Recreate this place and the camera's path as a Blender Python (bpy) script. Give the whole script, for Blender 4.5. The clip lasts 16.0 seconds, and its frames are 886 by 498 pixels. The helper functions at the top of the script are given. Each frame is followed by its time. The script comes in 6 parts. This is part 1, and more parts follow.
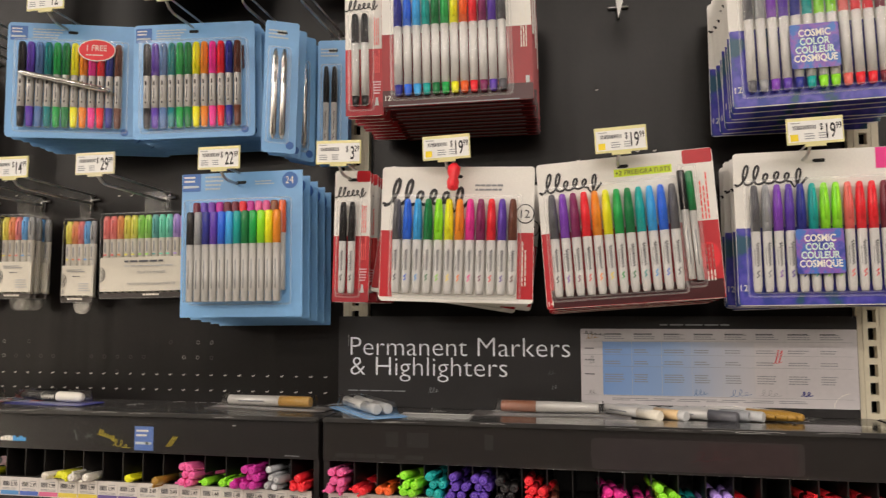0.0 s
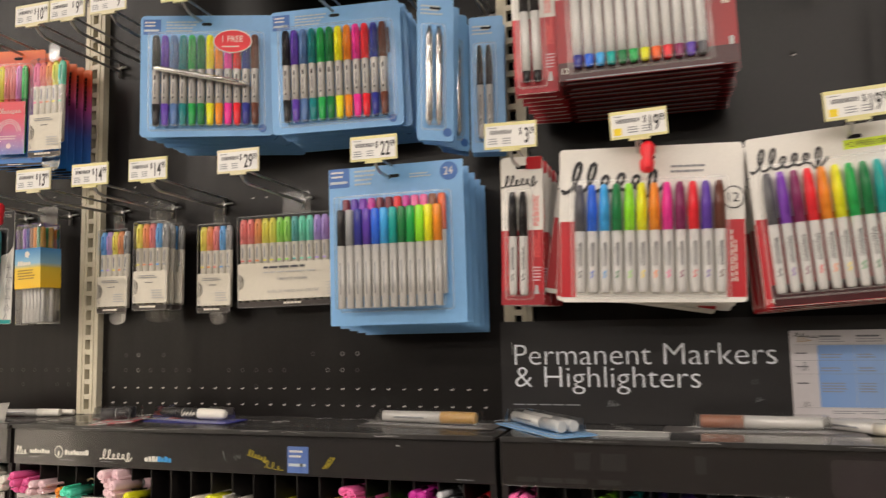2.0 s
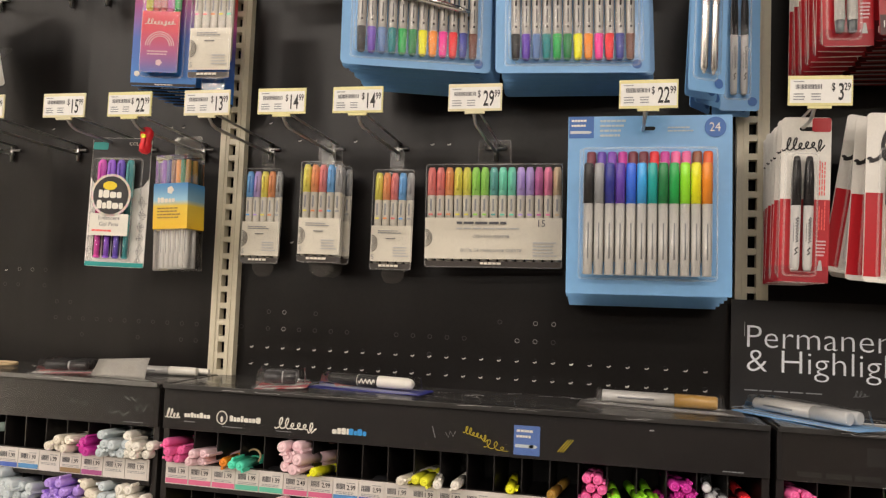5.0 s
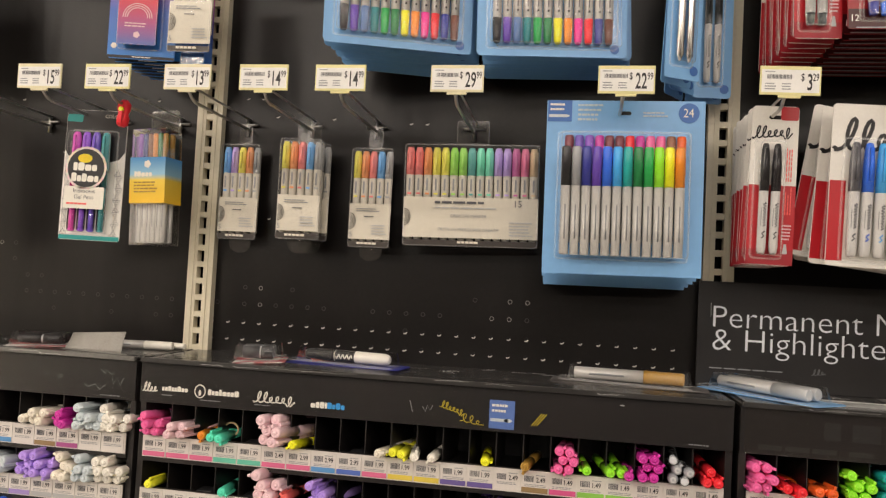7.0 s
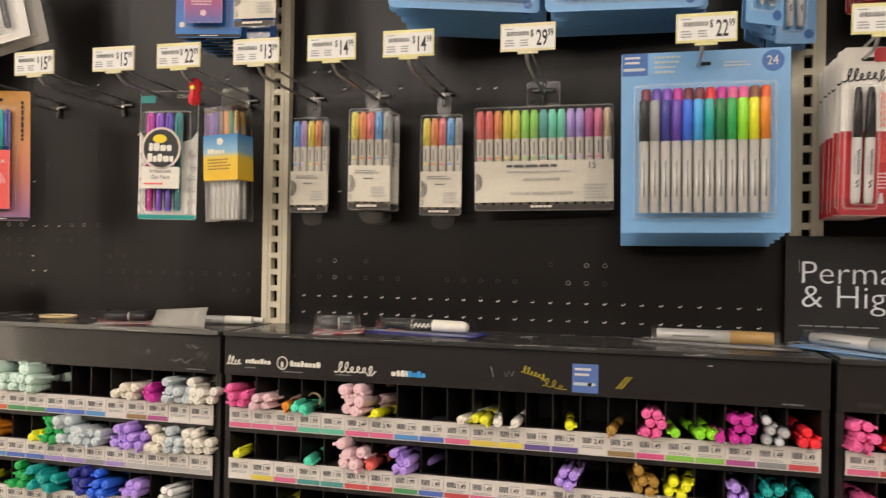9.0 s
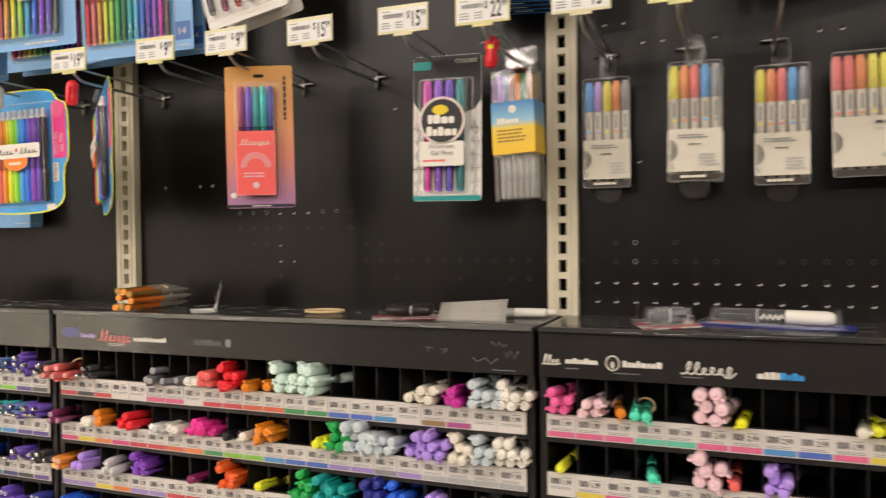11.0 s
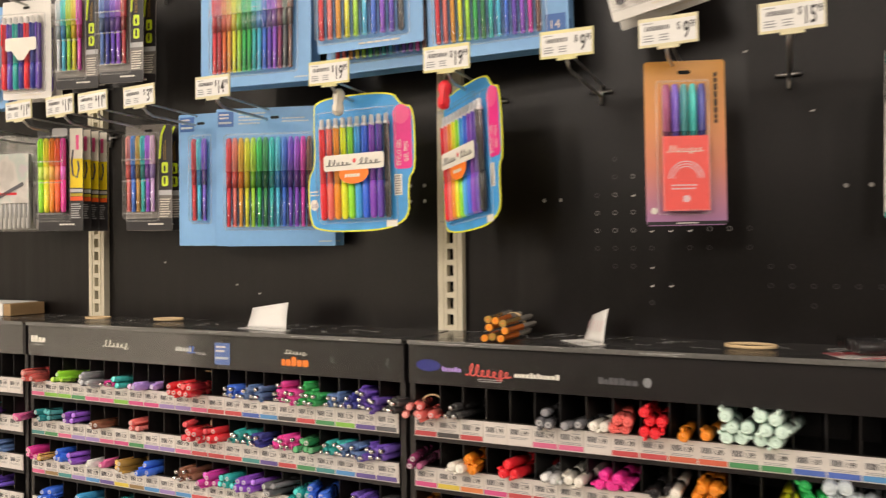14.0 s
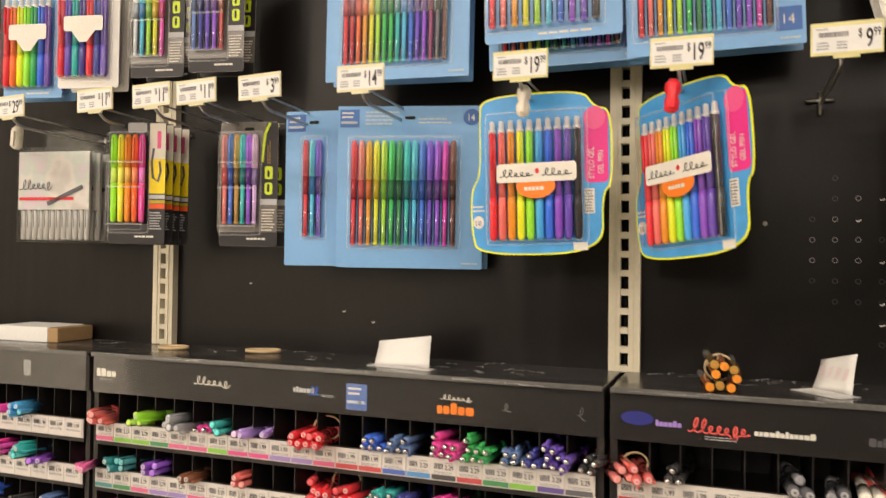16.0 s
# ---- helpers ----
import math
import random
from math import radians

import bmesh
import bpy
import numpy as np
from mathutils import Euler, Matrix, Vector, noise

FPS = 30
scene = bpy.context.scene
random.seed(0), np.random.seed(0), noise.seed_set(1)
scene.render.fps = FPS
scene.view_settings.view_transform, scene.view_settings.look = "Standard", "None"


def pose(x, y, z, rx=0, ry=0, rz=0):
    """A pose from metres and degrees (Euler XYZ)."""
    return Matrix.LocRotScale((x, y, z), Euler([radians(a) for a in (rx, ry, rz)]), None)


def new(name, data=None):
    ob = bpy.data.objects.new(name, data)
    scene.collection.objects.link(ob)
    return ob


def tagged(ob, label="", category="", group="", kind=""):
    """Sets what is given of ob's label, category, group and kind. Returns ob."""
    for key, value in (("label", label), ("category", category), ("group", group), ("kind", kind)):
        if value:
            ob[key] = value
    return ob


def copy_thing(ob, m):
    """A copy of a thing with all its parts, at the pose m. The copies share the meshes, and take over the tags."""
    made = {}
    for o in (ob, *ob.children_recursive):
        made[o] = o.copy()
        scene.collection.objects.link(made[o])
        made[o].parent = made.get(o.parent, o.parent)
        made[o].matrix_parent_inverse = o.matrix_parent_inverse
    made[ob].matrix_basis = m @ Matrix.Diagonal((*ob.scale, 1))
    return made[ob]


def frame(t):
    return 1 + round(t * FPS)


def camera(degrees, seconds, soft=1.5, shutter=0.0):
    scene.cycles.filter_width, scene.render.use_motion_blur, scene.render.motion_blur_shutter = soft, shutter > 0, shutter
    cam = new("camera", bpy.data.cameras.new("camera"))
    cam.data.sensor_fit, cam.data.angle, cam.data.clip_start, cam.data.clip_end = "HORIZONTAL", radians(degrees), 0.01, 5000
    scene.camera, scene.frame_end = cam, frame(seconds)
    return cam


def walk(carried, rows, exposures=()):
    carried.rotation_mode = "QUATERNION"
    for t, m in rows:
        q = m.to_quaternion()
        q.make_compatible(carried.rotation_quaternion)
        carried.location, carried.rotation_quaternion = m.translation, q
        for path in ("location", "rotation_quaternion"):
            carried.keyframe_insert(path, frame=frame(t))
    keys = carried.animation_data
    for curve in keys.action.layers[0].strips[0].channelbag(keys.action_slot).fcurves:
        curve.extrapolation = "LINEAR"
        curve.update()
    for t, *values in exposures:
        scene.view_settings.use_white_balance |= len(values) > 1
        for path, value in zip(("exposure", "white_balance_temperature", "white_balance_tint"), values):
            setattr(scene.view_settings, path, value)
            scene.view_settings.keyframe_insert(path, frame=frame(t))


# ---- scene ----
cam = camera(60.6, 16.0, soft=1.25, shutter=0.5)
METRES, EYE, TILT, LEAN, TURN = 1.9, 1.45, 0.0, 0.0, 11.7
ROWS = [
    (0.0, 0.0, 0.0, 0.0, 0.0, 4.86, 0.05),
    (0.5, -0.0097, 0.0003, 0.0015, 1.42, 5.0, 0.56),
    (1.0, -0.0153, 0.0002, 0.0044, 2.99, 5.23, 0.94),
    (1.5, -0.0351, 0.0213, 0.0006, 4.36, 5.48, 1.15),
    (2.0, -0.0749, 0.0638, -0.0027, 5.57, 5.62, 1.13),
    (2.5, -0.1179, 0.0998, -0.0022, 6.15, 5.57, 0.86),
    (3.0, -0.1483, 0.1132, -0.0018, 5.95, 5.23, 0.41),
    (3.5, -0.191, 0.1238, -0.0043, 5.26, 4.78, -0.22),
    (4.0, -0.2437, 0.1262, -0.0079, 3.86, 4.37, -0.93),
    (6.5, -0.2928, 0.1073, -0.0103, -2.04, 2.75, -3.07),
    (7.0, -0.292, 0.1066, -0.0116, -2.13, 2.35, -2.97),
    (7.5, -0.2915, 0.1062, -0.0131, -1.8, 1.87, -2.66),
    (8.0, -0.2918, 0.1075, -0.0145, -1.02, 1.31, -2.16),
    (10.5, -0.4031, 0.1534, -0.0208, 8.12, -0.75, 0.51),
    (11.0, -0.4606, 0.1767, -0.02, 9.47, -0.95, 0.59),
    (11.5, -0.4966, 0.1843, -0.0163, 10.33, -1.06, 0.56),
    (12.0, -0.5403, 0.1861, -0.0176, 10.83, -1.09, 0.52),
    (12.5, -0.6078, 0.1815, -0.0143, 10.99, -1.05, 0.37),
    (13.0, -0.6489, 0.1747, -0.0126, 11.03, -0.75, 0.29),
    (13.5, -0.6833, 0.1793, -0.0096, 11.63, -0.23, 0.62),
    (14.0, -0.7258, 0.2041, -0.0122, 12.81, 0.09, 0.44),
    (14.5, -0.7747, 0.2376, -0.0145, 13.21, 0.13, -0.03),
    (15.0, -0.8105, 0.2567, -0.0139, 12.94, 0.1, -0.52),
    (15.5, -0.8536, 0.2649, -0.0136, 11.34, 0.18, -0.62),
    (16.0, -0.9022, 0.2629, -0.004, 8.73, 1.14, -0.73),
]
walk(cam, [(t, pose(0, 0, EYE, TILT, LEAN, TURN) @ pose(METRES * x, METRES * y, METRES * z, 90 + pitch, roll, yaw)) for t, x, y, z, yaw, pitch, roll in ROWS],
     [(0.0, 0.0, 6480, 10), (4.0, 0.0, 6500, 10), (7.0, 0.0, 6620, 10), (12.0, 0.0, 6520, 10), (14.0, 0.0, 6700, 10), (16.0, 0.0, 6950, 10)])

# ---- world and light ----
world = bpy.data.worlds.new("world")
world.use_nodes = True
world.node_tree.nodes["Background"].inputs[0].default_value = (0.9, 0.95, 1.0, 1)
world.node_tree.nodes["Background"].inputs[1].default_value = 0.05
scene.world = world


def tube_lamp(x, y, watts):
    d = bpy.data.lights.new("ceiling_lamp", "AREA")
    d.shape, d.size, d.size_y, d.energy, d.color = "RECTANGLE", 4.6, 0.3, watts, (1.0, 0.895, 0.81)
    ob = new("ceiling_lamp", d)
    ob.matrix_world = pose(x, y, 3.36)


# rows of strip lamps over this aisle and the ones behind it
for ly, watts in ((-0.9, 47), (-3.2, 122), (-5.8, 122), (-8.4, 131)):
    for lx, share in ((-4.0, 1.34), (1.4, 0.94)):
        tube_lamp(lx, ly, watts * share)

# ---- materials ----
MATS = {}


def mat(name, rgb, rough=0.5, metal=0.0, spec=0.5, vary=0.12, grain=0.0, scale=60.0, alpha=1.0, trans=0.0, coat=0.0, emit=0.0):
    """One procedural paint, plastic, metal or paper: two scales of colour change and a fine bump."""
    if name in MATS:
        return MATS[name]
    m = bpy.data.materials.new(name)
    m.use_nodes = True
    nt = m.node_tree
    b = nt.nodes["Principled BSDF"]
    b.inputs["Roughness"].default_value = rough
    b.inputs["Metallic"].default_value = metal
    b.inputs["Specular IOR Level"].default_value = spec
    b.inputs["Coat Weight"].default_value = coat
    b.inputs["Transmission Weight"].default_value = trans
    b.inputs["Alpha"].default_value = alpha
    if emit:
        b.inputs["Emission Color"].default_value = (*rgb, 1)
        b.inputs["Emission Strength"].default_value = emit
    co = nt.nodes.new("ShaderNodeTexCoord")
    n1 = nt.nodes.new("ShaderNodeTexNoise")
    n1.inputs["Scale"].default_value = scale / 8
    n1.inputs["Detail"].default_value = 4
    n2 = nt.nodes.new("ShaderNodeTexNoise")
    n2.inputs["Scale"].default_value = scale * 6
    n2.inputs["Detail"].default_value = 3
    nt.links.new(co.outputs["Object"], n1.inputs["Vector"])
    nt.links.new(co.outputs["Object"], n2.inputs["Vector"])
    add = nt.nodes.new("ShaderNodeMath")
    add.operation = "ADD"
    nt.links.new(n1.outputs["Fac"], add.inputs[0])
    nt.links.new(n2.outputs["Fac"], add.inputs[1])
    ramp = nt.nodes.new("ShaderNodeMapRange")
    ramp.inputs["From Min"].default_value = 0.6
    ramp.inputs["From Max"].default_value = 1.4
    ramp.inputs["To Min"].default_value = 1 - vary
    ramp.inputs["To Max"].default_value = 1 + vary
    nt.links.new(add.outputs[0], ramp.inputs["Value"])
    mul = nt.nodes.new("ShaderNodeVectorMath")
    mul.operation = "SCALE"
    mul.inputs[0].default_value = rgb
    nt.links.new(ramp.outputs[0], mul.inputs["Scale"])
    nt.links.new(mul.outputs[0], b.inputs["Base Color"])
    rr = nt.nodes.new("ShaderNodeMapRange")
    rr.inputs["To Min"].default_value = max(0.02, rough - 0.08)
    rr.inputs["To Max"].default_value = min(1.0, rough + 0.1)
    nt.links.new(n1.outputs["Fac"], rr.inputs["Value"])
    nt.links.new(rr.outputs[0], b.inputs["Roughness"])
    if grain:
        bump = nt.nodes.new("ShaderNodeBump")
        bump.inputs["Strength"].default_value = grain
        bump.inputs["Distance"].default_value = 0.0006
        nt.links.new(n2.outputs["Fac"], bump.inputs["Height"])
        nt.links.new(bump.outputs[0], b.inputs["Normal"])
    MATS[name] = m
    return m


def s2l(h):
    """Hex colour as seen, to linear."""
    v = [int(h[i:i + 2], 16) / 255 for i in (0, 2, 4)]
    return tuple(c / 12.92 if c < 0.04045 else ((c + 0.055) / 1.055) ** 2.4 for c in v)


HEX = dict(black="1c1a1c", dgray="55555a", gray="8d8f92", lgray="bcbdbd", white="e9e5da", cream="e6dfcf", navy="2a2f86",
           blue="2a62d0", sky="3a9be0", cyan="2fb4d4", teal="149a96", dteal="0f7478", green="1d9a4a", dgreen="11713c", lime="8ad52a",
           neon="d8ee30", yellow="f4d81c", gold="9c7830", orange="f58220", dorange="ea5a20", coral="f2625c", red="dc2430", dred="9a1a26",
           maroon="6a1e30", pink="f25c96", hotpink="ec2f8e", magenta="b8288f", purple="7a3fae", violet="5a3aa0", lav="a98ad8",
           brown="5e3326", tan="c9ad82", palepink="e8c6cc", paleblue="c6d0d4", palegreen="cfe6da", mint="52d2b0", copper="7c4c34",
           slate="5270a0", wood="d9b985", olive="b8a52a", plum="7a2456")


def col(c, rough=0.32):
    v3 = s2l(HEX[c])
    return mat("plastic_" + c, tuple(min(0.9, v * (1.3 if min(v3) < 0.45 else 1.1) + 0.004) for v in v3), rough, vary=0.06, scale=30)


def gelly(c):
    return mat("clear_tint_" + c, tuple(min(0.92, v * 2.1 + 0.11) for v in s2l(HEX[c])), 0.14, vary=0.1, scale=80, coat=0.35)


def vivid(c):
    return mat("glossy_tint_" + c, tuple(min(0.92, v * 1.4 + 0.025) for v in s2l(HEX[c])), 0.16, vary=0.1, scale=80, coat=0.3)


def shell(c):
    """Clear barrel with a breath of the ink's colour."""
    name = "clear_barrel_" + c
    return MATS.get(name) or clear_mat(name, tuple(0.7 + 0.28 * min(1, v * 1.4) for v in s2l(HEX[c])), 0.9, 0.08, 1.0)


def pastel(c):
    return mat("pastel_" + c, tuple(min(0.9, v * 1.0 + 0.15) for v in s2l(HEX[c])), 0.25, vary=0.05, scale=30)


def ink(c):
    return mat("ink_" + c, s2l(HEX[c]), 0.45, vary=0.05, scale=40)


M_PANEL = mat("black_hardboard", (0.0055, 0.0042, 0.0037), 0.3, spec=0.28, vary=0.35, grain=0.12, scale=30)


def upright_waves(m):
    """Slow waves that run up a panel and smear what it mirrors."""
    nt = m.node_tree
    co, mp = nt.nodes.new("ShaderNodeTexCoord"), nt.nodes.new("ShaderNodeMapping")
    mp.inputs["Scale"].default_value = (14, 1, 1.2)
    no, bu = nt.nodes.new("ShaderNodeTexNoise"), nt.nodes.new("ShaderNodeBump")
    no.inputs["Scale"].default_value, no.inputs["Detail"].default_value = 1.0, 2
    bu.inputs["Strength"].default_value, bu.inputs["Distance"].default_value = 0.35, 0.012
    nt.links.new(co.outputs["Object"], mp.inputs["Vector"])
    nt.links.new(mp.outputs[0], no.inputs["Vector"])
    nt.links.new(no.outputs["Fac"], bu.inputs["Height"])
    b = nt.nodes["Principled BSDF"]
    if b.inputs["Normal"].links:
        nt.links.new(b.inputs["Normal"].links[0].from_socket, bu.inputs["Normal"])
    nt.links.new(bu.outputs[0], b.inputs["Normal"])


upright_waves(M_PANEL)
M_METAL_CREAM = mat("cream_enamel", s2l("d8d0b8"), 0.38, vary=0.07, grain=0.08, scale=25)
# near-black that stands in for the shade in slots and holes
M_DARK = mat("dark_gap", (0.006, 0.006, 0.006), 0.8)
M_BIN = mat("black_bin_plastic", (0.017, 0.0145, 0.014), 0.38, vary=0.3, grain=0.15, scale=40)
M_HEADER = mat("black_header_card", (0.013, 0.011, 0.0105), 0.46, spec=0.35, vary=0.08, grain=0.0, scale=20)
M_LEDGE = mat("scuffed_black_ledge", (0.036, 0.033, 0.031), 0.2, spec=0.6, vary=0.32, grain=0.2, scale=30)
# lighter grey puts the clear lip's reflections into its colour
M_LIP = mat("grey_clear_edge", (0.13, 0.127, 0.12), 0.2, vary=0.35, scale=60)
M_LIP_DARK = mat("taped_black_edge", (0.03, 0.029, 0.028), 0.3, vary=0.6, grain=0.3, scale=90)
M_CHROME = mat("zinc_wire", (0.42, 0.41, 0.40), 0.3, 1.0, vary=0.15, scale=60)
M_WIRE = mat("steel_wire", (0.56, 0.55, 0.53), 0.32, 0.85, vary=0.2, scale=60)
M_TAG = mat("tag_plastic_cream", s2l("e6dfb8"), 0.35, vary=0.04)
M_TAGY = mat("tag_plastic_yellow", s2l("e5de9e"), 0.35, vary=0.04)
M_PAPER = mat("white_paper", s2l("efeeea"), 0.6, vary=0.05, grain=0.05)
M_BLUECARD = mat("blue_card", s2l("7db2e4"), 0.35, vary=0.05, grain=0.04, scale=20)
M_BLUED = mat("blue_card_print", s2l("3a6bb4"), 0.4, vary=0.05)
M_SILVER = mat("silver_barrel", s2l("c6c4c0"), 0.3, 0.15, vary=0.06)
M_BARREL = mat("grey_white_barrel", s2l("d0cecb"), 0.35, vary=0.05)
M_DUAL = mat("dull_silver_barrel", s2l("aeaba7"), 0.3, 0.2, vary=0.08)
M_STEEL = mat("steel_tip", (0.78, 0.77, 0.76), 0.2, 1.0, vary=0.1)
M_REDCARD = mat("red_card", s2l("b81a26"), 0.35, vary=0.08, grain=0.04)
M_WHITECARD = mat("white_card", s2l("e9e6df"), 0.4, vary=0.05, grain=0.04)


def cloudy(name, stops, scale, rough=0.3):
    """Printed card with soft clouds of several colours."""
    m = mat(name, s2l(stops[0]), rough)
    nt = m.node_tree
    co = nt.nodes.new("ShaderNodeTexCoord")
    no = nt.nodes.new("ShaderNodeTexNoise")
    no.inputs["Scale"].default_value = scale
    no.inputs["Detail"].default_value = 5
    cr = nt.nodes.new("ShaderNodeValToRGB")
    els = cr.color_ramp.elements
    while len(els) < len(stops):
        els.new(0.5)
    for k, h in enumerate(stops):
        els[k].position = 0.4 + 0.2 * k / (len(stops) - 1)
        els[k].color = (*s2l(h), 1)
    nt.links.new(co.outputs["Object"], no.inputs["Vector"])
    nt.links.new(no.outputs["Fac"], cr.inputs["Fac"])
    nt.links.new(cr.outputs["Color"], nt.nodes["Principled BSDF"].inputs["Base Color"])
    return m


M_PURPCARD = cloudy("purple_card", ("1f4f66", "3a3aa0", "5650b4", "2c3a94"), 22)
M_BLACKCARD = mat("black_card", (0.02, 0.02, 0.022), 0.35, vary=0.2)
M_FLOOR = mat("vinyl_floor", s2l("cac5b9"), 0.35, vary=0.1, scale=6)
M_WALL = mat("painted_wall", s2l("c9c7c0"), 0.7, vary=0.06, scale=6)
# for the unseen west wall, pale to brighten the left panels' reflections
M_WALL_PALE = mat("pale_wall_paint", s2l("e4e1d9"), 0.7, vary=0.06, scale=6)
# for the unseen ceiling and back wall, grey to dim the upper reflections
M_WALL_FAR = mat("worn_grey_paint", s2l("8f8a82"), 0.7, vary=0.1, scale=6)
M_WALL_DIM = mat("grey_brown_wall", s2l("564f49"), 0.7, vary=0.1, scale=6)
M_LABEL = mat("label_paper", s2l("dcd6d0"), 0.45, vary=0.05)


def clear_mat(name, tint=(1, 1, 1), see=0.86, rough=0.06, gloss=0.9, ripple=0.12):
    """Thin clear plastic: mostly see-through, with a glossy skin."""
    m = bpy.data.materials.new(name)
    m.use_nodes = True
    nt = m.node_tree
    nt.nodes.remove(nt.nodes["Principled BSDF"])
    out = nt.nodes["Material Output"]
    tr = nt.nodes.new("ShaderNodeBsdfTransparent")
    tr.inputs[0].default_value = (*tint, 1)
    gl = nt.nodes.new("ShaderNodeBsdfGlossy")
    gl.inputs["Roughness"].default_value = rough
    fr = nt.nodes.new("ShaderNodeFresnel")
    fr.inputs["IOR"].default_value = 1.45
    mp = nt.nodes.new("ShaderNodeMath")
    mp.operation = "MULTIPLY_ADD"
    mp.inputs[1].default_value = gloss
    mp.inputs[2].default_value = (1 - see) * 0.3
    mp.use_clamp = True
    no = nt.nodes.new("ShaderNodeTexNoise")
    no.inputs["Scale"].default_value = 38
    bu = nt.nodes.new("ShaderNodeBump")
    bu.inputs["Strength"].default_value = ripple
    bu.inputs["Distance"].default_value = 0.002
    co = nt.nodes.new("ShaderNodeTexCoord")
    nt.links.new(co.outputs["Object"], no.inputs["Vector"])
    nt.links.new(no.outputs["Fac"], bu.inputs["Height"])
    nt.links.new(bu.outputs[0], gl.inputs["Normal"])
    nt.links.new(fr.outputs[0], mp.inputs[0])
    mix = nt.nodes.new("ShaderNodeMixShader")
    nt.links.new(mp.outputs[0], mix.inputs[0])
    nt.links.new(tr.outputs[0], mix.inputs[1])
    nt.links.new(gl.outputs[0], mix.inputs[2])
    nt.links.new(mix.outputs[0], out.inputs[0])
    MATS[name] = m
    return m


M_CLEAR = clear_mat("clear_blister", (0.985, 0.985, 0.98), 0.985, 0.1, 0.26)
# whitish tint puts the glint of clear plastic edges into the colour
M_RIM = mat("clear_rim", (0.8, 0.79, 0.77), 0.14, vary=0.2, alpha=0.22)
M_MIRRORY = clear_mat("clean_acrylic", (0.97, 0.97, 0.97), 0.5, 0.1, 0.9, 0.03)
M_SMOKE = clear_mat("clear_acrylic", (0.97, 0.97, 0.97), 0.99, 0.26, 0.18, 0.03)

# ---- mesh helpers ----


def mesh_of(name, bm, mats, smooth=False):
    me = bpy.data.meshes.new(name)
    bmesh.ops.recalc_face_normals(bm, faces=bm.faces)
    if smooth:
        for f in bm.faces:
            f.smooth = len(f.verts) == 4
    bm.to_mesh(me)
    bm.free()
    for m in mats if isinstance(mats, (list, tuple)) else [mats]:
        me.materials.append(m)
    return me


def put_mesh(name, me, parent=None, at=None, label=""):
    ob = new(name, me)
    if parent is not None:
        ob.parent = parent
    if at is not None:
        ob.matrix_basis = at
    if label:
        ob["label"] = label
    return ob


def part(name, bm, mats, parent=None, label="", smooth=False):
    return put_mesh(name, mesh_of(name, bm, mats, smooth), parent, None, label)


def thing(name, at, label, category, group="", kind=""):
    ob = new(name)
    ob.empty_display_size = 0.02
    ob.matrix_basis = at
    return tagged(ob, label, category, group, kind)


def box(bm, x0, x1, y0, y1, z0, z1, mi=0, bevel=0.0, m=None):
    tmp = bmesh.new() if bevel else bm
    v = [tmp.verts.new((x, y, z)) for z in (z0, z1) for y in (y0, y1) for x in (x0, x1)]
    for q in ((0, 1, 5, 4), (1, 3, 7, 5), (3, 2, 6, 7), (2, 0, 4, 6), (4, 5, 7, 6), (2, 3, 1, 0)):
        f = tmp.faces.new([v[i] for i in q])
        f.material_index = mi
    if m is not None:
        for w in v:
            w.co = m @ w.co
    if bevel:
        bmesh.ops.bevel(tmp, geom=tmp.edges[:], offset=bevel, segments=2, affect="EDGES", profile=0.6)
        join(bm, tmp, mi)
    return bm


def join(bm, tmp, mi=None):
    vs = {v: bm.verts.new(v.co) for v in tmp.verts}
    for f in tmp.faces:
        try:
            g = bm.faces.new([vs[v] for v in f.verts])
            g.material_index = f.material_index if mi is None else mi
        except ValueError:
            pass
    tmp.free()


def rounded(w, h, r, seg=4, x=0.0, z=0.0):
    """Outline of a rounded rectangle, its lower left corner at x, z."""
    pts = []
    for cx, cz, a0 in ((w - r, r, -90), (w - r, h - r, 0), (r, h - r, 90), (r, r, 180)):
        for k in range(seg + 1):
            a = radians(a0 + 90 * k / seg)
            pts.append((x + cx + r * math.cos(a), z + cz + r * math.sin(a)))
    return pts


def plate(bm, pts, y0, y1, mi=0, warp=None):
    """A flat plate with the outline pts in x and z, between y0 (front) and y1."""
    fr = [bm.verts.new((x, y0, z)) for x, z in pts]
    bk = [bm.verts.new((x, y1, z)) for x, z in pts]
    fs = [bm.faces.new(fr), bm.faces.new(bk[::-1])]
    n = len(pts)
    for i in range(n):
        fs.append(bm.faces.new((fr[i], bk[i], bk[(i + 1) % n], fr[(i + 1) % n])))
    for f in fs:
        f.material_index = mi
    return bm


def face_rect(bm, x0, z0, x1, z1, y, mi):
    v = [bm.verts.new(p) for p in ((x0, y, z0), (x1, y, z0), (x1, y, z1), (x0, y, z1))]
    bm.faces.new(v).material_index = mi


def lathe(bm, prof, seg=10, mi=0, m=None):
    """Turned shape about z: prof is a list of (z, radius)."""
    rings = []
    for z, r in prof:
        ring = []
        for k in range(seg):
            a = 2 * math.pi * k / seg
            p = Vector((r * math.cos(a), r * math.sin(a), z))
            ring.append(bm.verts.new(m @ p if m is not None else p))
        rings.append(ring)
    for a, b in zip(rings, rings[1:]):
        for k in range(seg):
            bm.faces.new((a[k], a[(k + 1) % seg], b[(k + 1) % seg], b[k])).material_index = mi
    bm.faces.new(rings[0][::-1]).material_index = mi
    bm.faces.new(rings[-1]).material_index = mi
    return bm


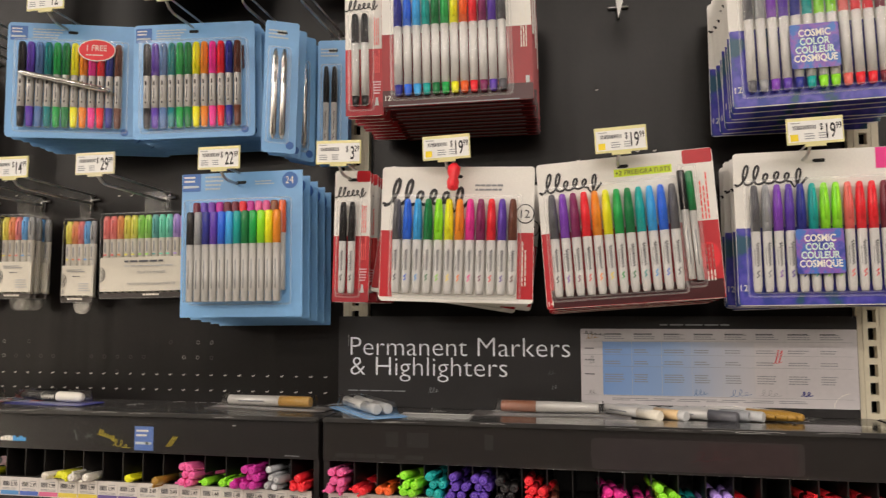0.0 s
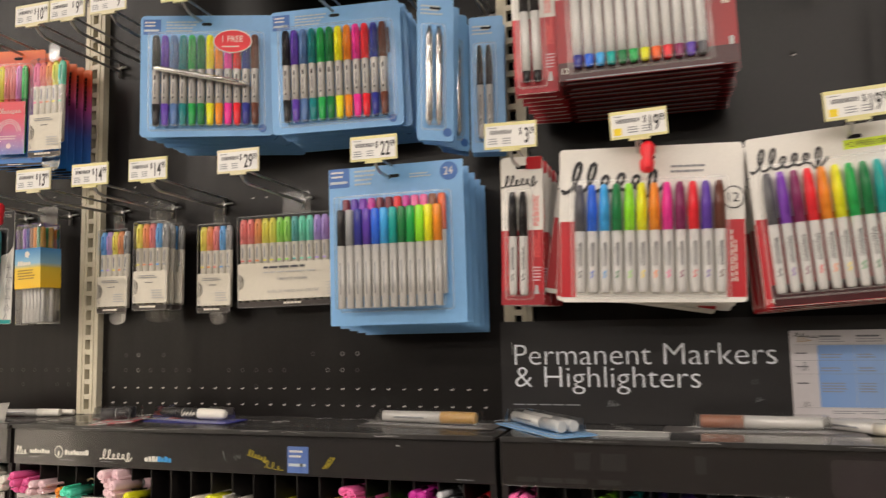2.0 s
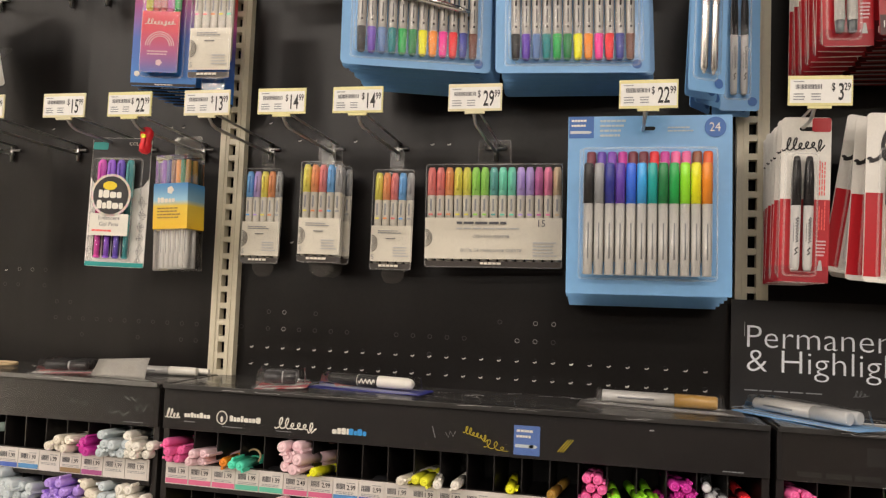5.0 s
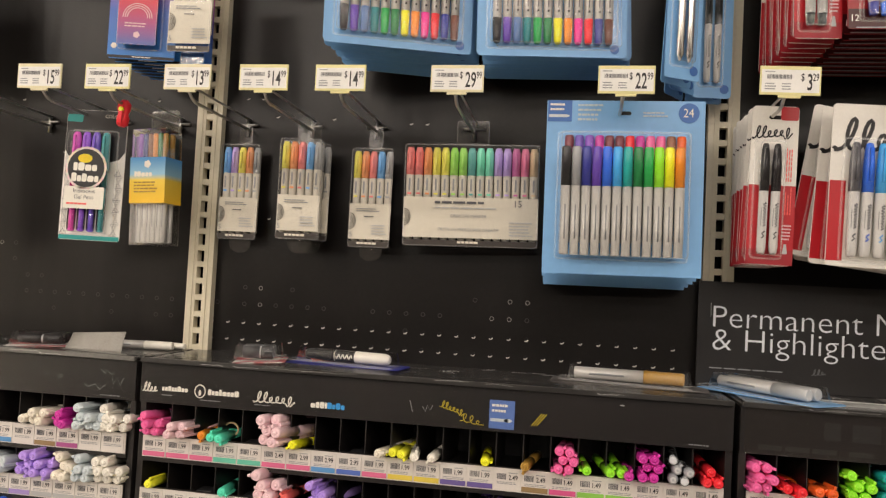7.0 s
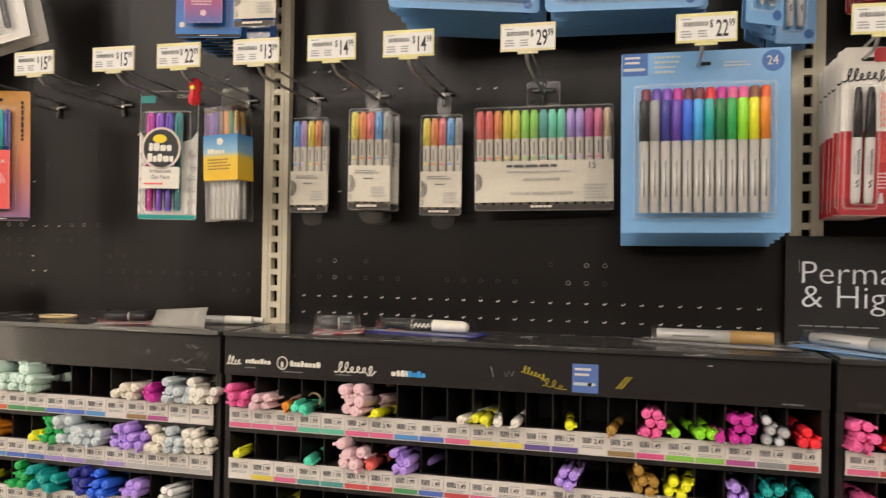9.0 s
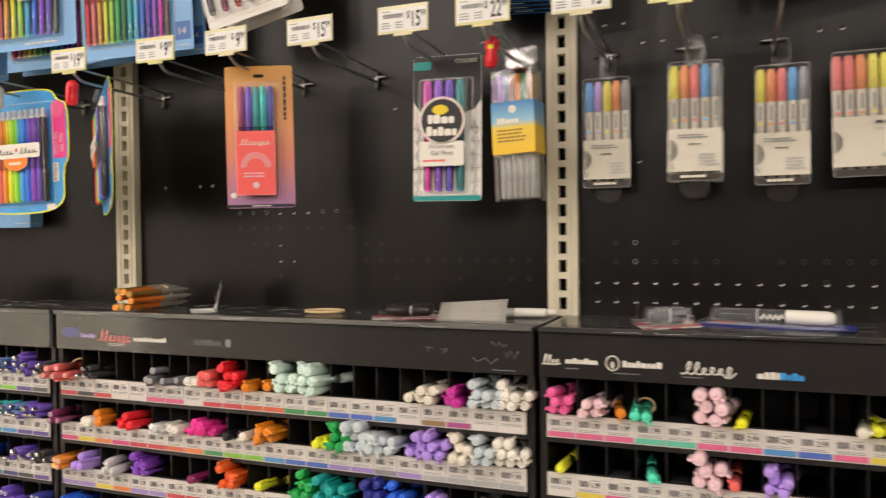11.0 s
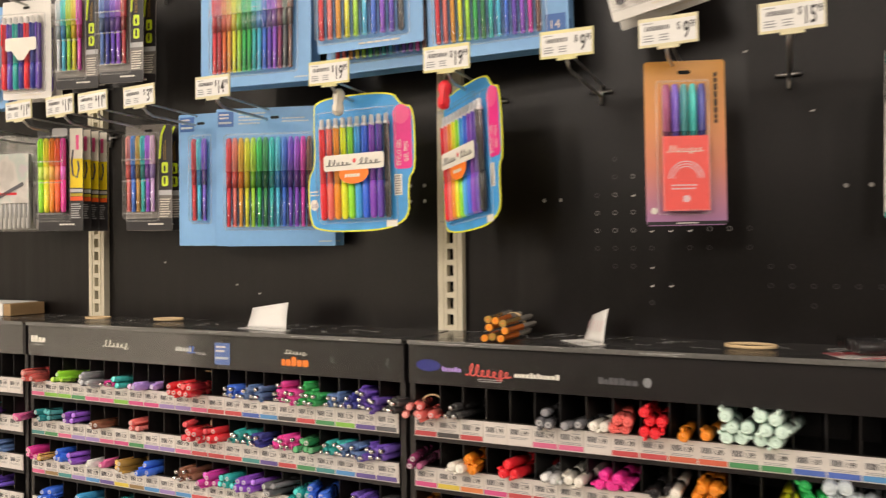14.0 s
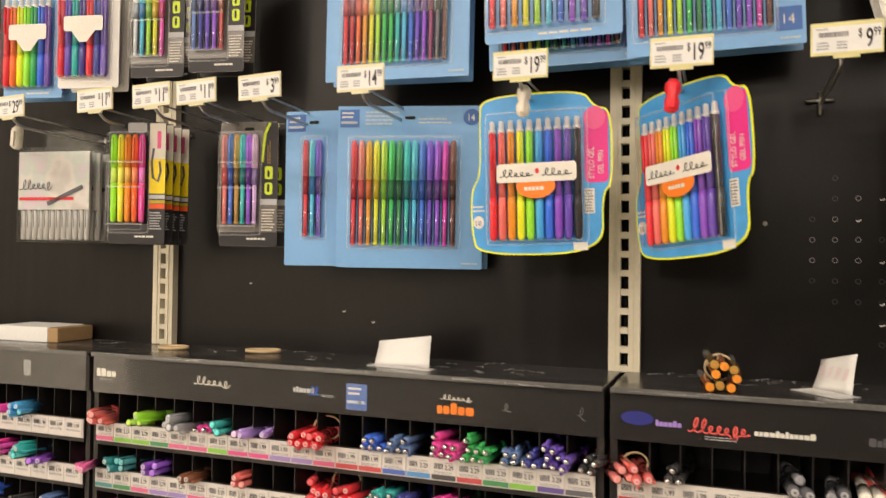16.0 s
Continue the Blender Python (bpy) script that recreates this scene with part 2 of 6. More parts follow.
def wire(bm, pts, r, seg=6, mi=0):
    """A round wire along pts."""
    pts = [Vector(p) for p in pts]
    rings = []
    for i, p in enumerate(pts):
        d = (pts[min(i + 1, len(pts) - 1)] - pts[max(i - 1, 0)]).normalized()
        q = d.to_track_quat("Z", "Y")
        rings.append([bm.verts.new(p + q @ Vector((r * math.cos(2 * math.pi * k / seg), r * math.sin(2 * math.pi * k / seg), 0))) for k in range(seg)])
    for a, b in zip(rings, rings[1:]):
        for k in range(seg):
            bm.faces.new((a[k], a[(k + 1) % seg], b[(k + 1) % seg], b[k])).material_index = mi
    bm.faces.new(rings[0][::-1]).material_index = mi
    bm.faces.new(rings[-1]).material_index = mi
    return bm


def ribbon(bm, pts, width, y, mi):
    """A flat pen stroke along pts (x, z)."""
    prev = None
    for i, (x, z) in enumerate(pts):
        x0, z0 = pts[max(i - 1, 0)]
        x1, z1 = pts[min(i + 1, len(pts) - 1)]
        d = Vector((x1 - x0, z1 - z0))
        d = d.normalized() if d.length else Vector((1, 0))
        n = Vector((-d.y, d.x)) * width / 2
        cur = (bm.verts.new((x + n.x, y, z + n.y)), bm.verts.new((x - n.x, y, z - n.y)))
        if prev:
            bm.faces.new((prev[0], prev[1], cur[1], cur[0])).material_index = mi
        prev = cur


def scrawl(bm, x, z, w, h, y, mi, loops=6, thick=0.0016, slope=0.0):
    """A flowing scrawl that stands in for a logo written by hand."""
    tall = (1.0, 0.95, 0.5, 0.55, 0.45, 0.62, 0.5, 0.58)
    step = w / (loops + 0.5)
    pts = []
    for k in range(loops):
        hk = h * tall[k % 8]
        low = -0.35 * h if k % 8 == 5 else 0.0
        for j in range(12):
            u = j / 12
            up = (1 - math.cos(2 * math.pi * u)) / 2
            px = x + step * (k + u) + step * 0.42 * math.sin(2 * math.pi * u) + 0.25 * hk * up
            pts.append((px, z + slope * (px - x) + hk * up + low * (1 - up) * (1 if 0 < u else 0)))
    pts.append((x + w, z + slope * w + 0.15 * h))
    if loops > 4:
        ribbon(bm, [(x - 0.02 * w + 0.05 * h * math.cos(a), z + 0.12 * h * math.sin(a) - 0.05 * h) for a in [0.3 * j for j in range(9)]], thick, y, mi)
    ribbon(bm, pts, thick, y, mi)


FONT_CACHE = {}


def glyphs(s, thin=0.0):
    key = (s, thin)
    if key not in FONT_CACHE:
        cu = bpy.data.curves.new("lettering", "FONT")
        cu.body, cu.size, cu.resolution_u, cu.align_x = s, 1.0, 3 if thin else 2, "LEFT"
        cu.offset = -thin
        ob = bpy.data.objects.new("lettering", cu)
        me = bpy.data.meshes.new_from_object(ob)
        xs = [v.co.x for v in me.vertices] or [0]
        FONT_CACHE[key] = ([v.co.copy() for v in me.vertices], [tuple(p.vertices) for p in me.polygons], min(xs), max(xs))
        bpy.data.objects.remove(ob)
        bpy.data.curves.remove(cu)
        bpy.data.meshes.remove(me)
    return FONT_CACHE[key]


def text(bm, s, x, z, size, y, mi, align="l", stretch=1.0, turn=0.0, thin=0.0):
    """Lettering on a plane that faces -y, its base line at z."""
    vs, ps, lo, hi = glyphs(s, thin)
    sx = size * stretch
    off = {"l": -lo, "c": -(lo + hi) / 2, "r": -hi}[align]
    ca, sa = math.cos(radians(turn)), math.sin(radians(turn))
    nv = []
    for v in vs:
        a, b = (v.x + off) * sx, v.y * size
        nv.append(bm.verts.new((x + a * ca - b * sa, y, z + a * sa + b * ca)))
    for p in ps:
        try:
            bm.faces.new([nv[i] for i in p]).material_index = mi
        except ValueError:
            pass


def bars(bm, x, z, w, h, lines, y, mi, rng):
    """Print too small to read: rows of bars."""
    for i in range(lines):
        zz = z + h - (i + 0.5) * h / lines
        t = h / lines * 0.22
        xx = x
        while xx < x + w * rng.uniform(0.75, 1.0):
            l = rng.uniform(0.08, 0.2) * w
            face_rect(bm, xx, zz - t, min(xx + l, x + w), zz + t, y, mi)
            xx += l + 0.025 * w

# ---- the room round the aisle ----
WALL_Y, PITCH = 1.185, 0.7597
SEAMS = [-2.6655 + PITCH * i for i in range(-2, 7)]
X0, X1 = SEAMS[0] - 1.2, SEAMS[-1] + 1.2


def slab(name, x0, x1, y0, y1, z0, z1, m, label, cat):
    ob = part(name, box(bmesh.new(), x0, x1, y0, y1, z0, z1), m)
    return tagged(ob, label, cat, kind="structure")


slab("floor", X0, X1, -10.4, 1.5, -0.1, 0, M_FLOOR, "pale vinyl shop floor of the aisle", "floor")
slab("ceiling", X0, X1, -10.4, 1.5, 3.4, 3.5, M_WALL_FAR, "unseen plain grey ceiling with strip lamps", "ceiling")
slab("wall_south", X0, X1, -10.5, -10.4, 0, 3.4, M_WALL_FAR, "unseen plain wall at the back of the shop", "wall")
# unseen low wall, added to darken what the panels mirror
slab("wall_aisle", -2.95, X1, -1.95, -1.75, 0, 1.85, M_WALL_DIM, "unseen grey brown low wall added across the aisle", "wall")
slab("wall_west", X0 - 0.1, X0, -10.4, 1.5, 0, 3.4, M_WALL_PALE, "unseen plain wall closing the aisle", "wall")
slab("wall_east", X1, X1 + 0.1, -10.4, 1.5, 0, 3.4, M_WALL, "unseen plain wall closing the aisle", "wall")
slab("wall_behind", X0, X1, 1.5, 1.6, 0, 3.4, M_WALL, "plain painted wall behind the shelving", "wall")
slab("wall_above", X0, X1, 1.3, 1.4, 2.4, 3.4, M_WALL, "plain painted wall above the shelving", "wall")

# ---- the shelving wall: back panels, slotted uprights ----
def hole_mesh():
    bm = bmesh.new()
    # pale crescent paints the light caught on the hole's lower edge
    for s in range(6):
        a, b = radians(222 + 21 * s), radians(222 + 21 * (s + 1))
        q = [bm.verts.new((r * math.cos(t), -0.0011, r * math.sin(t))) for r, t in ((0.0036, a), (0.0036, b), (0.0021, b), (0.0021, a))]
        bm.faces.new(q).material_index = 0
    # black disc stands in for the shade inside the hole
    lathe(bm, [(0, 0.0031), (0.0008, 0.0031)], 10, 1, Matrix.Rotation(radians(90), 4, "X"))
    return mesh_of("peg_hole", bm, [mat("peg_hole_rim", (0.56, 0.54, 0.5), 0.6, vary=0.5, scale=300), M_DARK])


def cross_mesh():
    bm = bmesh.new()
    lathe(bm, [(0, 0.003), (0.0012, 0.0024), (0.0014, 0.001)], 8, 0, Matrix.Rotation(radians(90), 4, "X"))
    return mesh_of("peg_hole_plug", bm, [mat("worn_plug", (0.32, 0.31, 0.29), 0.4, vary=0.5, scale=400)])


HOLE, PLUG = hole_mesh(), cross_mesh()


def filled_hole_mesh(name, tone):
    """A hole closed by paint: only a thin worn ring is left."""
    bm = bmesh.new()
    for s in range(14):
        a, b = radians(25.7 * s), radians(25.7 * (s + 1))
        q = [bm.verts.new((r * math.cos(t), -0.0008, r * math.sin(t))) for r, t in ((0.0034, a), (0.0034, b), (0.0024, b), (0.0024, a))]
        bm.faces.new(q)
    return mesh_of("filled_peg_hole", bm, [mat(name, (tone, tone * 0.98, tone * 0.94), 0.4, vary=0.5, scale=300)])


RING, FAINT = filled_hole_mesh("worn_hole_rim", 0.21), filled_hole_mesh("filled_hole_rim", 0.035)
panels = []
for i, (a, b) in enumerate(zip(SEAMS, SEAMS[1:])):
    bm = box(bmesh.new(), a + 0.001, b - 0.001, WALL_Y, WALL_Y + 0.012, 0.05, 2.35)
    p = tagged(part(f"wall_north_{i + 1}", bm, M_PANEL), "black pegboard back panel of the shelving", "panel", kind="structure")
    panels.append(p)

IN = 0.0254


def hole(bay, x, z, me=HOLE):
    put_mesh("peg_hole", me, panels[bay], pose(x, WALL_Y, z))


rng = random.Random(4)
# bay 4: two full rows of open holes above the ledge
for k in range(28):
    for z in (1.349, 1.3235):
        hole(4, -1.127 + IN * k, z)
for dx, dz, me in ((18, 3, RING), (19, 3, RING), (17, 2, RING), (18, 2, RING), (19, 2, FAINT), (16, 3, FAINT), (2, 2, FAINT), (3, 2, RING), (4, 2, FAINT), (5, 2, FAINT), (6, 2, FAINT), (7, 2, FAINT),
                   (12, 1, FAINT), (12, 2, FAINT), (13, 2, FAINT), (14, 2, FAINT), (2, 3, FAINT), (3, 3, RING), (5, 3, FAINT), (10, 2, FAINT), (11, 2, FAINT)):
    hole(4, -1.127 + IN * dx, 1.3505 + IN * (dz - 1), me)
for x, z in ((-1.09, 1.695), (-1.065, 1.695), (-1.04, 1.667), (-1.015, 1.667), (-0.83, 1.66), (-0.805, 1.66), (-0.95, 1.665), (-1.045, 1.51)):
    hole(4, x, z)
# bay 3: holes painted shut, some worn open again, on a one-inch grid
BAY_C = {4: "f..f", 3: "fro", 2: "fro", 1: "rrrf", 0: "rrrooofrf", -1: "ffff.ff.f", -2: ".ffo.....ff", -3: "...oo....ffffffffffffff", -4: "...f.......f...f..ff"}
for j, row in BAY_C.items():
    for k, c in enumerate(row):
        x = -1.679 + IN * (k + (1 if j > 2 else 0))
        if c != ".":
            hole(3, x, 1.453 + IN * j, {"f": FAINT, "r": RING, "o": HOLE}[c])
hole(3, -1.526, 1.453, RING)
for x, z in ((-1.733, 1.499), (-1.758, 1.499), (-1.83, 1.499), (-1.362, 1.505), (-1.334, 1.505)):
    hole(3, x, z, PLUG)
for x, z in ((-1.262, 1.69), (-1.24, 1.69), (-1.48, 1.69), (-1.40, 1.605)):
    hole(3, x, z)
for x, z in ((-1.955, 1.53), (-1.955, 1.505), (-1.98, 1.53), (-1.98, 1.505), (-2.33, 1.37), (-2.28, 1.355), (-2.5, 1.41)):
    hole(2, x, z, PLUG if z > 1.45 else HOLE)
# bay 5
for x, z in ((0.06, 1.70), (0.085, 1.70), (-0.03, 1.69), (-0.005, 1.69), (0.0, 1.80), (0.11, 1.62)):
    hole(5, x, z)


def upright(x, z0=1.29, z1=2.34):
    u = thing("slotted_upright", pose(x, WALL_Y, 0), "cream enamelled steel upright with a column of slots", "upright", "slotted uprights")
    bm = bmesh.new()
    for s in (-1, 1):
        lo, hi = sorted((s * 0.0205, s * 0.0055))
        box(bm, lo, hi, -0.0135, 0.004, z0, z1)
        lo, hi = sorted((s * 0.0125, s * 0.0105))
        box(bm, lo, hi, -0.0150, -0.0137, z0, z1)
    z = z0 + 0.012
    while z < z1:
        box(bm, -0.0053, 0.0053, -0.0131, 0.004, z, z + 0.0085)
        z += IN
    part("channel", bm, M_METAL_CREAM, u)
    # black strip in place of the shade behind the slots
    part("slot_backing", box(bmesh.new(), -0.0052, 0.0052, 0.0, 0.0035, z0, z1), M_DARK, u)
    return u


for i, s in enumerate(SEAMS[1:-1]):
    upright(s)

# ---- pen bin units under the pegboard ----
H_Y, TOP, HB, ROW = 1.022, 1.303, 1.246, 0.0685
STRIP_T, STRIP_H = 1.203, 0.0275
ROWS_N = 5
CELLS = 22
STRIP_COL = {}


def price_label(price, bar, seed):
    key = (price, bar, seed)
    if key not in STRIP_COL:
        r = random.Random(seed)
        bm = bmesh.new()
        w = 0.0322
        box(bm, 0, w, -0.0008, 0, 0, 0.0255, 0)
        if bar:
            face_rect(bm, 0.0004, 0.0006, w - 0.0004, 0.0068, -0.0011, 1)
        x = 0.0035
        while x < 0.0145:
            d = r.uniform(0.0004, 0.001)
            face_rect(bm, x, 0.0135, x + d, 0.0205, -0.0011, 4)
            x += d + r.uniform(0.0003, 0.0007)
        text(bm, price, 0.0178, 0.0135, 0.0082, -0.0011, 2, stretch=0.8, thin=-0.012)
        bars(bm, 0.0035, 0.0075, 0.026, 0.0036, 2, -0.0011, 3, r)
        bars(bm, 0.0175, 0.0205, 0.012, 0.0022, 1, -0.0011, 3, r)
        mats = [M_LABEL, mat("label_" + bar, tuple(0.72 * v + 0.07 for v in s2l(HEX[bar])), 0.5, vary=0.04) if bar else M_LABEL, ink("black"), ink("gray"), ink("dgray")]
        STRIP_COL[key] = mesh_of("shelf_label", bm, mats)
    return STRIP_COL[key]


BAR_ROWS = {
    (1, 0): "pink green lime pink sky red black", (1, 1): "purple sky pink teal", (1, 2): "sky pink", (1, 3): "green pink",
    (2, 0): "pink lime lime green pink pink lime hotpink hotpink lav lav pink red red blue sky black red green lime violet dgray",
    (2, 1): "teal green pink lav lav pink hotpink green lav lav pink red red red teal violet red green teal sky violet violet",
    (2, 2): "pink gold teal lav sky violet yellow gold sky lav sky red red magenta teal purple black sky teal navy black violet",
    (3, 0): "red black red . . pink pink . red red dorange dorange green green blue blue sky . gold magenta . .",
    (3, 1): "hotpink yellow orange hotpink red red dorange orange green lime lime sky blue blue lav lav gray lav lgray lgray lgray lgray",
    (3, 2): "lav lav yellow orange lav lav red red dorange yellow green green teal teal blue navy violet lav lgray lgray tan tan",
    (4, 0): "pink pink pink mint mint pink pink sky blue pink yellow yellow violet violet . gold hotpink lime lime magenta gray red",
    (4, 1): ". yellow pink teal teal red red green blue red pink blue yellow yellow violet gold pink pink lime magenta gray red",
    (4, 2): "yellow lime teal coral lav pink blue blue yellow violet violet gold pink lime magenta gray red red sky sky black black",
    (5, 0): "pink red orange lime teal violet violet black red brown pink hotpink lime teal lav red red red red red orange pink",
}
MARKER_PRICES = ["1.99"] * 5 + ["2.49"] + ["2.99"] * 3 + ["1.99"] * 5 + ["2.49"] * 2 + ["1.49"] * 6
PRICES = {1: ["1.99", "2.49"], 2: ["2.29", "1.99"], 3: ["1.99", "1.89"], 4: ["1.99", "1.49", "2.49", "2.99"], 5: ["1.49", "1.89"]}


def bin_unit(i):
    a, b = SEAMS[i] + 0.0035, SEAMS[i + 1] - 0.0035
    u = thing("pen_bin_unit", pose(0, 0, 0), "black plastic pen bin unit with rows of open compartments", "bin unit", "pen bin units")
    part("side_panel", box(bmesh.new(), a, a + 0.008, H_Y + 0.004, 1.182, 0.02, TOP - 0.004), M_BIN, u)
    part("side_panel", box(bmesh.new(), b - 0.008, b, H_Y + 0.004, 1.182, 0.02, TOP - 0.004), M_BIN, u)
    part("back_panel", box(bmesh.new(), a + 0.008, b - 0.008, 1.17, 1.182, 0.02, TOP - 0.004), M_BIN, u)
    part("header_panel", box(bmesh.new(), a, b, H_Y, H_Y + 0.0035, HB, TOP - 0.0045, bevel=0.0008), M_HEADER, u, "black header panel with faint scratches")
    bm = box(bmesh.new(), a, b, H_Y - 0.003, 1.1835, TOP - 0.004, TOP, bevel=0.001)
    part("ledge", bm, M_LEDGE, u, "scuffed glossy black ledge")
    bm = box(bmesh.new(), a + 0.004, b - 0.004, H_Y - 0.0045, H_Y - 0.003, HB + 0.001, TOP + 0.0012)
    box(bm, a + 0.004, b - 0.004, H_Y - 0.0045, H_Y + 0.06, TOP + 0.0013, TOP + 0.0024)
    part("front_lip", box(bmesh.new(), a + 0.001, b - 0.001, H_Y - 0.0062, H_Y - 0.0047, TOP - 0.0035, TOP + 0.0026, bevel=0.0004), M_LIP if i < 4 else M_LIP_DARK, u, "scuffed clear plastic lip")
    cover = part("clear_cover", bm, M_MIRRORY if i == 5 else M_SMOKE, u, "clear acrylic header cover")
    cover.visible_shadow = False
    w = (b - a - 0.02) / CELLS
    div = mesh_of("divider", box(bmesh.new(), -0.0007, 0.0007, 0.004, 0.14, 0, 0.062), M_BIN)
    for r in range(ROWS_N):
        zt = STRIP_T - ROW * r
        zf = zt - STRIP_H + 0.011
        bm = box(bmesh.new(), a + 0.0085, b - 0.0085, H_Y + 0.006, 1.169, zf - 0.003, zf)
        box(bm, a + 0.0085, b - 0.0085, H_Y + 0.001, H_Y + 0.0055, zt - STRIP_H - 0.006, zt + 0.001)
        part("bin_shelf", bm, M_BIN, u)
        for c in range(1, CELLS):
            put_mesh("divider", div, u, pose(a + 0.01 + w * c, H_Y + 0.004, zf))
        strip = part("label_holder", box(bmesh.new(), a + 0.009, b - 0.009, H_Y - 0.0005, H_Y + 0.0009, zt - STRIP_H, zt), M_LABEL, u)
        hues = BAR_ROWS.get((i, r), "").split()
        rr = random.Random(i * 10 + r)
        if r < 4 and 1 <= i <= 5:
            for c in range(CELLS):
                bar = hues[c] if c < len(hues) else ("" if r < 3 else rr.choice(["", "pink", "sky", "lav"]))
                bar = "" if bar == "." else bar
                pr = MARKER_PRICES[c] if (i, r) == (4, 0) else PRICES[i][(c * 3 // CELLS) % len(PRICES[i])]
                put_mesh("shelf_label", price_label(pr, bar, (c + r) % 3), strip, pose(a + 0.01 + w * c, H_Y - 0.0008, zt - STRIP_H + 0.001))
    part("base_panel", box(bmesh.new(), a + 0.0085, b - 0.0085, H_Y + 0.01, H_Y + 0.02, 0.02, STRIP_T - ROW * (ROWS_N - 1) - STRIP_H - 0.008), M_BIN, u)
    return u


UNITS = {i: bin_unit(i) for i in range(0, len(SEAMS) - 1)}

# ---- hooks, price tags, packs of pens ----
PEN_CACHE = {}


def clip_box(bm, r, z0, z1, mi=0):
    box(bm, -r * 0.28, r * 0.28, -r * 1.5, -r * 0.85, z0, z1, mi)


def pen_parts(kind, c, L, r):
    key = (kind, c, L, r)
    if key in PEN_CACHE:
        return PEN_CACHE[key]
    out = []
    b = bmesh.new()
    if kind == "marker":
        lathe(b, [(0, r * 0.62), (0.012 * L, r * 0.8), (0.06 * L, r * 0.95), (0.57 * L, r)])
        rm = random.Random(len(c))
        # the name runs up the barrel as a wavy stroke, with finer print beside it and a swash below
        ribbon(b, [(r * (0.1 + 0.34 * math.sin(j * 1.9) * (1.25 - 0.5 * j / 26)), (0.46 - 0.0085 * j) * L) for j in range(27)], r * 0.2, -r * 1.03, 1)
        zz = 0.25 * L
        while zz < 0.40 * L:
            d = rm.uniform(0.008, 0.02) * L
            face_rect(b, -r * 0.62, zz, -r * 0.5, zz + d, -r * 1.01, 1)
            zz += d + 0.007 * L
        ribbon(b, [(r * 0.3, 0.2 * L), (-r * 0.25, 0.175 * L), (r * 0.2, 0.155 * L), (-r * 0.3, 0.135 * L)], r * 0.26, -r * 1.03, 2)
        out.append(("marker", mesh_of("marker", b, [M_BARREL, ink("dgray"), ink("gray" if c == "white" else c)], True)))
        k = bmesh.new()
        lathe(k, [(0.565 * L, r * 1.04), (0.8 * L, r * 1.02), (0.93 * L, r * 0.82), (0.985 * L, r * 0.66), (L, r * 0.45)])
        clip_box(k, r, 0.66 * L, 0.95 * L)
        out.append(("cap", mesh_of("cap", k, col(c), True)))
    elif kind == "blunt":
        lathe(b, [(0, r * 0.7), (0.02 * L, r * 0.92), (0.55 * L, r * 0.95)])
        lathe(b, [(0.55 * L, r * 0.86), (0.61 * L, r * 0.86)], 10, 1)
        out.append(("marker", mesh_of("marker", b, [col(c), col("lgray")], True)))
        k = lathe(bmesh.new(), [(0.6 * L, r), (0.955 * L, r * 0.97), (0.982 * L, r * 0.88), (0.993 * L, r * 0.7), (0.985 * L, r * 0.55), (0.986 * L, r * 0.4), (0.997 * L, r * 0.34), (L, r * 0.16)], 12)
        out.append(("cap", mesh_of("cap", k, col(c), True)))
        k = box(bmesh.new(), -r * 0.25, r * 0.25, -r * 1.5, -r * 0.9, 0.72 * L, 0.99 * L, 0, r * 0.1)
        out.append(("clip", mesh_of("clip", k, col(c))))
    elif kind == "plug":
        lathe(b, [(0.1 * L, r), (0.68 * L, r)])
        out.append(("marker", mesh_of("marker", b, M_BARREL, True)))
        k = lathe(bmesh.new(), [(0.675 * L, r * 1.05), (0.9 * L, r), (0.98 * L, r * 0.8), (L, r * 0.5)])
        clip_box(k, r, 0.74 * L, 0.97 * L)
        out.append(("cap", mesh_of("cap", k, col(c), True)))
        k = lathe(bmesh.new(), [(0, r * 0.6), (0.01 * L, r * 0.8), (0.1 * L, r * 0.98)])
        out.append(("end_plug", mesh_of("end_plug", k, col(c), True)))
    elif kind == "dual":
        lathe(b, [(0.22 * L, r * 0.9), (0.23 * L, r), (0.62 * L, r), (0.63 * L, r * 0.9)])
        box(b, -r * 0.2, r * 0.2, -r * 1.05, -r * 0.9, 0.5 * L, 0.55 * L, 1)
        box(b, -r * 0.2, r * 0.2, -r * 1.05, -r * 0.9, 0.29 * L, 0.31 * L, 1)
        box(b, -r * 0.12, r * 0.12, -r * 1.02, -r * 0.8, 0.34 * L, 0.47 * L, 2)
        out.append(("marker", mesh_of("marker", b, [M_DUAL, ink("black"), ink("dgray")], True)))
        k = lathe(bmesh.new(), [(0.615 * L, r * 1.06), (0.9 * L, r * 1.02), (0.98 * L, r * 0.9), (L, r * 0.6)])
        clip_box(k, r, 0.68 * L, 0.95 * L)
        out.append(("cap", mesh_of("cap", k, col(c), True)))
        k = lathe(bmesh.new(), [(0, r * 0.6), (0.02 * L, r * 0.85), (0.235 * L, r * 1.04)])
        out.append(("cap", mesh_of("cap", k, col(c), True)))
    elif kind == "flat":
        lathe(b, [(0, r * 0.8), (0.008 * L, r * 0.95), (0.64 * L, r)])
        box(b, -r * 0.14, r * 0.14, -r * 1.03, -r * 0.9, 0.14 * L, 0.46 * L, 1)
        out.append(("marker", mesh_of("marker", b, [M_SILVER, ink("gray")], True)))
        k = lathe(bmesh.new(), [(0.635 * L, r * 1.06), (0.985 * L, r * 1.02), (L, r * 0.85)])
        out.append(("cap", mesh_of("cap", k, col(c), True)))
    elif kind in ("gel", "capped", "bright"):
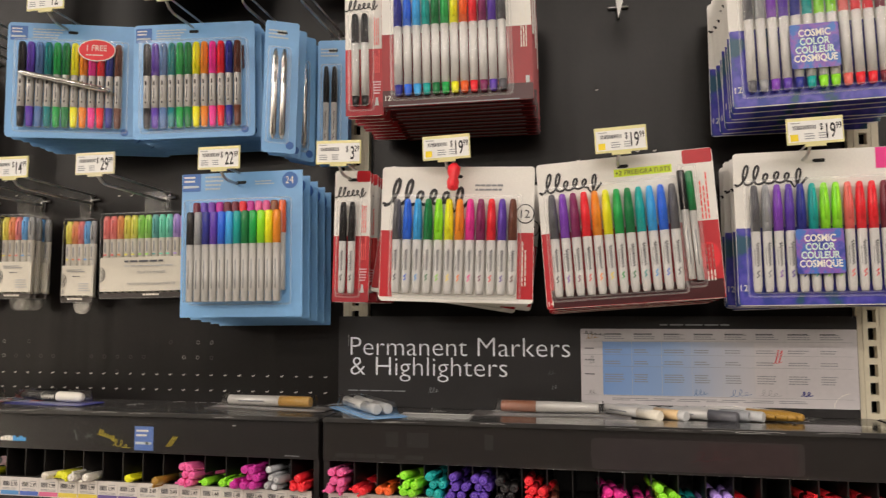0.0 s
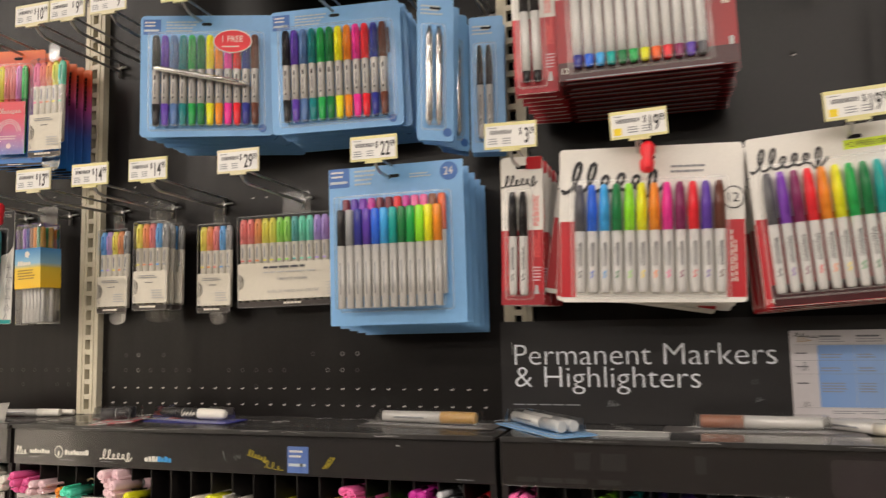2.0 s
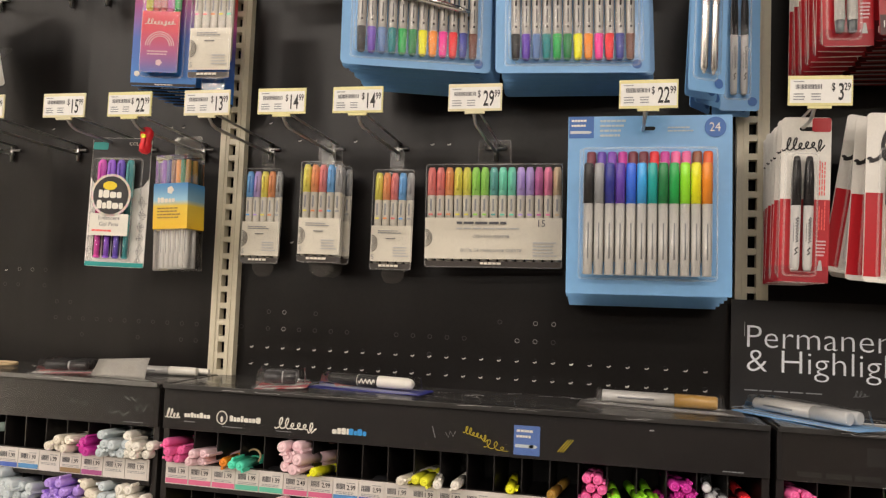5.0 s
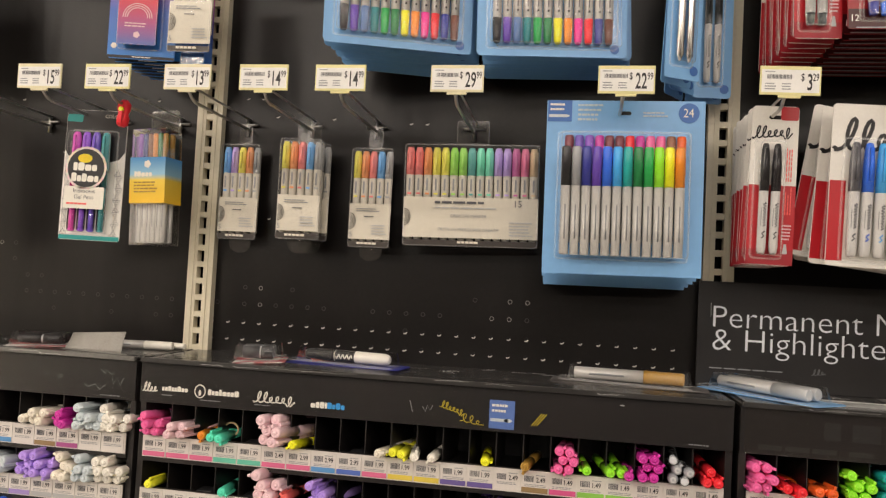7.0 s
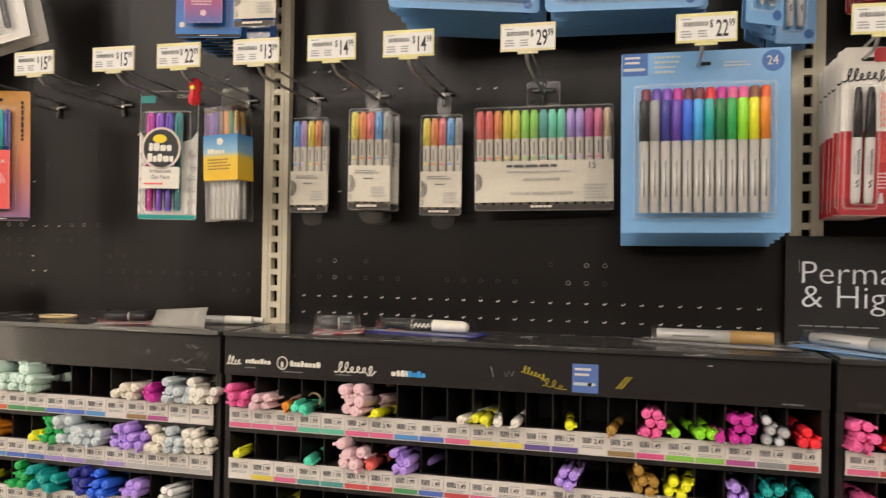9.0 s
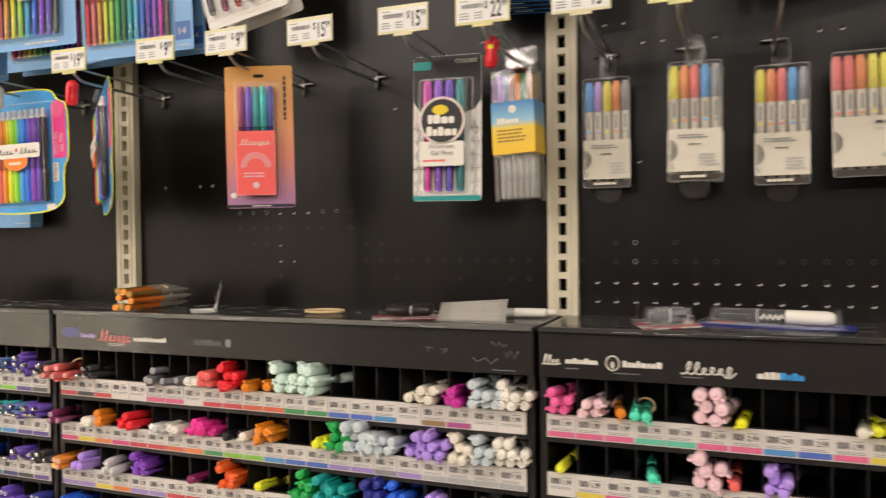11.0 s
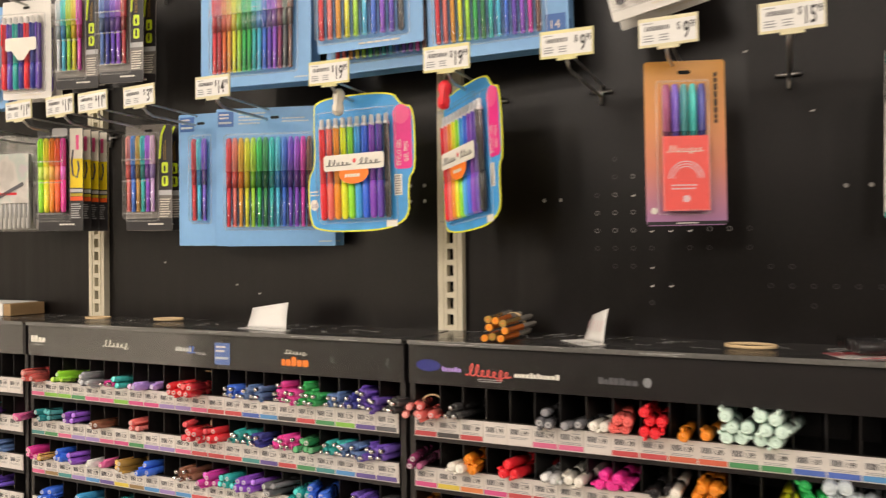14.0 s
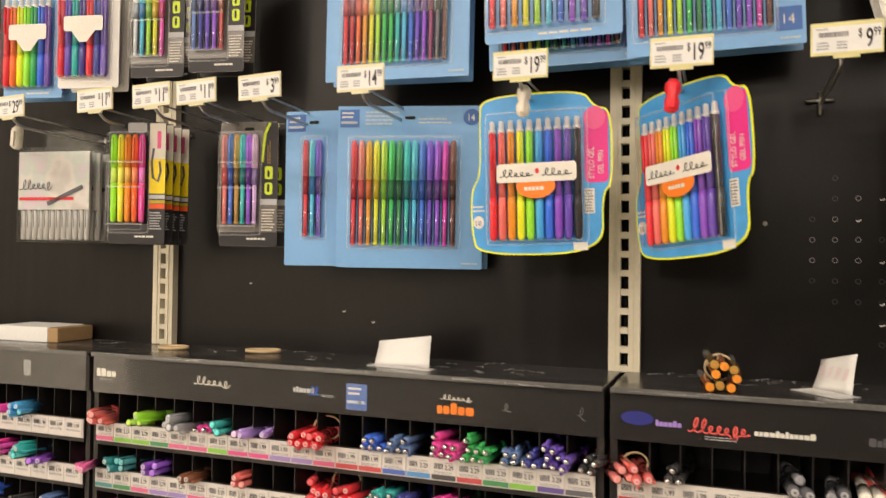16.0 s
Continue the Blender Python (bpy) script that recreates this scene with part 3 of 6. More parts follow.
        if kind == "gel":
            lathe(b, [(0.01 * L, r * 0.6), (0.44 * L, r * 0.72)])
            lathe(b, [(0, r * 0.45), (0.012 * L, r * 0.8), (0.025 * L, r * 0.84)])
            k = lathe(bmesh.new(), [(0.012 * L, r * 0.9), (0.05 * L, r), (0.44 * L, r)])
            out.append(("pen", mesh_of("pen", b, gelly(c), True)))
            out.append(("clear_barrel", mesh_of("clear_barrel", k, shell(c), True)))
        else:
            lathe(b, [(0, r * 0.5), (0.02 * L, r * 0.9), (0.44 * L, r)])
            out.append(("pen", mesh_of("pen", b, vivid(c), True)))
        k = lathe(bmesh.new(), [(0.44 * L, r * 0.98), (0.62 * L, r * 0.98)])
        out.append(("grip", mesh_of("grip", k, gelly(c) if kind == "bright" else mat("grip_" + c, tuple(v * 0.55 + 0.025 for v in s2l(HEX[c])), 0.25), True)))
        k = lathe(bmesh.new(), [(0.62 * L, r * 1.08), (0.93 * L, r * 1.05), (0.99 * L, r * 0.8), (L, r * 0.5)])
        clip_box(k, r, 0.66 * L, 0.96 * L)
        pale = mat("pale_end_" + c, tuple(min(0.9, v * 0.45 + 0.42) for v in s2l(HEX[c])), 0.2, vary=0.05, coat=0.3)
        if kind == "capped":
            lathe(k, [(0.998 * L, r * 0.62), (1.004 * L, r * 0.6), (1.006 * L, r * 0.5)], 10, 1)
            lathe(k, [(1.0062 * L, r * 0.24), (1.0072 * L, r * 0.22)], 8, 0)
        out.append(("cap", mesh_of("cap", k, [gelly(c) if kind == "gel" else vivid(c), pale], True)))
    elif kind in ("click", "ball"):
        lathe(b, [(0, r * 0.6), (0.03 * L, r * 1.1), (0.3 * L, r * 1.12), (0.36 * L, r)])
        lathe(b, [(0.36 * L, r), (0.9 * L, r * 0.95), (0.93 * L, r * 0.6)], 10, 1)
        clip_box(b, r, 0.6 * L, 0.9 * L)
        out.append(("pen", mesh_of("pen", b, [vivid(c), mat("deep_tint_" + c, tuple(min(0.9, v * 1.3 + 0.05) for v in s2l(HEX[c])), 0.12, vary=0.1, coat=0.35)], True)))
        if kind == "ball":
            k = lathe(bmesh.new(), [(0.93 * L, r * 0.5), (0.965 * L, r * 0.52), (0.985 * L, r * 0.6), (0.997 * L, r * 0.4), (L, r * 0.1)])
        else:
            k = lathe(bmesh.new(), [(0.895 * L, r * 1.02), (0.925 * L, r * 1.02), (0.93 * L, r * 0.74), (0.99 * L, r * 0.74), (L, r * 0.5)])
        out.append(("clicker", mesh_of("clicker", k, M_STEEL if kind == "ball" else mat("bright_chrome", (0.82, 0.81, 0.8), 0.3, 0.35, vary=0.1), True)))
    elif kind == "mild":
        lathe(b, [(0, r * 0.7), (0.02 * L, r * 0.9), (0.7 * L, r)])
        face_rect(b, -r * 0.22, 0.53 * L, r * 0.2, 0.66 * L, -r * 1.02, 1)
        face_rect(b, -r * 0.5, 0.485 * L, r * 0.5, 0.505 * L, -r * 1.0, 2)
        out.append(("marker", mesh_of("marker", b, [mat("milky_barrel", (0.6, 0.565, 0.49), 0.3, vary=0.08), ink("gray"), pastel(c)], True)))
        k = lathe(bmesh.new(), [(0.7 * L, r * 1.05), (0.95 * L, r), (L, r * 0.7)])
        clip_box(k, r, 0.76 * L, 0.94 * L)
        out.append(("cap", mesh_of("cap", k, pastel(c), True)))
    elif kind == "board":
        lathe(b, [(0.36 * L, r), (0.5 * L, r), (0.52 * L, r * 1.02), (0.93 * L, r * 0.98), (0.98 * L, r * 0.8), (L, r * 0.5)])
        lathe(b, [(0.37 * L, r * 1.03), (0.6 * L, r * 1.03)], 10, 1)
        ribbon(b, [(r * (0.4 * math.sin(j * 1.6)), (0.39 + 0.012 * j) * L) for j in range(17)], r * 0.22, -r * 1.1, 2)
        out.append(("marker", mesh_of("marker", b, [col("white"), ink("black"), ink("white")], True)))
        k = lathe(bmesh.new(), [(0, r * 0.6), (0.03 * L, r * 0.85), (0.36 * L, r * 1.04)])
        clip_box(k, r, 0.05 * L, 0.3 * L)
        out.append(("cap", mesh_of("cap", k, col(c), True)))
    elif kind == "stick":
        lathe(b, [(0, r * 0.8), (0.5 * L, r)], 6)
        lathe(b, [(0.502 * L, r * 0.95), (0.9 * L, r * 0.9), (0.91 * L, r * 0.6), (L, r * 0.4)], 6, 1)
        out.append(("pen", mesh_of("pen", b, [mat("amber_plastic_" + c, tuple(v * 0.8 + 0.015 for v in s2l(HEX[c])), 0.12, vary=0.4, scale=120, coat=0.5), mat("smoky_clear_plastic", (0.36, 0.33, 0.29), 0.15, vary=0.4, scale=120, coat=0.5)])))
        k = lathe(bmesh.new(), [(-0.012 * L, r * 0.85), (-0.012 * L, r * 1.0), (0.03 * L, r * 1.02)], 12)
        lathe(k, [(-0.016 * L, r * 0.2), (-0.0125 * L, r * 0.2)], 8, 1)
        out.append(("end_plug", mesh_of("end_plug", k, [vivid(c), col("dorange")], True)))
    elif kind == "chrome":
        lathe(b, [(0, r * 0.3), (0.06 * L, r), (0.9 * L, r), (L, r * 0.5)])
        clip_box(b, r, 0.62 * L, 0.9 * L)
        out.append(("pen", mesh_of("pen", b, col(c, 0.2) if c != "gray" else M_STEEL, True)))
    PEN_CACHE[key] = out
    return out


def pen(parent, kind, c, at, L=0.137, r=0.0058):
    root = None
    for nm, me in pen_parts(kind, c, L, r):
        ob = put_mesh(nm, me, parent if root is None else root, at if root is None else None)
        root = root or ob
        if nm == "clear_barrel":
            ob.visible_shadow = False
    return root


def row_of_pens(parent, kind, cols, xa, xb, z0, L, r, y):
    n = len(cols)
    for i, c in enumerate(cols):
        x = xa + (xb - xa) * (i + 0.5) / n
        pen(parent, kind, c, pose(x, y, z0), L, r)


def blister(parent, x0, z0, x1, z1, depth, m=None, flange=True):
    bm = bmesh.new()
    pts0 = rounded(x1 - x0, z1 - z0, 0.004, 3, x0, z0)
    pts1 = rounded(x1 - x0 - 0.004, z1 - z0 - 0.004, 0.004, 3, x0 + 0.002, z0 + 0.002)
    a = [bm.verts.new((x, -0.0008, z)) for x, z in pts0]
    b = [bm.verts.new((x, -depth, z)) for x, z in pts1]
    n = len(a)
    for i in range(n):
        bm.faces.new((a[i], a[(i + 1) % n], b[(i + 1) % n], b[i]))
    bm.faces.new(b)
    ob = part("blister", bm, m or M_CLEAR, parent, "clear plastic blister")
    ob.visible_shadow = False
    # the moulded rim; a whitish tint stands for the light it catches
    rim = bmesh.new()
    inner = rounded(x1 - x0 - 0.0068, z1 - z0 - 0.0068, 0.0034, 3, x0 + 0.0034, z0 + 0.0034)
    outer = rounded(x1 - x0 + 0.005, z1 - z0 + 0.005, 0.005, 3, x0 - 0.0025, z0 - 0.0025)
    for lo, hi, ya, yb in ((pts1, inner, -depth - 0.0003, -depth - 0.0007), (outer, pts0, -0.0017, -0.0023))[:2 if flange else 1]:
        a = [rim.verts.new((x, ya, z)) for x, z in lo]
        b = [rim.verts.new((x, yb, z)) for x, z in hi]
        for i in range(n):
            rim.faces.new((a[i], a[(i + 1) % n], b[(i + 1) % n], b[i]))
    edge = part("blister_rim", rim, M_RIM, parent, "clear plastic rim")
    edge.visible_shadow = False
    return ob


def card_base(name, at, w, h, m, label, category, group="", up=0.013, r=0.005, pts=None):
    """A hanging card; its origin is the point that rests on the hook."""
    t = thing(name, at, label, category, group)
    p = pts or rounded(w, h, r, 4, -w / 2, up - h)
    part("card", plate(bmesh.new(), p, -0.0005, 0.0005), m, t)
    bm = bmesh.new()
    plate(bm, rounded(0.015, 0.0046, 0.0022, 3, -0.0075, -0.003), -0.0008, -0.0006)
    part("hang_slot", bm, M_DARK, t)
    return t


P1, P2, P3 = -0.0009, -0.0012, -0.0015


class Print:
    """The print on a card, by colour."""

    def __init__(self):
        self.bm, self.mats = bmesh.new(), []
        self.rng = random.Random(11)

    def c(self, name):
        m = ink(name) if isinstance(name, str) else name
        if m not in self.mats:
            self.mats.append(m)
        return self.mats.index(m)

    def rect(self, x0, z0, x1, z1, c, y=P1, r=0.0):
        if r:
            p = rounded(x1 - x0, z1 - z0, r, 4, x0, z0)
            f = self.bm.faces.new([self.bm.verts.new((x, y, z)) for x, z in p])
            f.material_index = self.c(c)
        else:
            face_rect(self.bm, x0, z0, x1, z1, y, self.c(c))

    def disc(self, x, z, rx, rz, c, y=P2, n=24):
        f = self.bm.faces.new([self.bm.verts.new((x + rx * math.cos(2 * math.pi * k / n), y, z + rz * math.sin(2 * math.pi * k / n))) for k in range(n)])
        f.material_index = self.c(c)

    def words(self, s, x, z, size, c, align="l", y=P3, stretch=1.0, turn=0.0, thin=0.0):
        text(self.bm, s, x, z, size, y, self.c(c), align, stretch, turn, thin)

    def bars(self, x, z, w, h, n, c, y=P2):
        bars(self.bm, x, z, w, h, n, y, self.c(c), self.rng)

    def vbars(self, x, z, w, h, n, c, y=P2):
        """Small print that runs up a card."""
        for k in range(n):
            zz = z
            while zz < z + h * self.rng.uniform(0.7, 1.0):
                l = self.rng.uniform(0.06, 0.16) * h
                face_rect(self.bm, x + w * (k + 0.25) / n, zz, x + w * (k + 0.7) / n, min(zz + l, z + h), y, self.c(c))
                zz += l + 0.025 * h

    def scrawl(self, x, z, w, h, c, thick=0.0016, slope=0.12, loops=6, y=P2):
        scrawl(self.bm, x, z, w, h, y, self.c(c), loops, thick, slope)

    def split(self, name, bm, m, parent):
        """Large patches become parts of their own, the small print of one colour stays together."""
        seen, small, out = set(), [], None
        for f in bm.faces:
            if f in seen:
                continue
            isle, todo = [], [f]
            seen.add(f)
            while todo:
                g = todo.pop()
                isle.append(g)
                for e in g.edges:
                    for h in e.link_faces:
                        if h not in seen:
                            seen.add(h)
                            todo.append(h)
            if sum(g.calc_area() for g in isle) < 3e-4:
                small.append(isle)
                continue
            one = bmesh.new()
            for g in isle:
                one.faces.new([one.verts.new(v.co) for v in g.verts])
            bmesh.ops.remove_doubles(one, verts=one.verts, dist=1e-6)
            out = part(name, one, m, parent)
        if small:
            one = bmesh.new()
            for isle in small:
                for g in isle:
                    one.faces.new([one.verts.new(v.co) for v in g.verts])
            ob = part("small_print", one, m, parent)
            if len(small) > 1:
                tagged(ob, kind="stuff")
            out = out or ob
        bm.free()
        return out

    def done(self, parent, name="print"):
        """One part for each colour of the print."""
        if parent is not None and len(self.mats) > 1:
            first = None
            for i, m in enumerate(self.mats):
                piece = self.bm.copy()
                bmesh.ops.delete(piece, geom=[f for f in piece.faces if f.material_index != i], context="FACES")
                if not piece.faces:
                    piece.free()
                    continue
                for f in piece.faces:
                    f.material_index = 0
                ob = self.split(name, piece, m, parent)
                first = first or ob
            self.bm.free()
            return first
        me = bpy.data.meshes.new(name)
        self.bm.to_mesh(me)
        self.bm.free()
        for m in self.mats:
            me.materials.append(m)
        return put_mesh(name, me, parent)


LY = H_Y - 0.0009


def plain_logo(p, x, z, w, h, c, y=None):
    """A brand mark as a plain row of rounded blocks of uneven height."""
    y = LY if y is None else y
    rl = random.Random(int(abs(x) * 1000))
    at = x
    while at < x + w - h * 0.3:
        d = min(h * rl.choice((0.5, 0.62, 0.78)), x + w - at)
        high = rl.choice((1, 0.72, 0.72, 0.95))
        p.rect(at, z, at + d, z + h * high, c, y, min(d, h * high) * 0.3)
        at += d + h * 0.07


def stack(t, n, gap, seed, roll=1.2, side=0.003, drop=0.0, yaw=0.0):
    """Copies of a pack behind it on the same hook."""
    r = random.Random(seed)
    m0 = t.matrix_basis.copy()
    loc = m0.translation
    plain = None
    for k in range(1, n):
        m = Matrix.Translation((r.uniform(-side, side), gap * k, -drop * k)) @ Matrix.Translation(loc) @ pose(0, 0, 0, 0, r.uniform(-roll, roll), yaw * k) @ Matrix.Translation(-loc) @ m0
        if k < 2:
            copy_thing(t, m)
        elif plain is None:
            plain = joined_copy(t, m)
        else:
            copy_thing(plain, m)


def joined_copy(t, m):
    """A pack at the back of a hook: its pens are one mesh."""
    ob = new(t.name.split(".")[0])
    ob.empty_display_size = 0.02
    ob.matrix_basis = m
    for key in ("label", "category", "group"):
        if key in t:
            ob[key] = t[key]
    verts, faces, idx, mats, smooth = [], [], [], [], []
    for c in t.children:
        if c.name.split(".")[0] not in ("marker", "pen"):
            d = put_mesh(c.name.split(".")[0], c.data, ob, c.matrix_basis.copy())
            d.visible_shadow = c.visible_shadow
            continue
        for o in (c, *c.children):
            if o.name.startswith("clear_barrel"):
                continue
            mw = c.matrix_basis if o is c else c.matrix_basis @ o.matrix_basis
            base = len(verts)
            verts += [mw @ v.co for v in o.data.vertices]
            for f in o.data.polygons:
                mt = o.data.materials[f.material_index]
                if mt not in mats:
                    mats.append(mt)
                faces.append([base + i for i in f.vertices])
                idx.append(mats.index(mt))
                smooth.append(f.use_smooth)
    if verts:
        me = bpy.data.meshes.new("pens")
        me.from_pydata(verts, [], faces)
        for mt in mats:
            me.materials.append(mt)
        me.polygons.foreach_set("material_index", idx)
        me.polygons.foreach_set("use_smooth", smooth)
        tagged(put_mesh("pens", me, ob), kind="stuff")
    return ob


def tag_mesh(yellow):
    bm = box(bmesh.new(), -0.0325, 0.0325, -0.0012, 0.0012, -0.0165, 0.0165, 0, 0.0006)
    box(bm, -0.012, 0.012, -0.001, 0.002, -0.0195, -0.0166, 0)
    return mesh_of("tag_holder", bm, M_TAGY if yellow else M_TAG)


TAGS = {k: tag_mesh(k) for k in (False, True)}
TAG_PRINT = {}


def tag_print(big, small, dot):
    key = (big, small, dot)
    if key not in TAG_PRINT:
        p = Print()
        p.rect(-0.0308, -0.0138, 0.0308, 0.0122, M_PAPER, -0.0016)
        x = -0.025
        r = random.Random(3)
        while x < 0.001:
            d = r.uniform(0.0004, 0.0011)
            p.rect(x, 0.0015, x + d, 0.0065, "dgray", -0.0019)
            x += d + r.uniform(0.0004, 0.0008)
        p.bars(-0.027, 0.0085, 0.012, 0.0025, 1, "gray", -0.0019)
        p.bars(-0.012 if dot else -0.027, -0.0115, 0.012, 0.009, 3, "gray", -0.0019)
        p.bars(0.004 if dot else -0.009, -0.0115, 0.012, 0.009, 3, "gray", -0.0019)
        if dot:
            p.rect(-0.0285, -0.0125, -0.0195, -0.004, "yellow", -0.0019)
        wide = glyphs(big, -0.012)
        p.words("$", 0.0198 - (wide[3] - wide[2]) * 0.0262 * 0.52, 0.0, 0.0118, "black", "r", -0.0019, 0.6, 0.0, -0.012)
        p.words(big, 0.0232, -0.0105, 0.0262, "black", "r", -0.0019, 0.52, 0.0, -0.012)
        p.words(small, 0.0236, 0.0, 0.0118, "black", "l", -0.0019, 0.56, 0.0, -0.012)
        TAG_PRINT[key] = p.done(None)
        me = TAG_PRINT[key].data
        bpy.data.objects.remove(TAG_PRINT[key])
        TAG_PRINT[key] = me
    return TAG_PRINT[key]


def hook_mesh(length, m):
    bm = bmesh.new()
    wire(bm, [(0, 0, 0), (0, -length * 0.5, 0.0), (0, -length + 0.022, 0.001), (0, -length + 0.012, 0.004), (0, -length, 0.013)], 0.0022)
    a = mesh_of("prong", bm, m, True)
    bm = bmesh.new()
    wire(bm, [(0.003, 0, 0.014), (0.003, -length * 0.6, 0.0165), (0.003, -length, 0.018), (0.003, -length - 0.004, 0.02)], 0.0016)
    b = mesh_of("tag_arm", bm, m, True)
    bm = bmesh.new()
    wire(bm, [(-0.016, -0.004, 0.006), (0.016, -0.004, 0.006)], 0.0023)
    wire(bm, [(0, -0.004, -0.012), (0, -0.004, 0.016)], 0.0028)
    c = mesh_of("back_bar", bm, M_CHROME, True)
    return a, b, c


HOOKS = {}
PRONG_Z, UP_Z = 1.645, 1.905


def hook(x, z=PRONG_Z, price=None, small="99", yellow=False, dot=False, front=0.985, m=None, tag_turn=0.0, dark=True):
    L = WALL_Y - 0.004 - front - 0.004
    key = (round(L, 3), dark)
    if key not in HOOKS:
        HOOKS[key] = hook_mesh(L, M_WIRE if dark else M_CHROME)
    t = thing("peg_hook", pose(x, WALL_Y - 0.001, z), "metal wire peg hook with a price tag arm" if price else "bare metal wire peg hook on the pegboard", "peg hook", "peg hooks")
    for nm, me in zip(("prong", "tag_arm", "back_bar"), HOOKS[key]):
        put_mesh(nm, me, t)
    if price:
        h = put_mesh("tag_holder", TAGS[yellow], t, pose(0.003, front - WALL_Y - 0.0005, 0.0275, 0, tag_turn, 0), "cream price tag holder")
        put_mesh("price_label", tag_print(price, small, dot), h)
    return t


# lower row, right to left
for x, p, s, yl, dot, tn in (
        (0.260, "19", "99", True, True, -2), (0.029, "19", "99", True, True, -3), (-0.199, "19", "99", True, True, -2),
        (-0.351, "3", "29", True, False, 1), (-0.531, "22", "99", True, False, 0), (-0.731, "29", "99", False, False, 0),
        (-0.878, "14", "99", True, False, 0), (-0.979, "14", "99", True, False, 0), (-1.083, "13", "99", False, False, 0),
        (-1.196, "22", "99", True, False, 0), (-1.296, "15", "99", False, False, 0), (-1.424, "15", "99", False, False, -1),
        (-1.551, "9", "99", False, False, -1), (-1.668, "9", "99", True, False, 0), (-1.825, "19", "99", True, False, 0),
        (-2.002, "19", "99", True, False, 0), (-2.206, "14", "99", False, False, 0), (-2.353, "3", "99", False, False, -2),
        (-2.454, "11", "99", False, False, -2), (-2.530, "11", "99", False, False, -2), (-2.631, "11", "99", False, False, -2),
        (-2.800, "29", "99", False, False, -2)):
    hook(x - 0.003, PRONG_Z, p, s, yl, dot, tag_turn=tn)
# upper row
for x, p in ((-0.541, "12"), (-0.661, "14"), (-0.863, "12"), (-0.989, "9"), (-1.064, "9"), (-1.131, "10")):
    hook(x + 0.032, UP_Z, p, "99", p == "12", False, dark=True)
bare = hook(0.035, UP_Z + 0.015, dark=True)
tongue = plate(bmesh.new(), [(-0.0045, 0.012), (-0.0045, -0.012), (0.0, -0.036), (0.0055, -0.012), (0.0062, 0.012)], -0.0006, 0.0006)
part("hook_tongue", tongue, M_PAPER, bare, "white plastic tongue").matrix_basis = pose(0, -0.085, -0.006, 0, 3, 20)
for x in (0.262, -0.19, -0.325, -0.42, -1.19, -1.392, -1.46, -1.60, -1.80, -1.985, -2.197, -2.49, -2.605, -2.76, -2.88):
    hook(x, UP_Z + (0.015 if x > -0.4 else 0.0), dark=True)

RAINBOW_DUAL = "black violet slate dteal green dgreen yellow orange hotpink red navy brown".split()
AL_FRONT = "black gray navy violet blue sky teal dgreen green lime yellow orange".split()
AL_BACK = "maroon violet purple magenta maroon maroon red magenta pink pink copper dorange".split()
S12 = "dgray blue sky dgreen lime yellow orange hotpink plum red violet brown".split()
S14 = "dgray purple plum red orange yellow green dgreen teal sky blue dgray".split()
COSMIC = "dgray gray purple violet navy teal lime lime coral red red maroon".split()
GEL14 = "red coral orange yellow lime green dgreen teal sky blue violet purple magenta brown".split()
CLICK = "red coral orange yellow lime sky blue purple violet black".split()


def two_pack(at, n, gap, seed, ultra=False):
    t = card_base("marker_pack", at, 0.054, 0.192, M_WHITECARD, "white and red blister card of two black markers", "marker pack", "two marker packs")
    p = Print()
    p.rect(-0.0269, -0.1785, 0.0269, -0.083, M_REDCARD)
    p.rect(0.006, -0.004, 0.0265, 0.0125, M_REDCARD, r=0.003)
    p.scrawl(-0.025, -0.027, 0.045, 0.015, "black", 0.0017)
    p.rect(-0.0269, -0.1785, 0.0269, -0.160, "dred", P1 - 0.0001)
    p.vbars(0.014, -0.118, 0.009, 0.034, 3, "coral")
    p.vbars(0.014, -0.078, 0.008, 0.05, 3, "coral")
    p.bars(0.013, -0.149, 0.011, 0.02, 5, "palepink")
    p.rect(0.014, -0.177, 0.021, -0.165, "lgray")
    f = p.bm.faces.new([p.bm.verts.new((x, P2, z)) for x, z in ((0.0145, -0.1648), (0.0205, -0.1648), (0.0188, -0.153), (0.0162, -0.153))])
    f.material_index = p.c("lgray")
    p.done(t)
    row_of_pens(t, "plug" if ultra else "marker", ["black", "black"], -0.018, 0.009, -0.166, 0.132, 0.0055, -0.0075)
    blister(t, -0.021, -0.17, 0.012, -0.03, 0.014)
    stack(t, n, gap, seed, 1.5, 0.002)


two_pack(pose(-0.350, 1.045, PRONG_Z, 0, 1, 2), 8, 0.0165, 1)
two_pack(pose(-0.322, 1.000, UP_Z + 0.0, 0, -1, 6), 9, 0.0185, 2, True)


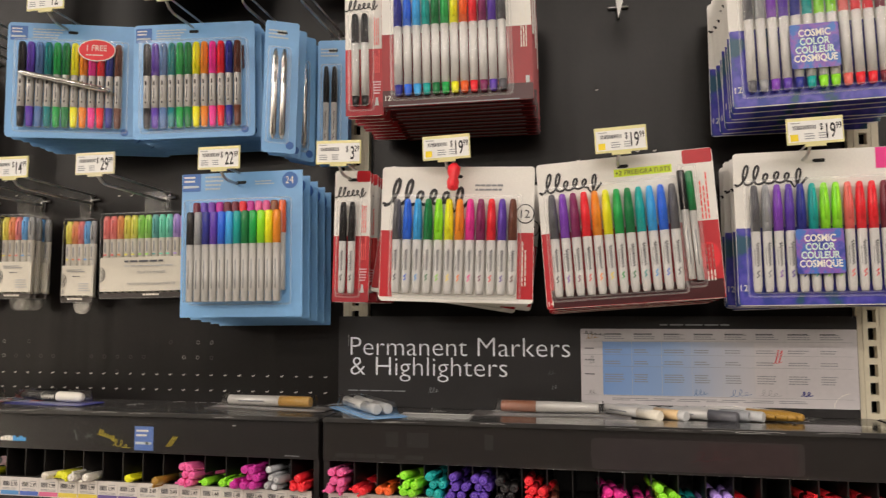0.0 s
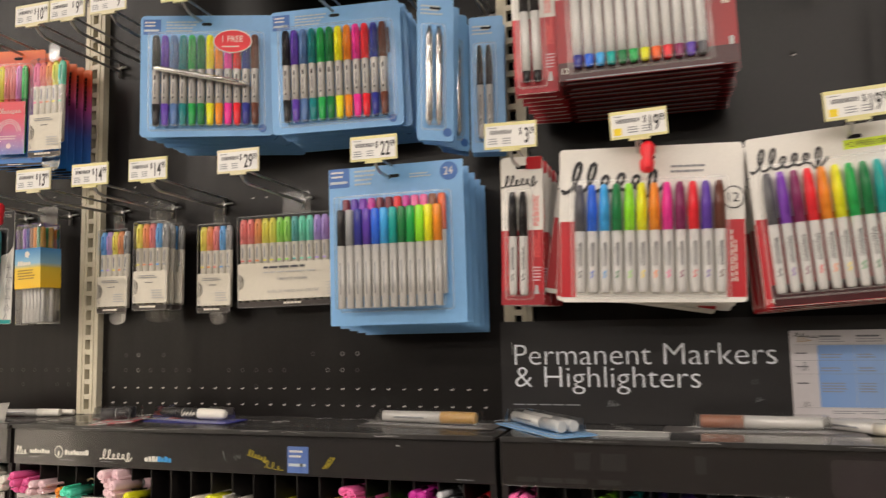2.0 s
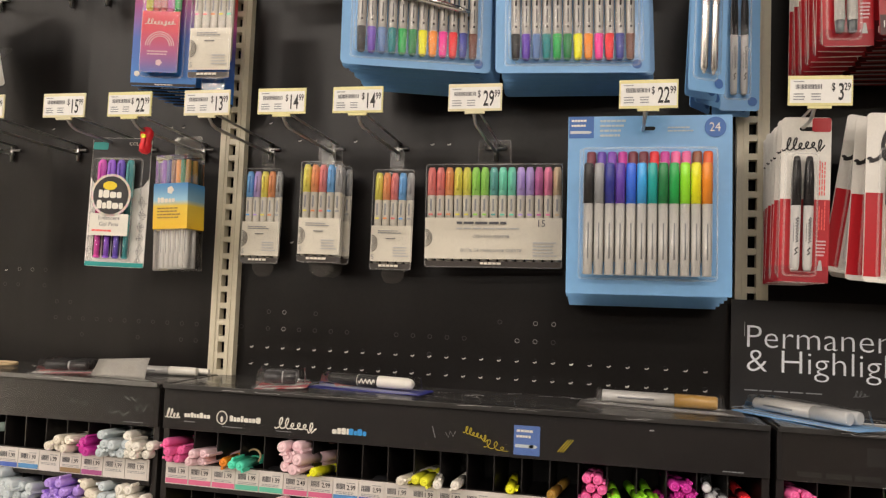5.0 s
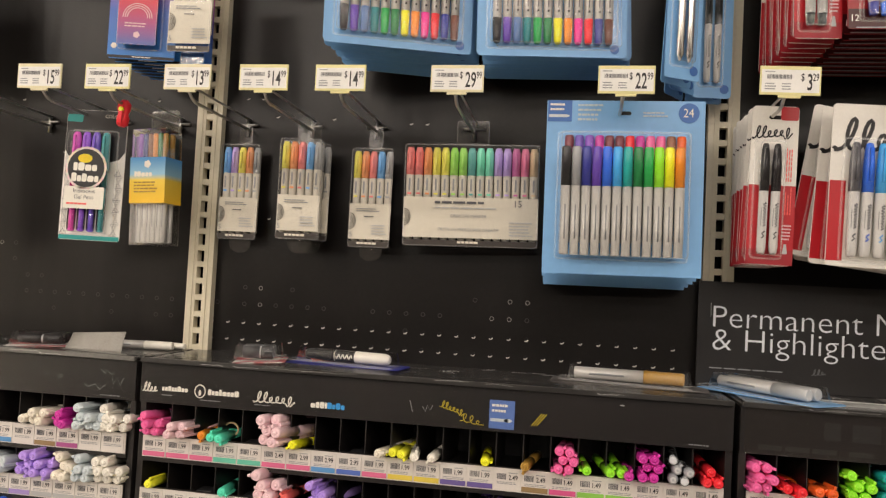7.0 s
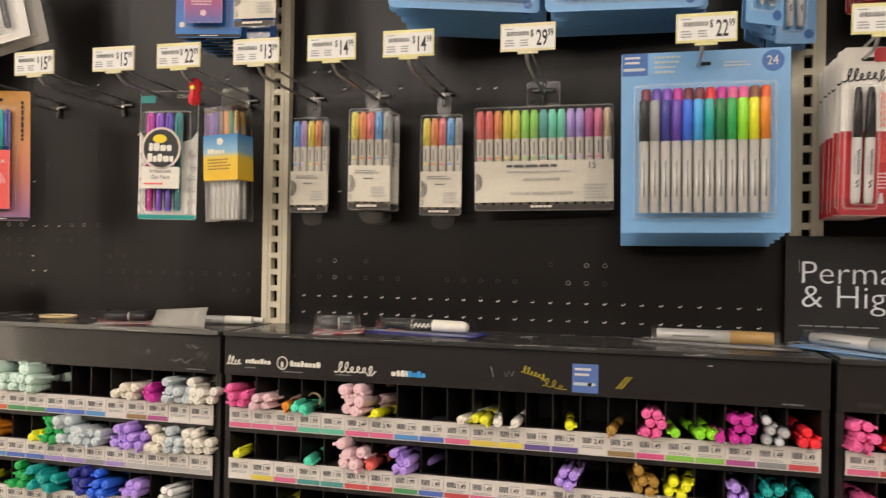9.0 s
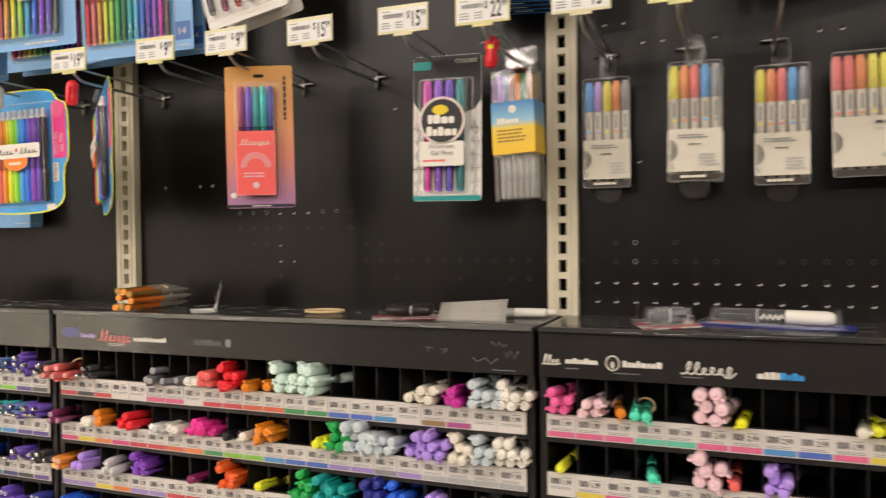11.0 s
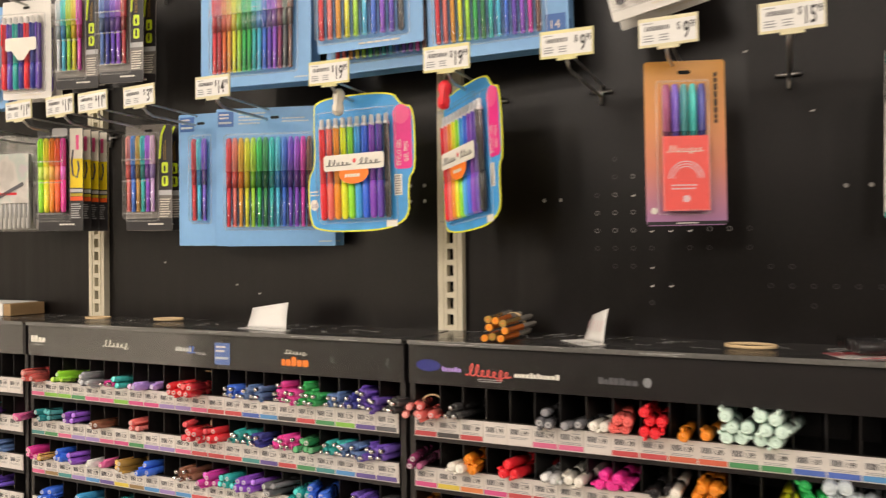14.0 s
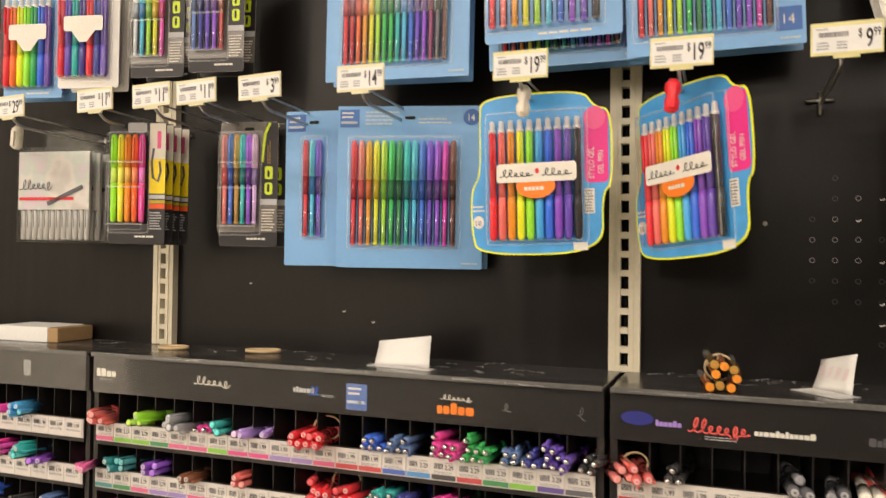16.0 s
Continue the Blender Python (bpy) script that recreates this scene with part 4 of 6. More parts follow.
def s12_card(at, gap):
    t = card_base("marker_pack", at, 0.212, 0.187, M_WHITECARD, "white and red blister card of twelve coloured brush markers", "marker pack", "twelve marker packs")
    p = Print()
    p.rect(-0.1055, -0.168, -0.088, -0.076, M_REDCARD)
    p.rect(0.084, -0.168, 0.1055, -0.078, M_REDCARD)
    p.scrawl(-0.1, -0.041, 0.118, 0.037, "black", 0.0044, 0.02)
    p.bars(0.025, -0.022, 0.045, 0.012, 2, "gray")
    p.disc(0.094, -0.052, 0.0125, 0.0135, "black")
    p.disc(0.094, -0.052, 0.011, 0.012, M_WHITECARD, P3)
    p.words("12", 0.094, -0.0575, 0.016, "black", "c", P3 - 0.0003)
    p.vbars(0.089, -0.15, 0.008, 0.06, 2, "white")
    p.done(t)
    row_of_pens(t, "marker", S12, -0.089, 0.085, -0.163, 0.130, 0.0062, -0.0085)
    blister(t, -0.091, -0.168, 0.087, -0.028, 0.0165)
    # the packs behind have slipped round on the hook
    loc = t.matrix_basis.translation.copy()
    for k, (dx, roll, yaw) in enumerate(((-0.004, 2.0, 2), (-0.008, 7.5, 5), (0.004, 5.0, 3))):
        m = Matrix.Translation(loc) @ pose(dx, gap * (k + 1), -0.001, 0, roll, yaw) @ Matrix.Translation(-loc) @ t.matrix_basis
        copy_thing(t, m) if k < 2 else joined_copy(t, m)


s12_card(pose(-0.190, 1.018, PRONG_Z - 0.006, 0, 1.5, 3), 0.032)


def s14_card(at, n, gap):
    t = card_base("marker_pack", at, 0.228, 0.196, M_WHITECARD, "tilted white and red blister card of fourteen coloured markers", "marker pack", "fourteen marker packs")
    p = Print()
    p.rect(-0.1135, -0.1825, 0.1135, -0.082, M_REDCARD)
    p.rect(0.076, -0.006, 0.113, 0.0125, M_REDCARD, P1, 0.003)
    p.scrawl(-0.109, -0.028, 0.08, 0.026, "black", 0.0029, 0.06)
    p.rect(-0.012, -0.0145, 0.062, -0.004, "neon")
    p.words("+2 FREE/GRATUITS", 0.025, -0.0125, 0.0085, "black", "c")
    p.words("14", -0.111, -0.179, 0.009, "white")
    p.vbars(0.093, -0.08, 0.012, 0.062, 3, "coral")
    p.vbars(0.093, -0.16, 0.012, 0.06, 3, "white")
    p.disc(0.098, -0.128, 0.014, 0.018, "red")
    # dark maroon strip paints the shade along the card's foot
    p.rect(-0.106, -0.182, 0.1125, -0.158, mat("maroon_print", s2l("40090f"), 0.3, vary=0.15), P1 - 0.0001)
    p.done(t)
    row_of_pens(t, "marker", S14, -0.103, 0.066, -0.168, 0.137, 0.006, -0.008)
    for k, c in enumerate(("black", "dgreen")):
        pen(t, "flat", c, pose(0.074 + 0.010 * k, -0.008, -0.157 - 0.002 * k, 0, -1, 0), 0.142, 0.0048)
    blister(t, -0.105, -0.172, 0.068, -0.022, 0.0165)
    blister(t, 0.069, -0.165, 0.091, -0.008, 0.0135)
    stack(t, n, gap, 7, 1.4, 0.004, 0.0012)


s14_card(pose(0.032, 1.022, PRONG_Z, 0, -3.8, 0), 6, 0.025)


def sticker_words(p, x, z, w):
    p.rect(x - w / 2, z - w / 2, x + w / 2, z + w / 2, M_STICKER, -0.0172, 0.003)
    for k, (s, c) in enumerate((("COSMIC", "white"), ("COLOR", "palegreen"), ("COULEUR", "palegreen"), ("COSMIQUE", "white"))):
        p.words(s, x, z + w * (0.22 - 0.19 * k), w * 0.22, c, "c", -0.0175, 0.8, 0.0, -0.03)


M_STICKER = cloudy("sticker_violet_teal", ("2f3f9a", "5a58b8", "8a5ab0", "3f6fc0"), 45)


def cosmic_card(at, n, gap, seed, ultra=False):
    t = card_base("marker_pack", at, 0.208, 0.198, M_WHITECARD, "white and purple blister card of twelve coloured markers with sticker", "marker pack", "purple marker packs")
    p = Print()
    p.rect(-0.1035, -0.184, 0.1035, -0.085, M_PURPCARD)
    p.rect(0.066, -0.014, 0.1035, 0.0125, "hotpink")
    p.rect(0.082, -0.09, 0.1035, -0.035, "yellow")
    p.scrawl(-0.1, -0.03, 0.085, 0.026, "black", 0.0029, 0.05)
    p.words("12", -0.101, -0.166, 0.0115, "white")
    p.vbars(0.087, -0.16, 0.013, 0.065, 3, "lgray")
    p.done(t)
    p = Print()
    sticker_words(p, -0.008, -0.118, 0.056)
    p.done(t, "sticker")
    row_of_pens(t, "plug" if ultra else "marker", COSMIC, -0.088, 0.078, -0.168, 0.137, 0.0058, -0.008)
    blister(t, -0.09, -0.172, 0.08, -0.024, 0.0165)
    stack(t, n, gap, seed, 1.5, 0.005, 0.0008)


cosmic_card(pose(0.276, 1.032, PRONG_Z, 0, -0.6, 0), 5, 0.027, 9)
cosmic_card(pose(0.268, 0.995, UP_Z - 0.01, 0, -1.5, 0), 7, 0.024, 10, True)


M_S12RED = mat("glossy_red_card", s2l("96131d"), 0.3, vary=0.12, grain=0.04)


def s12u_card(at, n, gap):
    t = card_base("marker_pack", at, 0.208, 0.186, M_S12RED, "red and white blister card of twelve fine coloured markers", "marker pack", "red marker packs")
    p = Print()
    p.rect(-0.1035, -0.07, 0.1035, 0.0125, M_WHITECARD)
    p.scrawl(-0.098, -0.012, 0.085, 0.022, "black", 0.0027, 0.08)
    p.words("12", -0.1, -0.164, 0.0105, "white")
    p.vbars(0.088, -0.1, 0.01, 0.06, 3, "white")
    # maroon band puts the shade between the stacked cards into the colour
    p.rect(-0.1035, -0.1725, 0.1035, -0.150, mat("maroon_print", s2l("40090f"), 0.3, vary=0.15), P1 - 0.0001)
    p.rect(0.094, -0.172, 0.099, -0.14, "lgray")
    # grey line draws the blister's bottom lip with its glint
    p.rect(-0.095, -0.1722, 0.085, -0.1706, "gray", P2)
    p.done(t)
    row_of_pens(t, "plug", [c for c in "navy blue sky teal dgreen green yellow dorange red plum violet dgray".split()], -0.086, 0.07, -0.16, 0.143, 0.0058, -0.0078)
    blister(t, -0.09, -0.163, 0.075, -0.008, 0.016)
    stack(t, n, gap, 12, 0.8, 0.003, 0.0012)


s12u_card(pose(-0.190, 0.998, UP_Z + 0.004, 0, -1.2, 4), 11, 0.0152)


def logo_block(p, x, z, w):
    p.rect(x, z, x + w, z + w * 0.9, M_BLUED)
    p.bars(x + w * 0.1, z + w * 0.42, w * 0.7, w * 0.4, 2, "white")
    p.rect(x + w * 0.05, z + w * 0.18, x + w * 0.75, z + w * 0.3, "paleblue", P2)
    p.disc(x + w * 0.75, z + w * 0.24, w * 0.16, w * 0.06, "paleblue", P2)


def dual_card(at, n, gap, seed, free):
    t = card_base("marker_pack", at, 0.196, 0.186, M_BLUECARD, "pale blue blister card of twelve dual tip markers", "marker pack", "dual tip marker packs", r=0.007)
    p = Print()
    logo_block(p, -0.094, -0.016, 0.026)
    p.bars(-0.06, -0.013, 0.05, 0.018, 4, "paleblue")
    p.disc(0.082, -0.162, 0.006, 0.006, M_BLUED)
    if free:
        p.disc(0.042, -0.034, 0.0285, 0.018, "white", -0.0178)
        p.disc(0.042, -0.034, 0.027, 0.0165, "red", -0.0181)
        p.words("1 FREE", 0.042, -0.035, 0.0135, "white", "c", -0.0184, 0.85)
        p.bars(0.026, -0.044, 0.032, 0.004, 1, "white", -0.0184)
    p.done(t)
    row_of_pens(t, "dual", RAINBOW_DUAL, -0.079, 0.079, -0.158, 0.137, 0.0058, -0.0078)
    if free:
        pen(t, "chrome", "gray", pose(-0.074, -0.020, -0.073, 0, 101, 0), 0.142, 0.0045)
    blister(t, -0.084, -0.162, 0.084, -0.016, 0.0165)
    stack(t, n, gap, seed, 1.2, 0.004, 0.0008)


dual_card(pose(-0.8225, 1.041, UP_Z - 0.004, 0, -0.5, 20), 7, 0.0185, 14, True)
dual_card(pose(-0.627, 1.071, UP_Z - 0.006, 0, -1.5, 9), 7, 0.0155, 15, False)


def al24(at, n, gap):
    t = card_base("marker_pack", at, 0.193, 0.218, M_BLUECARD, "blue blister card of twenty four coloured markers", "marker pack", "twenty four marker packs", up=0.015, r=0.001)
    p = Print()
    logo_block(p, -0.0955, -0.012, 0.03)
    p.bars(-0.058, -0.012, 0.032, 0.024, 4, "paleblue")
    p.bars(0.022, -0.006, 0.032, 0.008, 2, "paleblue")
    p.disc(0.077, 0.0, 0.0125, 0.0125, M_BLUED)
    p.words("24", 0.0765, -0.005, 0.0155, "white", "c", stretch=0.85)
    p.done(t)
    row_of_pens(t, "flat", AL_BACK, -0.074, 0.074, -0.164, 0.133, 0.0055, -0.0075)
    row_of_pens(t, "flat", AL_FRONT, -0.077, 0.071, -0.180, 0.133, 0.0057, -0.0205)
    blister(t, -0.08, -0.183, 0.078, -0.027, 0.028)
    stack(t, n, gap, 16, 0.6, 0.003, 0.0036)


al24(pose(-0.527, 1.047, PRONG_Z + 0.003, 0, -0.6, 2), 5, 0.0315)


def slim_card(at, n, gap, seed, c, yaw=4.0):
    t = card_base("pen_pack", at, 0.05, 0.2, M_BLUECARD, "narrow blue blister card of two pens", "pen pack", "two pen packs", up=0.016, r=0.004)
    p = Print()
    p.bars(-0.02, -0.012, 0.03, 0.016, 3, "paleblue")
    p.disc(0.016, -0.172, 0.006, 0.006, M_BLUED)
    p.done(t)
    row_of_pens(t, "chrome" if c == "gray" else "marker", [c, c], -0.016, 0.01, -0.165, 0.136, 0.0048, -0.007)
    blister(t, -0.018, -0.168, 0.012, -0.025, 0.013)
    stack(t, n, gap, seed, 2.0, 0.006, 0.0, yaw)


slim_card(pose(-0.46, 1.035, UP_Z - 0.034, 0, 1, 28), 4, 0.03, 17, "gray", 9)
slim_card(pose(-0.412, 1.125, UP_Z - 0.034, 0, 0, 8), 2, 0.03, 18, "black")

MILD5 = {0: "sky lav yellow orange gray".split(), 1: "yellow orange coral sky gray".split(), 2: "yellow orange coral sky gray".split(), 3: "pink coral orange yellow mint".split()}
MILD15 = "coral coral orange yellow yellow lime lime teal mint mint lav lav magenta pink tan".split()


def zebra_stripes(p, x, z, r):
    for k in range(4):
        pts = [(x + (r - k * r * 0.22) * math.sin(a), z + 1.3 * (r - k * r * 0.22) * math.cos(a)) for a in [math.pi * j / 10 for j in range(11)]]
        ribbon(p.bm, pts, r * 0.1, -0.0166, p.c("black"))


def mild_case(at, n, gap, kind, w=0.065, h=0.148):
    """A clear plastic wallet of pale highlighters with a paper front."""
    t = thing("highlighter_pack", at, "clear plastic wallet of pale coloured highlighters with paper insert", "highlighter pack", "highlighter wallets")
    cols = MILD15 if w > 0.1 else MILD5[kind]
    top = -0.028
    case = blister(t, -w / 2, top - h, w / 2, top, 0.0165, None, False)
    case.name = "wallet"
    bm = bmesh.new()
    if w > 0.1:
        plate(bm, rounded(0.045, 0.034, 0.003, 3, -0.0225, top), -0.001, 0.0)
    else:
        plate(bm, rounded(0.02, 0.034, 0.009, 4, -0.010, top - 0.002), -0.001, 0.0)
        low = part("bottom_tab", plate(bmesh.new(), rounded(0.034, 0.03, 0.014, 5, -0.017, top - h - 0.017), -0.001, 0.0), M_TAB_BENT, t, "clear bottom tab")
        low.visible_shadow = False
    edge = rounded(0.045, 0.034, 0.003, 3, -0.0225, top) if w > 0.1 else rounded(0.02, 0.034, 0.009, 4, -0.010, top - 0.002)
    # whitish outline paints the edge highlight of the clear tab
    rim = bmesh.new()
    ribbon(rim, edge + edge[:1], 0.001, -0.0014, 0)
    part("tab_rim", rim, M_RIM, t, "clear plastic rim").visible_shadow = False
    tab = part("hang_tab", bm, M_TAB, t, "clear hang tab")
    tab.visible_shadow = False
    row_of_pens(t, "mild", cols, -w / 2 + 0.003, w / 2 - 0.003, top - 0.137, 0.131, min(0.0058, (w - 0.006) / len(cols) / 2.1), -0.0075)
    p = Print()
    z0, z1 = top - h + 0.014, top - h * (0.52 if w > 0.1 else 0.56)
    p.rect(-w / 2 + 0.002, z0, w / 2 - 0.002, z1, M_INSERT, -0.0158 + 0.0006)
    p.rect(-w / 2 + 0.002, top - h + 0.003, w / 2 - 0.002, z0 - 0.003, mat("brown_black_print", s2l("3a332e"), 0.4, vary=0.1), -0.0152)
    p.bars(-0.017, top - h + 0.0045, 0.034, 0.007, 1, "cream", -0.0169)
    if w > 0.1:
        p.bars(-0.05, z1 - 0.011, 0.085, 0.0075, 1, "dgray", -0.0169)
        p.words("15", 0.062, z1 - 0.012, 0.013, "dgray", "l", -0.0169)
        p.words("CREATIVE MARKER", -0.002, z0 + 0.029, 0.006, "gray", "c", -0.0169)
        p.words("OUTIL DE MARQUAGE CRÉATIF", -0.002, z0 + 0.01, 0.006, "gray", "c", -0.0169)
        p.bars(-0.05, z0 + 0.04, 0.09, 0.004, 1, "lgray", -0.0169)
        p.bars(0.055, z0 + 0.003, 0.035, 0.022, 5, "lgray", -0.0169)
    else:
        p.bars(-0.02, z1 - 0.012, 0.036, 0.006, 2, "gray", -0.0169)
        p.bars(-0.008, z1 - 0.02, 0.016, 0.003, 1, "dgray", -0.0169)
        p.bars(0.004, z0 + 0.006, 0.024, 0.016, 4, "lgray", -0.0169)
        p.words("5", -w / 2 + 0.004, z0 + 0.003, 0.01, "gray", "l", -0.0169)
    zebra_stripes(p, -w / 2 + 0.003, z0 + (z1 - z0) * 0.5, 0.009)
    p.done(t, "paper_insert")
    stack(t, n, gap, 20 + kind, 1.0, 0.004)


M_TAB = clear_mat("clear_tab", (0.96, 0.96, 0.95), 0.97, 0.14, 0.55)
M_TAB_BENT = clear_mat("bent_clear_tab", (0.94, 0.94, 0.93), 0.62, 0.12, 1.0, 0.4)
M_INSERT = mat("paper_insert", s2l("ddd7c8"), 0.55, vary=0.06, scale=40)
mild_case(pose(-1.083, 1.170, PRONG_Z + 0.002, 0, 0, 0), 1, 0.02, 0)
mild_case(pose(-0.972, 1.124, PRONG_Z + 0.004, 0, 0, 4), 3, 0.019, 1)
mild_case(pose(-0.874, 1.156, PRONG_Z - 0.002, 0, 0, 0), 1, 0.02, 2)
mild_case(pose(-0.731, 1.150, PRONG_Z + 0.005, 0, -1.0, 4), 1, 0.02, 1, 0.193, 0.148)
mild_case(pose(-1.112, 1.045, UP_Z + 0.005, 0, 0, 4), 1, 0.02, 3, 0.064, 0.165)


def gradient(name, stops, z0, z1, rough=0.35, axis="Z"):
    """Print that runs from one colour to another up a card."""
    m = mat(name, (0.5, 0.5, 0.5), rough)
    nt = m.node_tree
    b = nt.nodes["Principled BSDF"]
    co = nt.nodes.new("ShaderNodeTexCoord")
    sp = nt.nodes.new("ShaderNodeSeparateXYZ")
    mp = nt.nodes.new("ShaderNodeMapRange")
    mp.inputs["From Min"].default_value, mp.inputs["From Max"].default_value = z0, z1
    rp = nt.nodes.new("ShaderNodeValToRGB")
    for k, (pos, h) in enumerate(stops):
        e = rp.color_ramp.elements[k] if k < 2 else rp.color_ramp.elements.new(pos)
        e.position, e.color = pos, (*s2l(h), 1)
    nt.links.new(co.outputs["Object"], sp.inputs[0])
    nt.links.new(sp.outputs[axis], mp.inputs["Value"])
    nt.links.new(mp.outputs[0], rp.inputs[0])
    nt.links.new(rp.outputs[0], b.inputs["Base Color"])
    return m


M_SUNSET = gradient("sunset_card", [(0.0, "a87aa8"), (1.0, "dca050"), (0.35, "dd8a70"), (0.65, "e09a5c")], -0.18, 0.013)
M_BERRY = gradient("berry_card", [(0.0, "2a7ed0"), (1.0, "e8702a"), (0.35, "4a6cc4"), (0.6, "a8488e"), (0.85, "d8503c")], -0.18, 0.013)
M_BERRYPATCH = gradient("berry_patch", [(0.0, "4a62b0"), (1.0, "d83040"), (0.35, "b04c86"), (0.7, "d8344c")], -0.166, -0.078)


def gel_card(at, n, gap, m, pens, patch, label):
    t = card_base("gel_pen_pack", at, 0.094, 0.196, m, label, "gel pen pack", "gel pen cards", r=0.004)
    p = Print()
    p.rect(-0.030, -0.166, 0.024, -0.078, patch, -0.0140)
    p.scrawl(-0.024, -0.097, 0.042, 0.008, "white", 0.0008, 0.0, 8, -0.0143)
    for k in range(3):
        pts = [(-0.003 + (0.02 - 0.003 * k) * math.cos(a), -0.128 + (0.02 - 0.003 * k) * math.sin(a)) for a in [math.pi * j / 12 for j in range(13)]]
        ribbon(p.bm, pts, 0.0012, -0.0143, p.c("palepink"))
    p.disc(-0.003, -0.152, 0.005, 0.005, "palepink", -0.0143, 5)
    p.bars(-0.02, -0.142, 0.034, 0.008, 2, "palepink", -0.0143)
    p.vbars(0.032, -0.062, 0.008, 0.06, 1, "black")
    p.rect(-0.0465, -0.182, 0.0465, -0.178, "black")
    p.bars(-0.012, -0.1815, 0.026, 0.003, 1, "white", P2)
    p.disc(-0.038, -0.165, 0.004, 0.004, "white")
    p.done(t)
    row_of_pens(t, "gel", pens, -0.028, 0.023, -0.164, 0.148, 0.0046, -0.007)
    blister(t, -0.032, -0.168, 0.026, -0.012, 0.0145)
    if n > 1:
        stack(t, n, gap, 31, 0.6, 0.002, 0.0003)
    return t


gel_card(pose(-1.541, 1.041, PRONG_Z - 0.008, 0, -0.7, 20), 1, 0.02, M_SUNSET, "plum violet dteal teal navy".split(), "coral", "orange and violet card of five dark gel pens")
gel_card(pose(-1.196, 1.055, UP_Z - 0.006, 0, 0, 12), 7, 0.0175, M_BERRY, "yellow coral coral pink green".split(), M_BERRYPATCH, "blue and magenta card of bright gel pens")


def note_card(at):
    t = card_base("gel_pen_pack", at, 0.094, 0.192, M_WHITECARD, "black, white and teal card of iridescent gel pens", "gel pen pack", up=0.012, r=0.004)
    p = Print()
    f = p.bm.faces.new([p.bm.verts.new((x, P1, z)) for x, z in ((-0.0465, 0.0115), (-0.0465, -0.048), (-0.038, -0.060), (-0.018, -0.066), (0.018, -0.066), (0.038, -0.060), (0.0465, -0.048), (0.0465, 0.0115))])
    f.material_index = p.c("black")
    p.rect(-0.0465, -0.1795, 0.0465, -0.173, "teal")
    p.rect(-0.046, -0.006, -0.022, 0.005, "teal", P2, 0.002)
    p.words("COLORS", 0.012, 0.001, 0.0075, "white")
    for k in range(22):
        r = random.Random(k)
        x, z, up = (-1, 1)[k % 2] * r.uniform(0.037, 0.041), -0.168 + 0.0088 * (k // 2), (1, -1)[k // 2 % 2]
        for q in (1.0, 0.5):
            ribbon(p.bm, [(x - 0.0055 * q, z - 0.004 * up * q), (x, z + 0.005 * up * q), (x + 0.0055 * q, z - 0.004 * up * q), (x - 0.0055 * q, z - 0.004 * up * q)], 0.0006, P2, p.c("dgray"))
    p.done(t)
    p = Print()
    p.disc(-0.002, -0.076, 0.0315, 0.0315, cloudy("iridescent_foil", ("e8d8b8", "e8c0cc", "d8e0d0", "ead8c0"), 60), -0.0172)
    p.disc(-0.002, -0.076, 0.028, 0.028, "black", -0.0175)
    p.disc(-0.004, -0.062, 0.011, 0.0065, "yellow", -0.0178)
    plain_logo(p, -0.021, -0.08, 0.036, 0.0125, "white", -0.0178)
    plain_logo(p, -0.023, -0.096, 0.042, 0.0125, "white", -0.0178)
    p.done(t, "round_badge")
    p = Print()
    p.rect(-0.033, -0.135, 0.028, -0.103, "white", -0.0172, 0.002)
    p.words("Iridescent", -0.002, -0.112, 0.0085, "dgray", "c", -0.0175)
    p.words("Gel Pens", -0.002, -0.121, 0.0085, "dgray", "c", -0.0175)
    p.bars(-0.028, -0.131, 0.036, 0.006, 1, "coral", -0.0175)
    p.done(t, "name_label")
    row_of_pens(t, "gel", "hotpink purple violet dteal".split(), -0.032, 0.028, -0.168, 0.146, 0.0058, -0.0075)
    blister(t, -0.036, -0.171, 0.034, -0.02, 0.0168)


note_card(pose(-1.281, 1.092, PRONG_Z - 0.006, 0, 0.6, 4))


def cube_pack(at):
    t = thing("brush_pen_box", at, "clear plastic box of coloured pens with yellow blue sleeve", "pen box")
    w, d, z1, z0 = 0.056, 0.04, -0.020, -0.188
    bm = box(bmesh.new(), -w / 2, w / 2, -d / 2, d / 2, z0, z1, 0, 0.002)
    plate(bm, rounded(0.046, 0.034, 0.004, 3, -0.023, z1), d / 2 - 0.0015, d / 2 - 0.0005)
    b = part("clear_box", bm, M_TAB_BENT, t, "clear plastic box with hang flap")
    b.visible_shadow = False
    bm = box(bmesh.new(), -w / 2 - 0.0006, w / 2 + 0.0006, -d / 2 - 0.0006, d / 2 + 0.0006, z0 + 0.060, z0 + 0.126, 0)
    part("sleeve", bm, gradient("sleeve_blue_yellow", [(0.0, "eec01a"), (1.0, "3f8fd0"), (0.5, "e6c63c"), (0.62, "8fc0d8")], z0 + 0.060, z0 + 0.126), t, "yellow and blue paper sleeve")
    p = Print()
    p.bars(-0.021, z0 + 0.074, 0.04, 0.018, 4, "gold", -d / 2 - 0.0012)
    p.disc(0.0, z0 + 0.116, 0.006, 0.006, "white", -d / 2 - 0.0012, 5)
    plain_logo(p, -0.021, z0 + 0.098, 0.03, 0.008, "cream", -d / 2 - 0.0012)
    p.done(t)
    for i, c in enumerate("purple navy copper orange dgreen gold".split()):
        pen(t, "flat", c, pose(-0.02 + 0.008 * i, -0.008, z0 + 0.004), 0.158, 0.0039)
        pen(t, "flat", c, pose(-0.02 + 0.008 * i, 0.008, z0 + 0.004), 0.158, 0.0039)


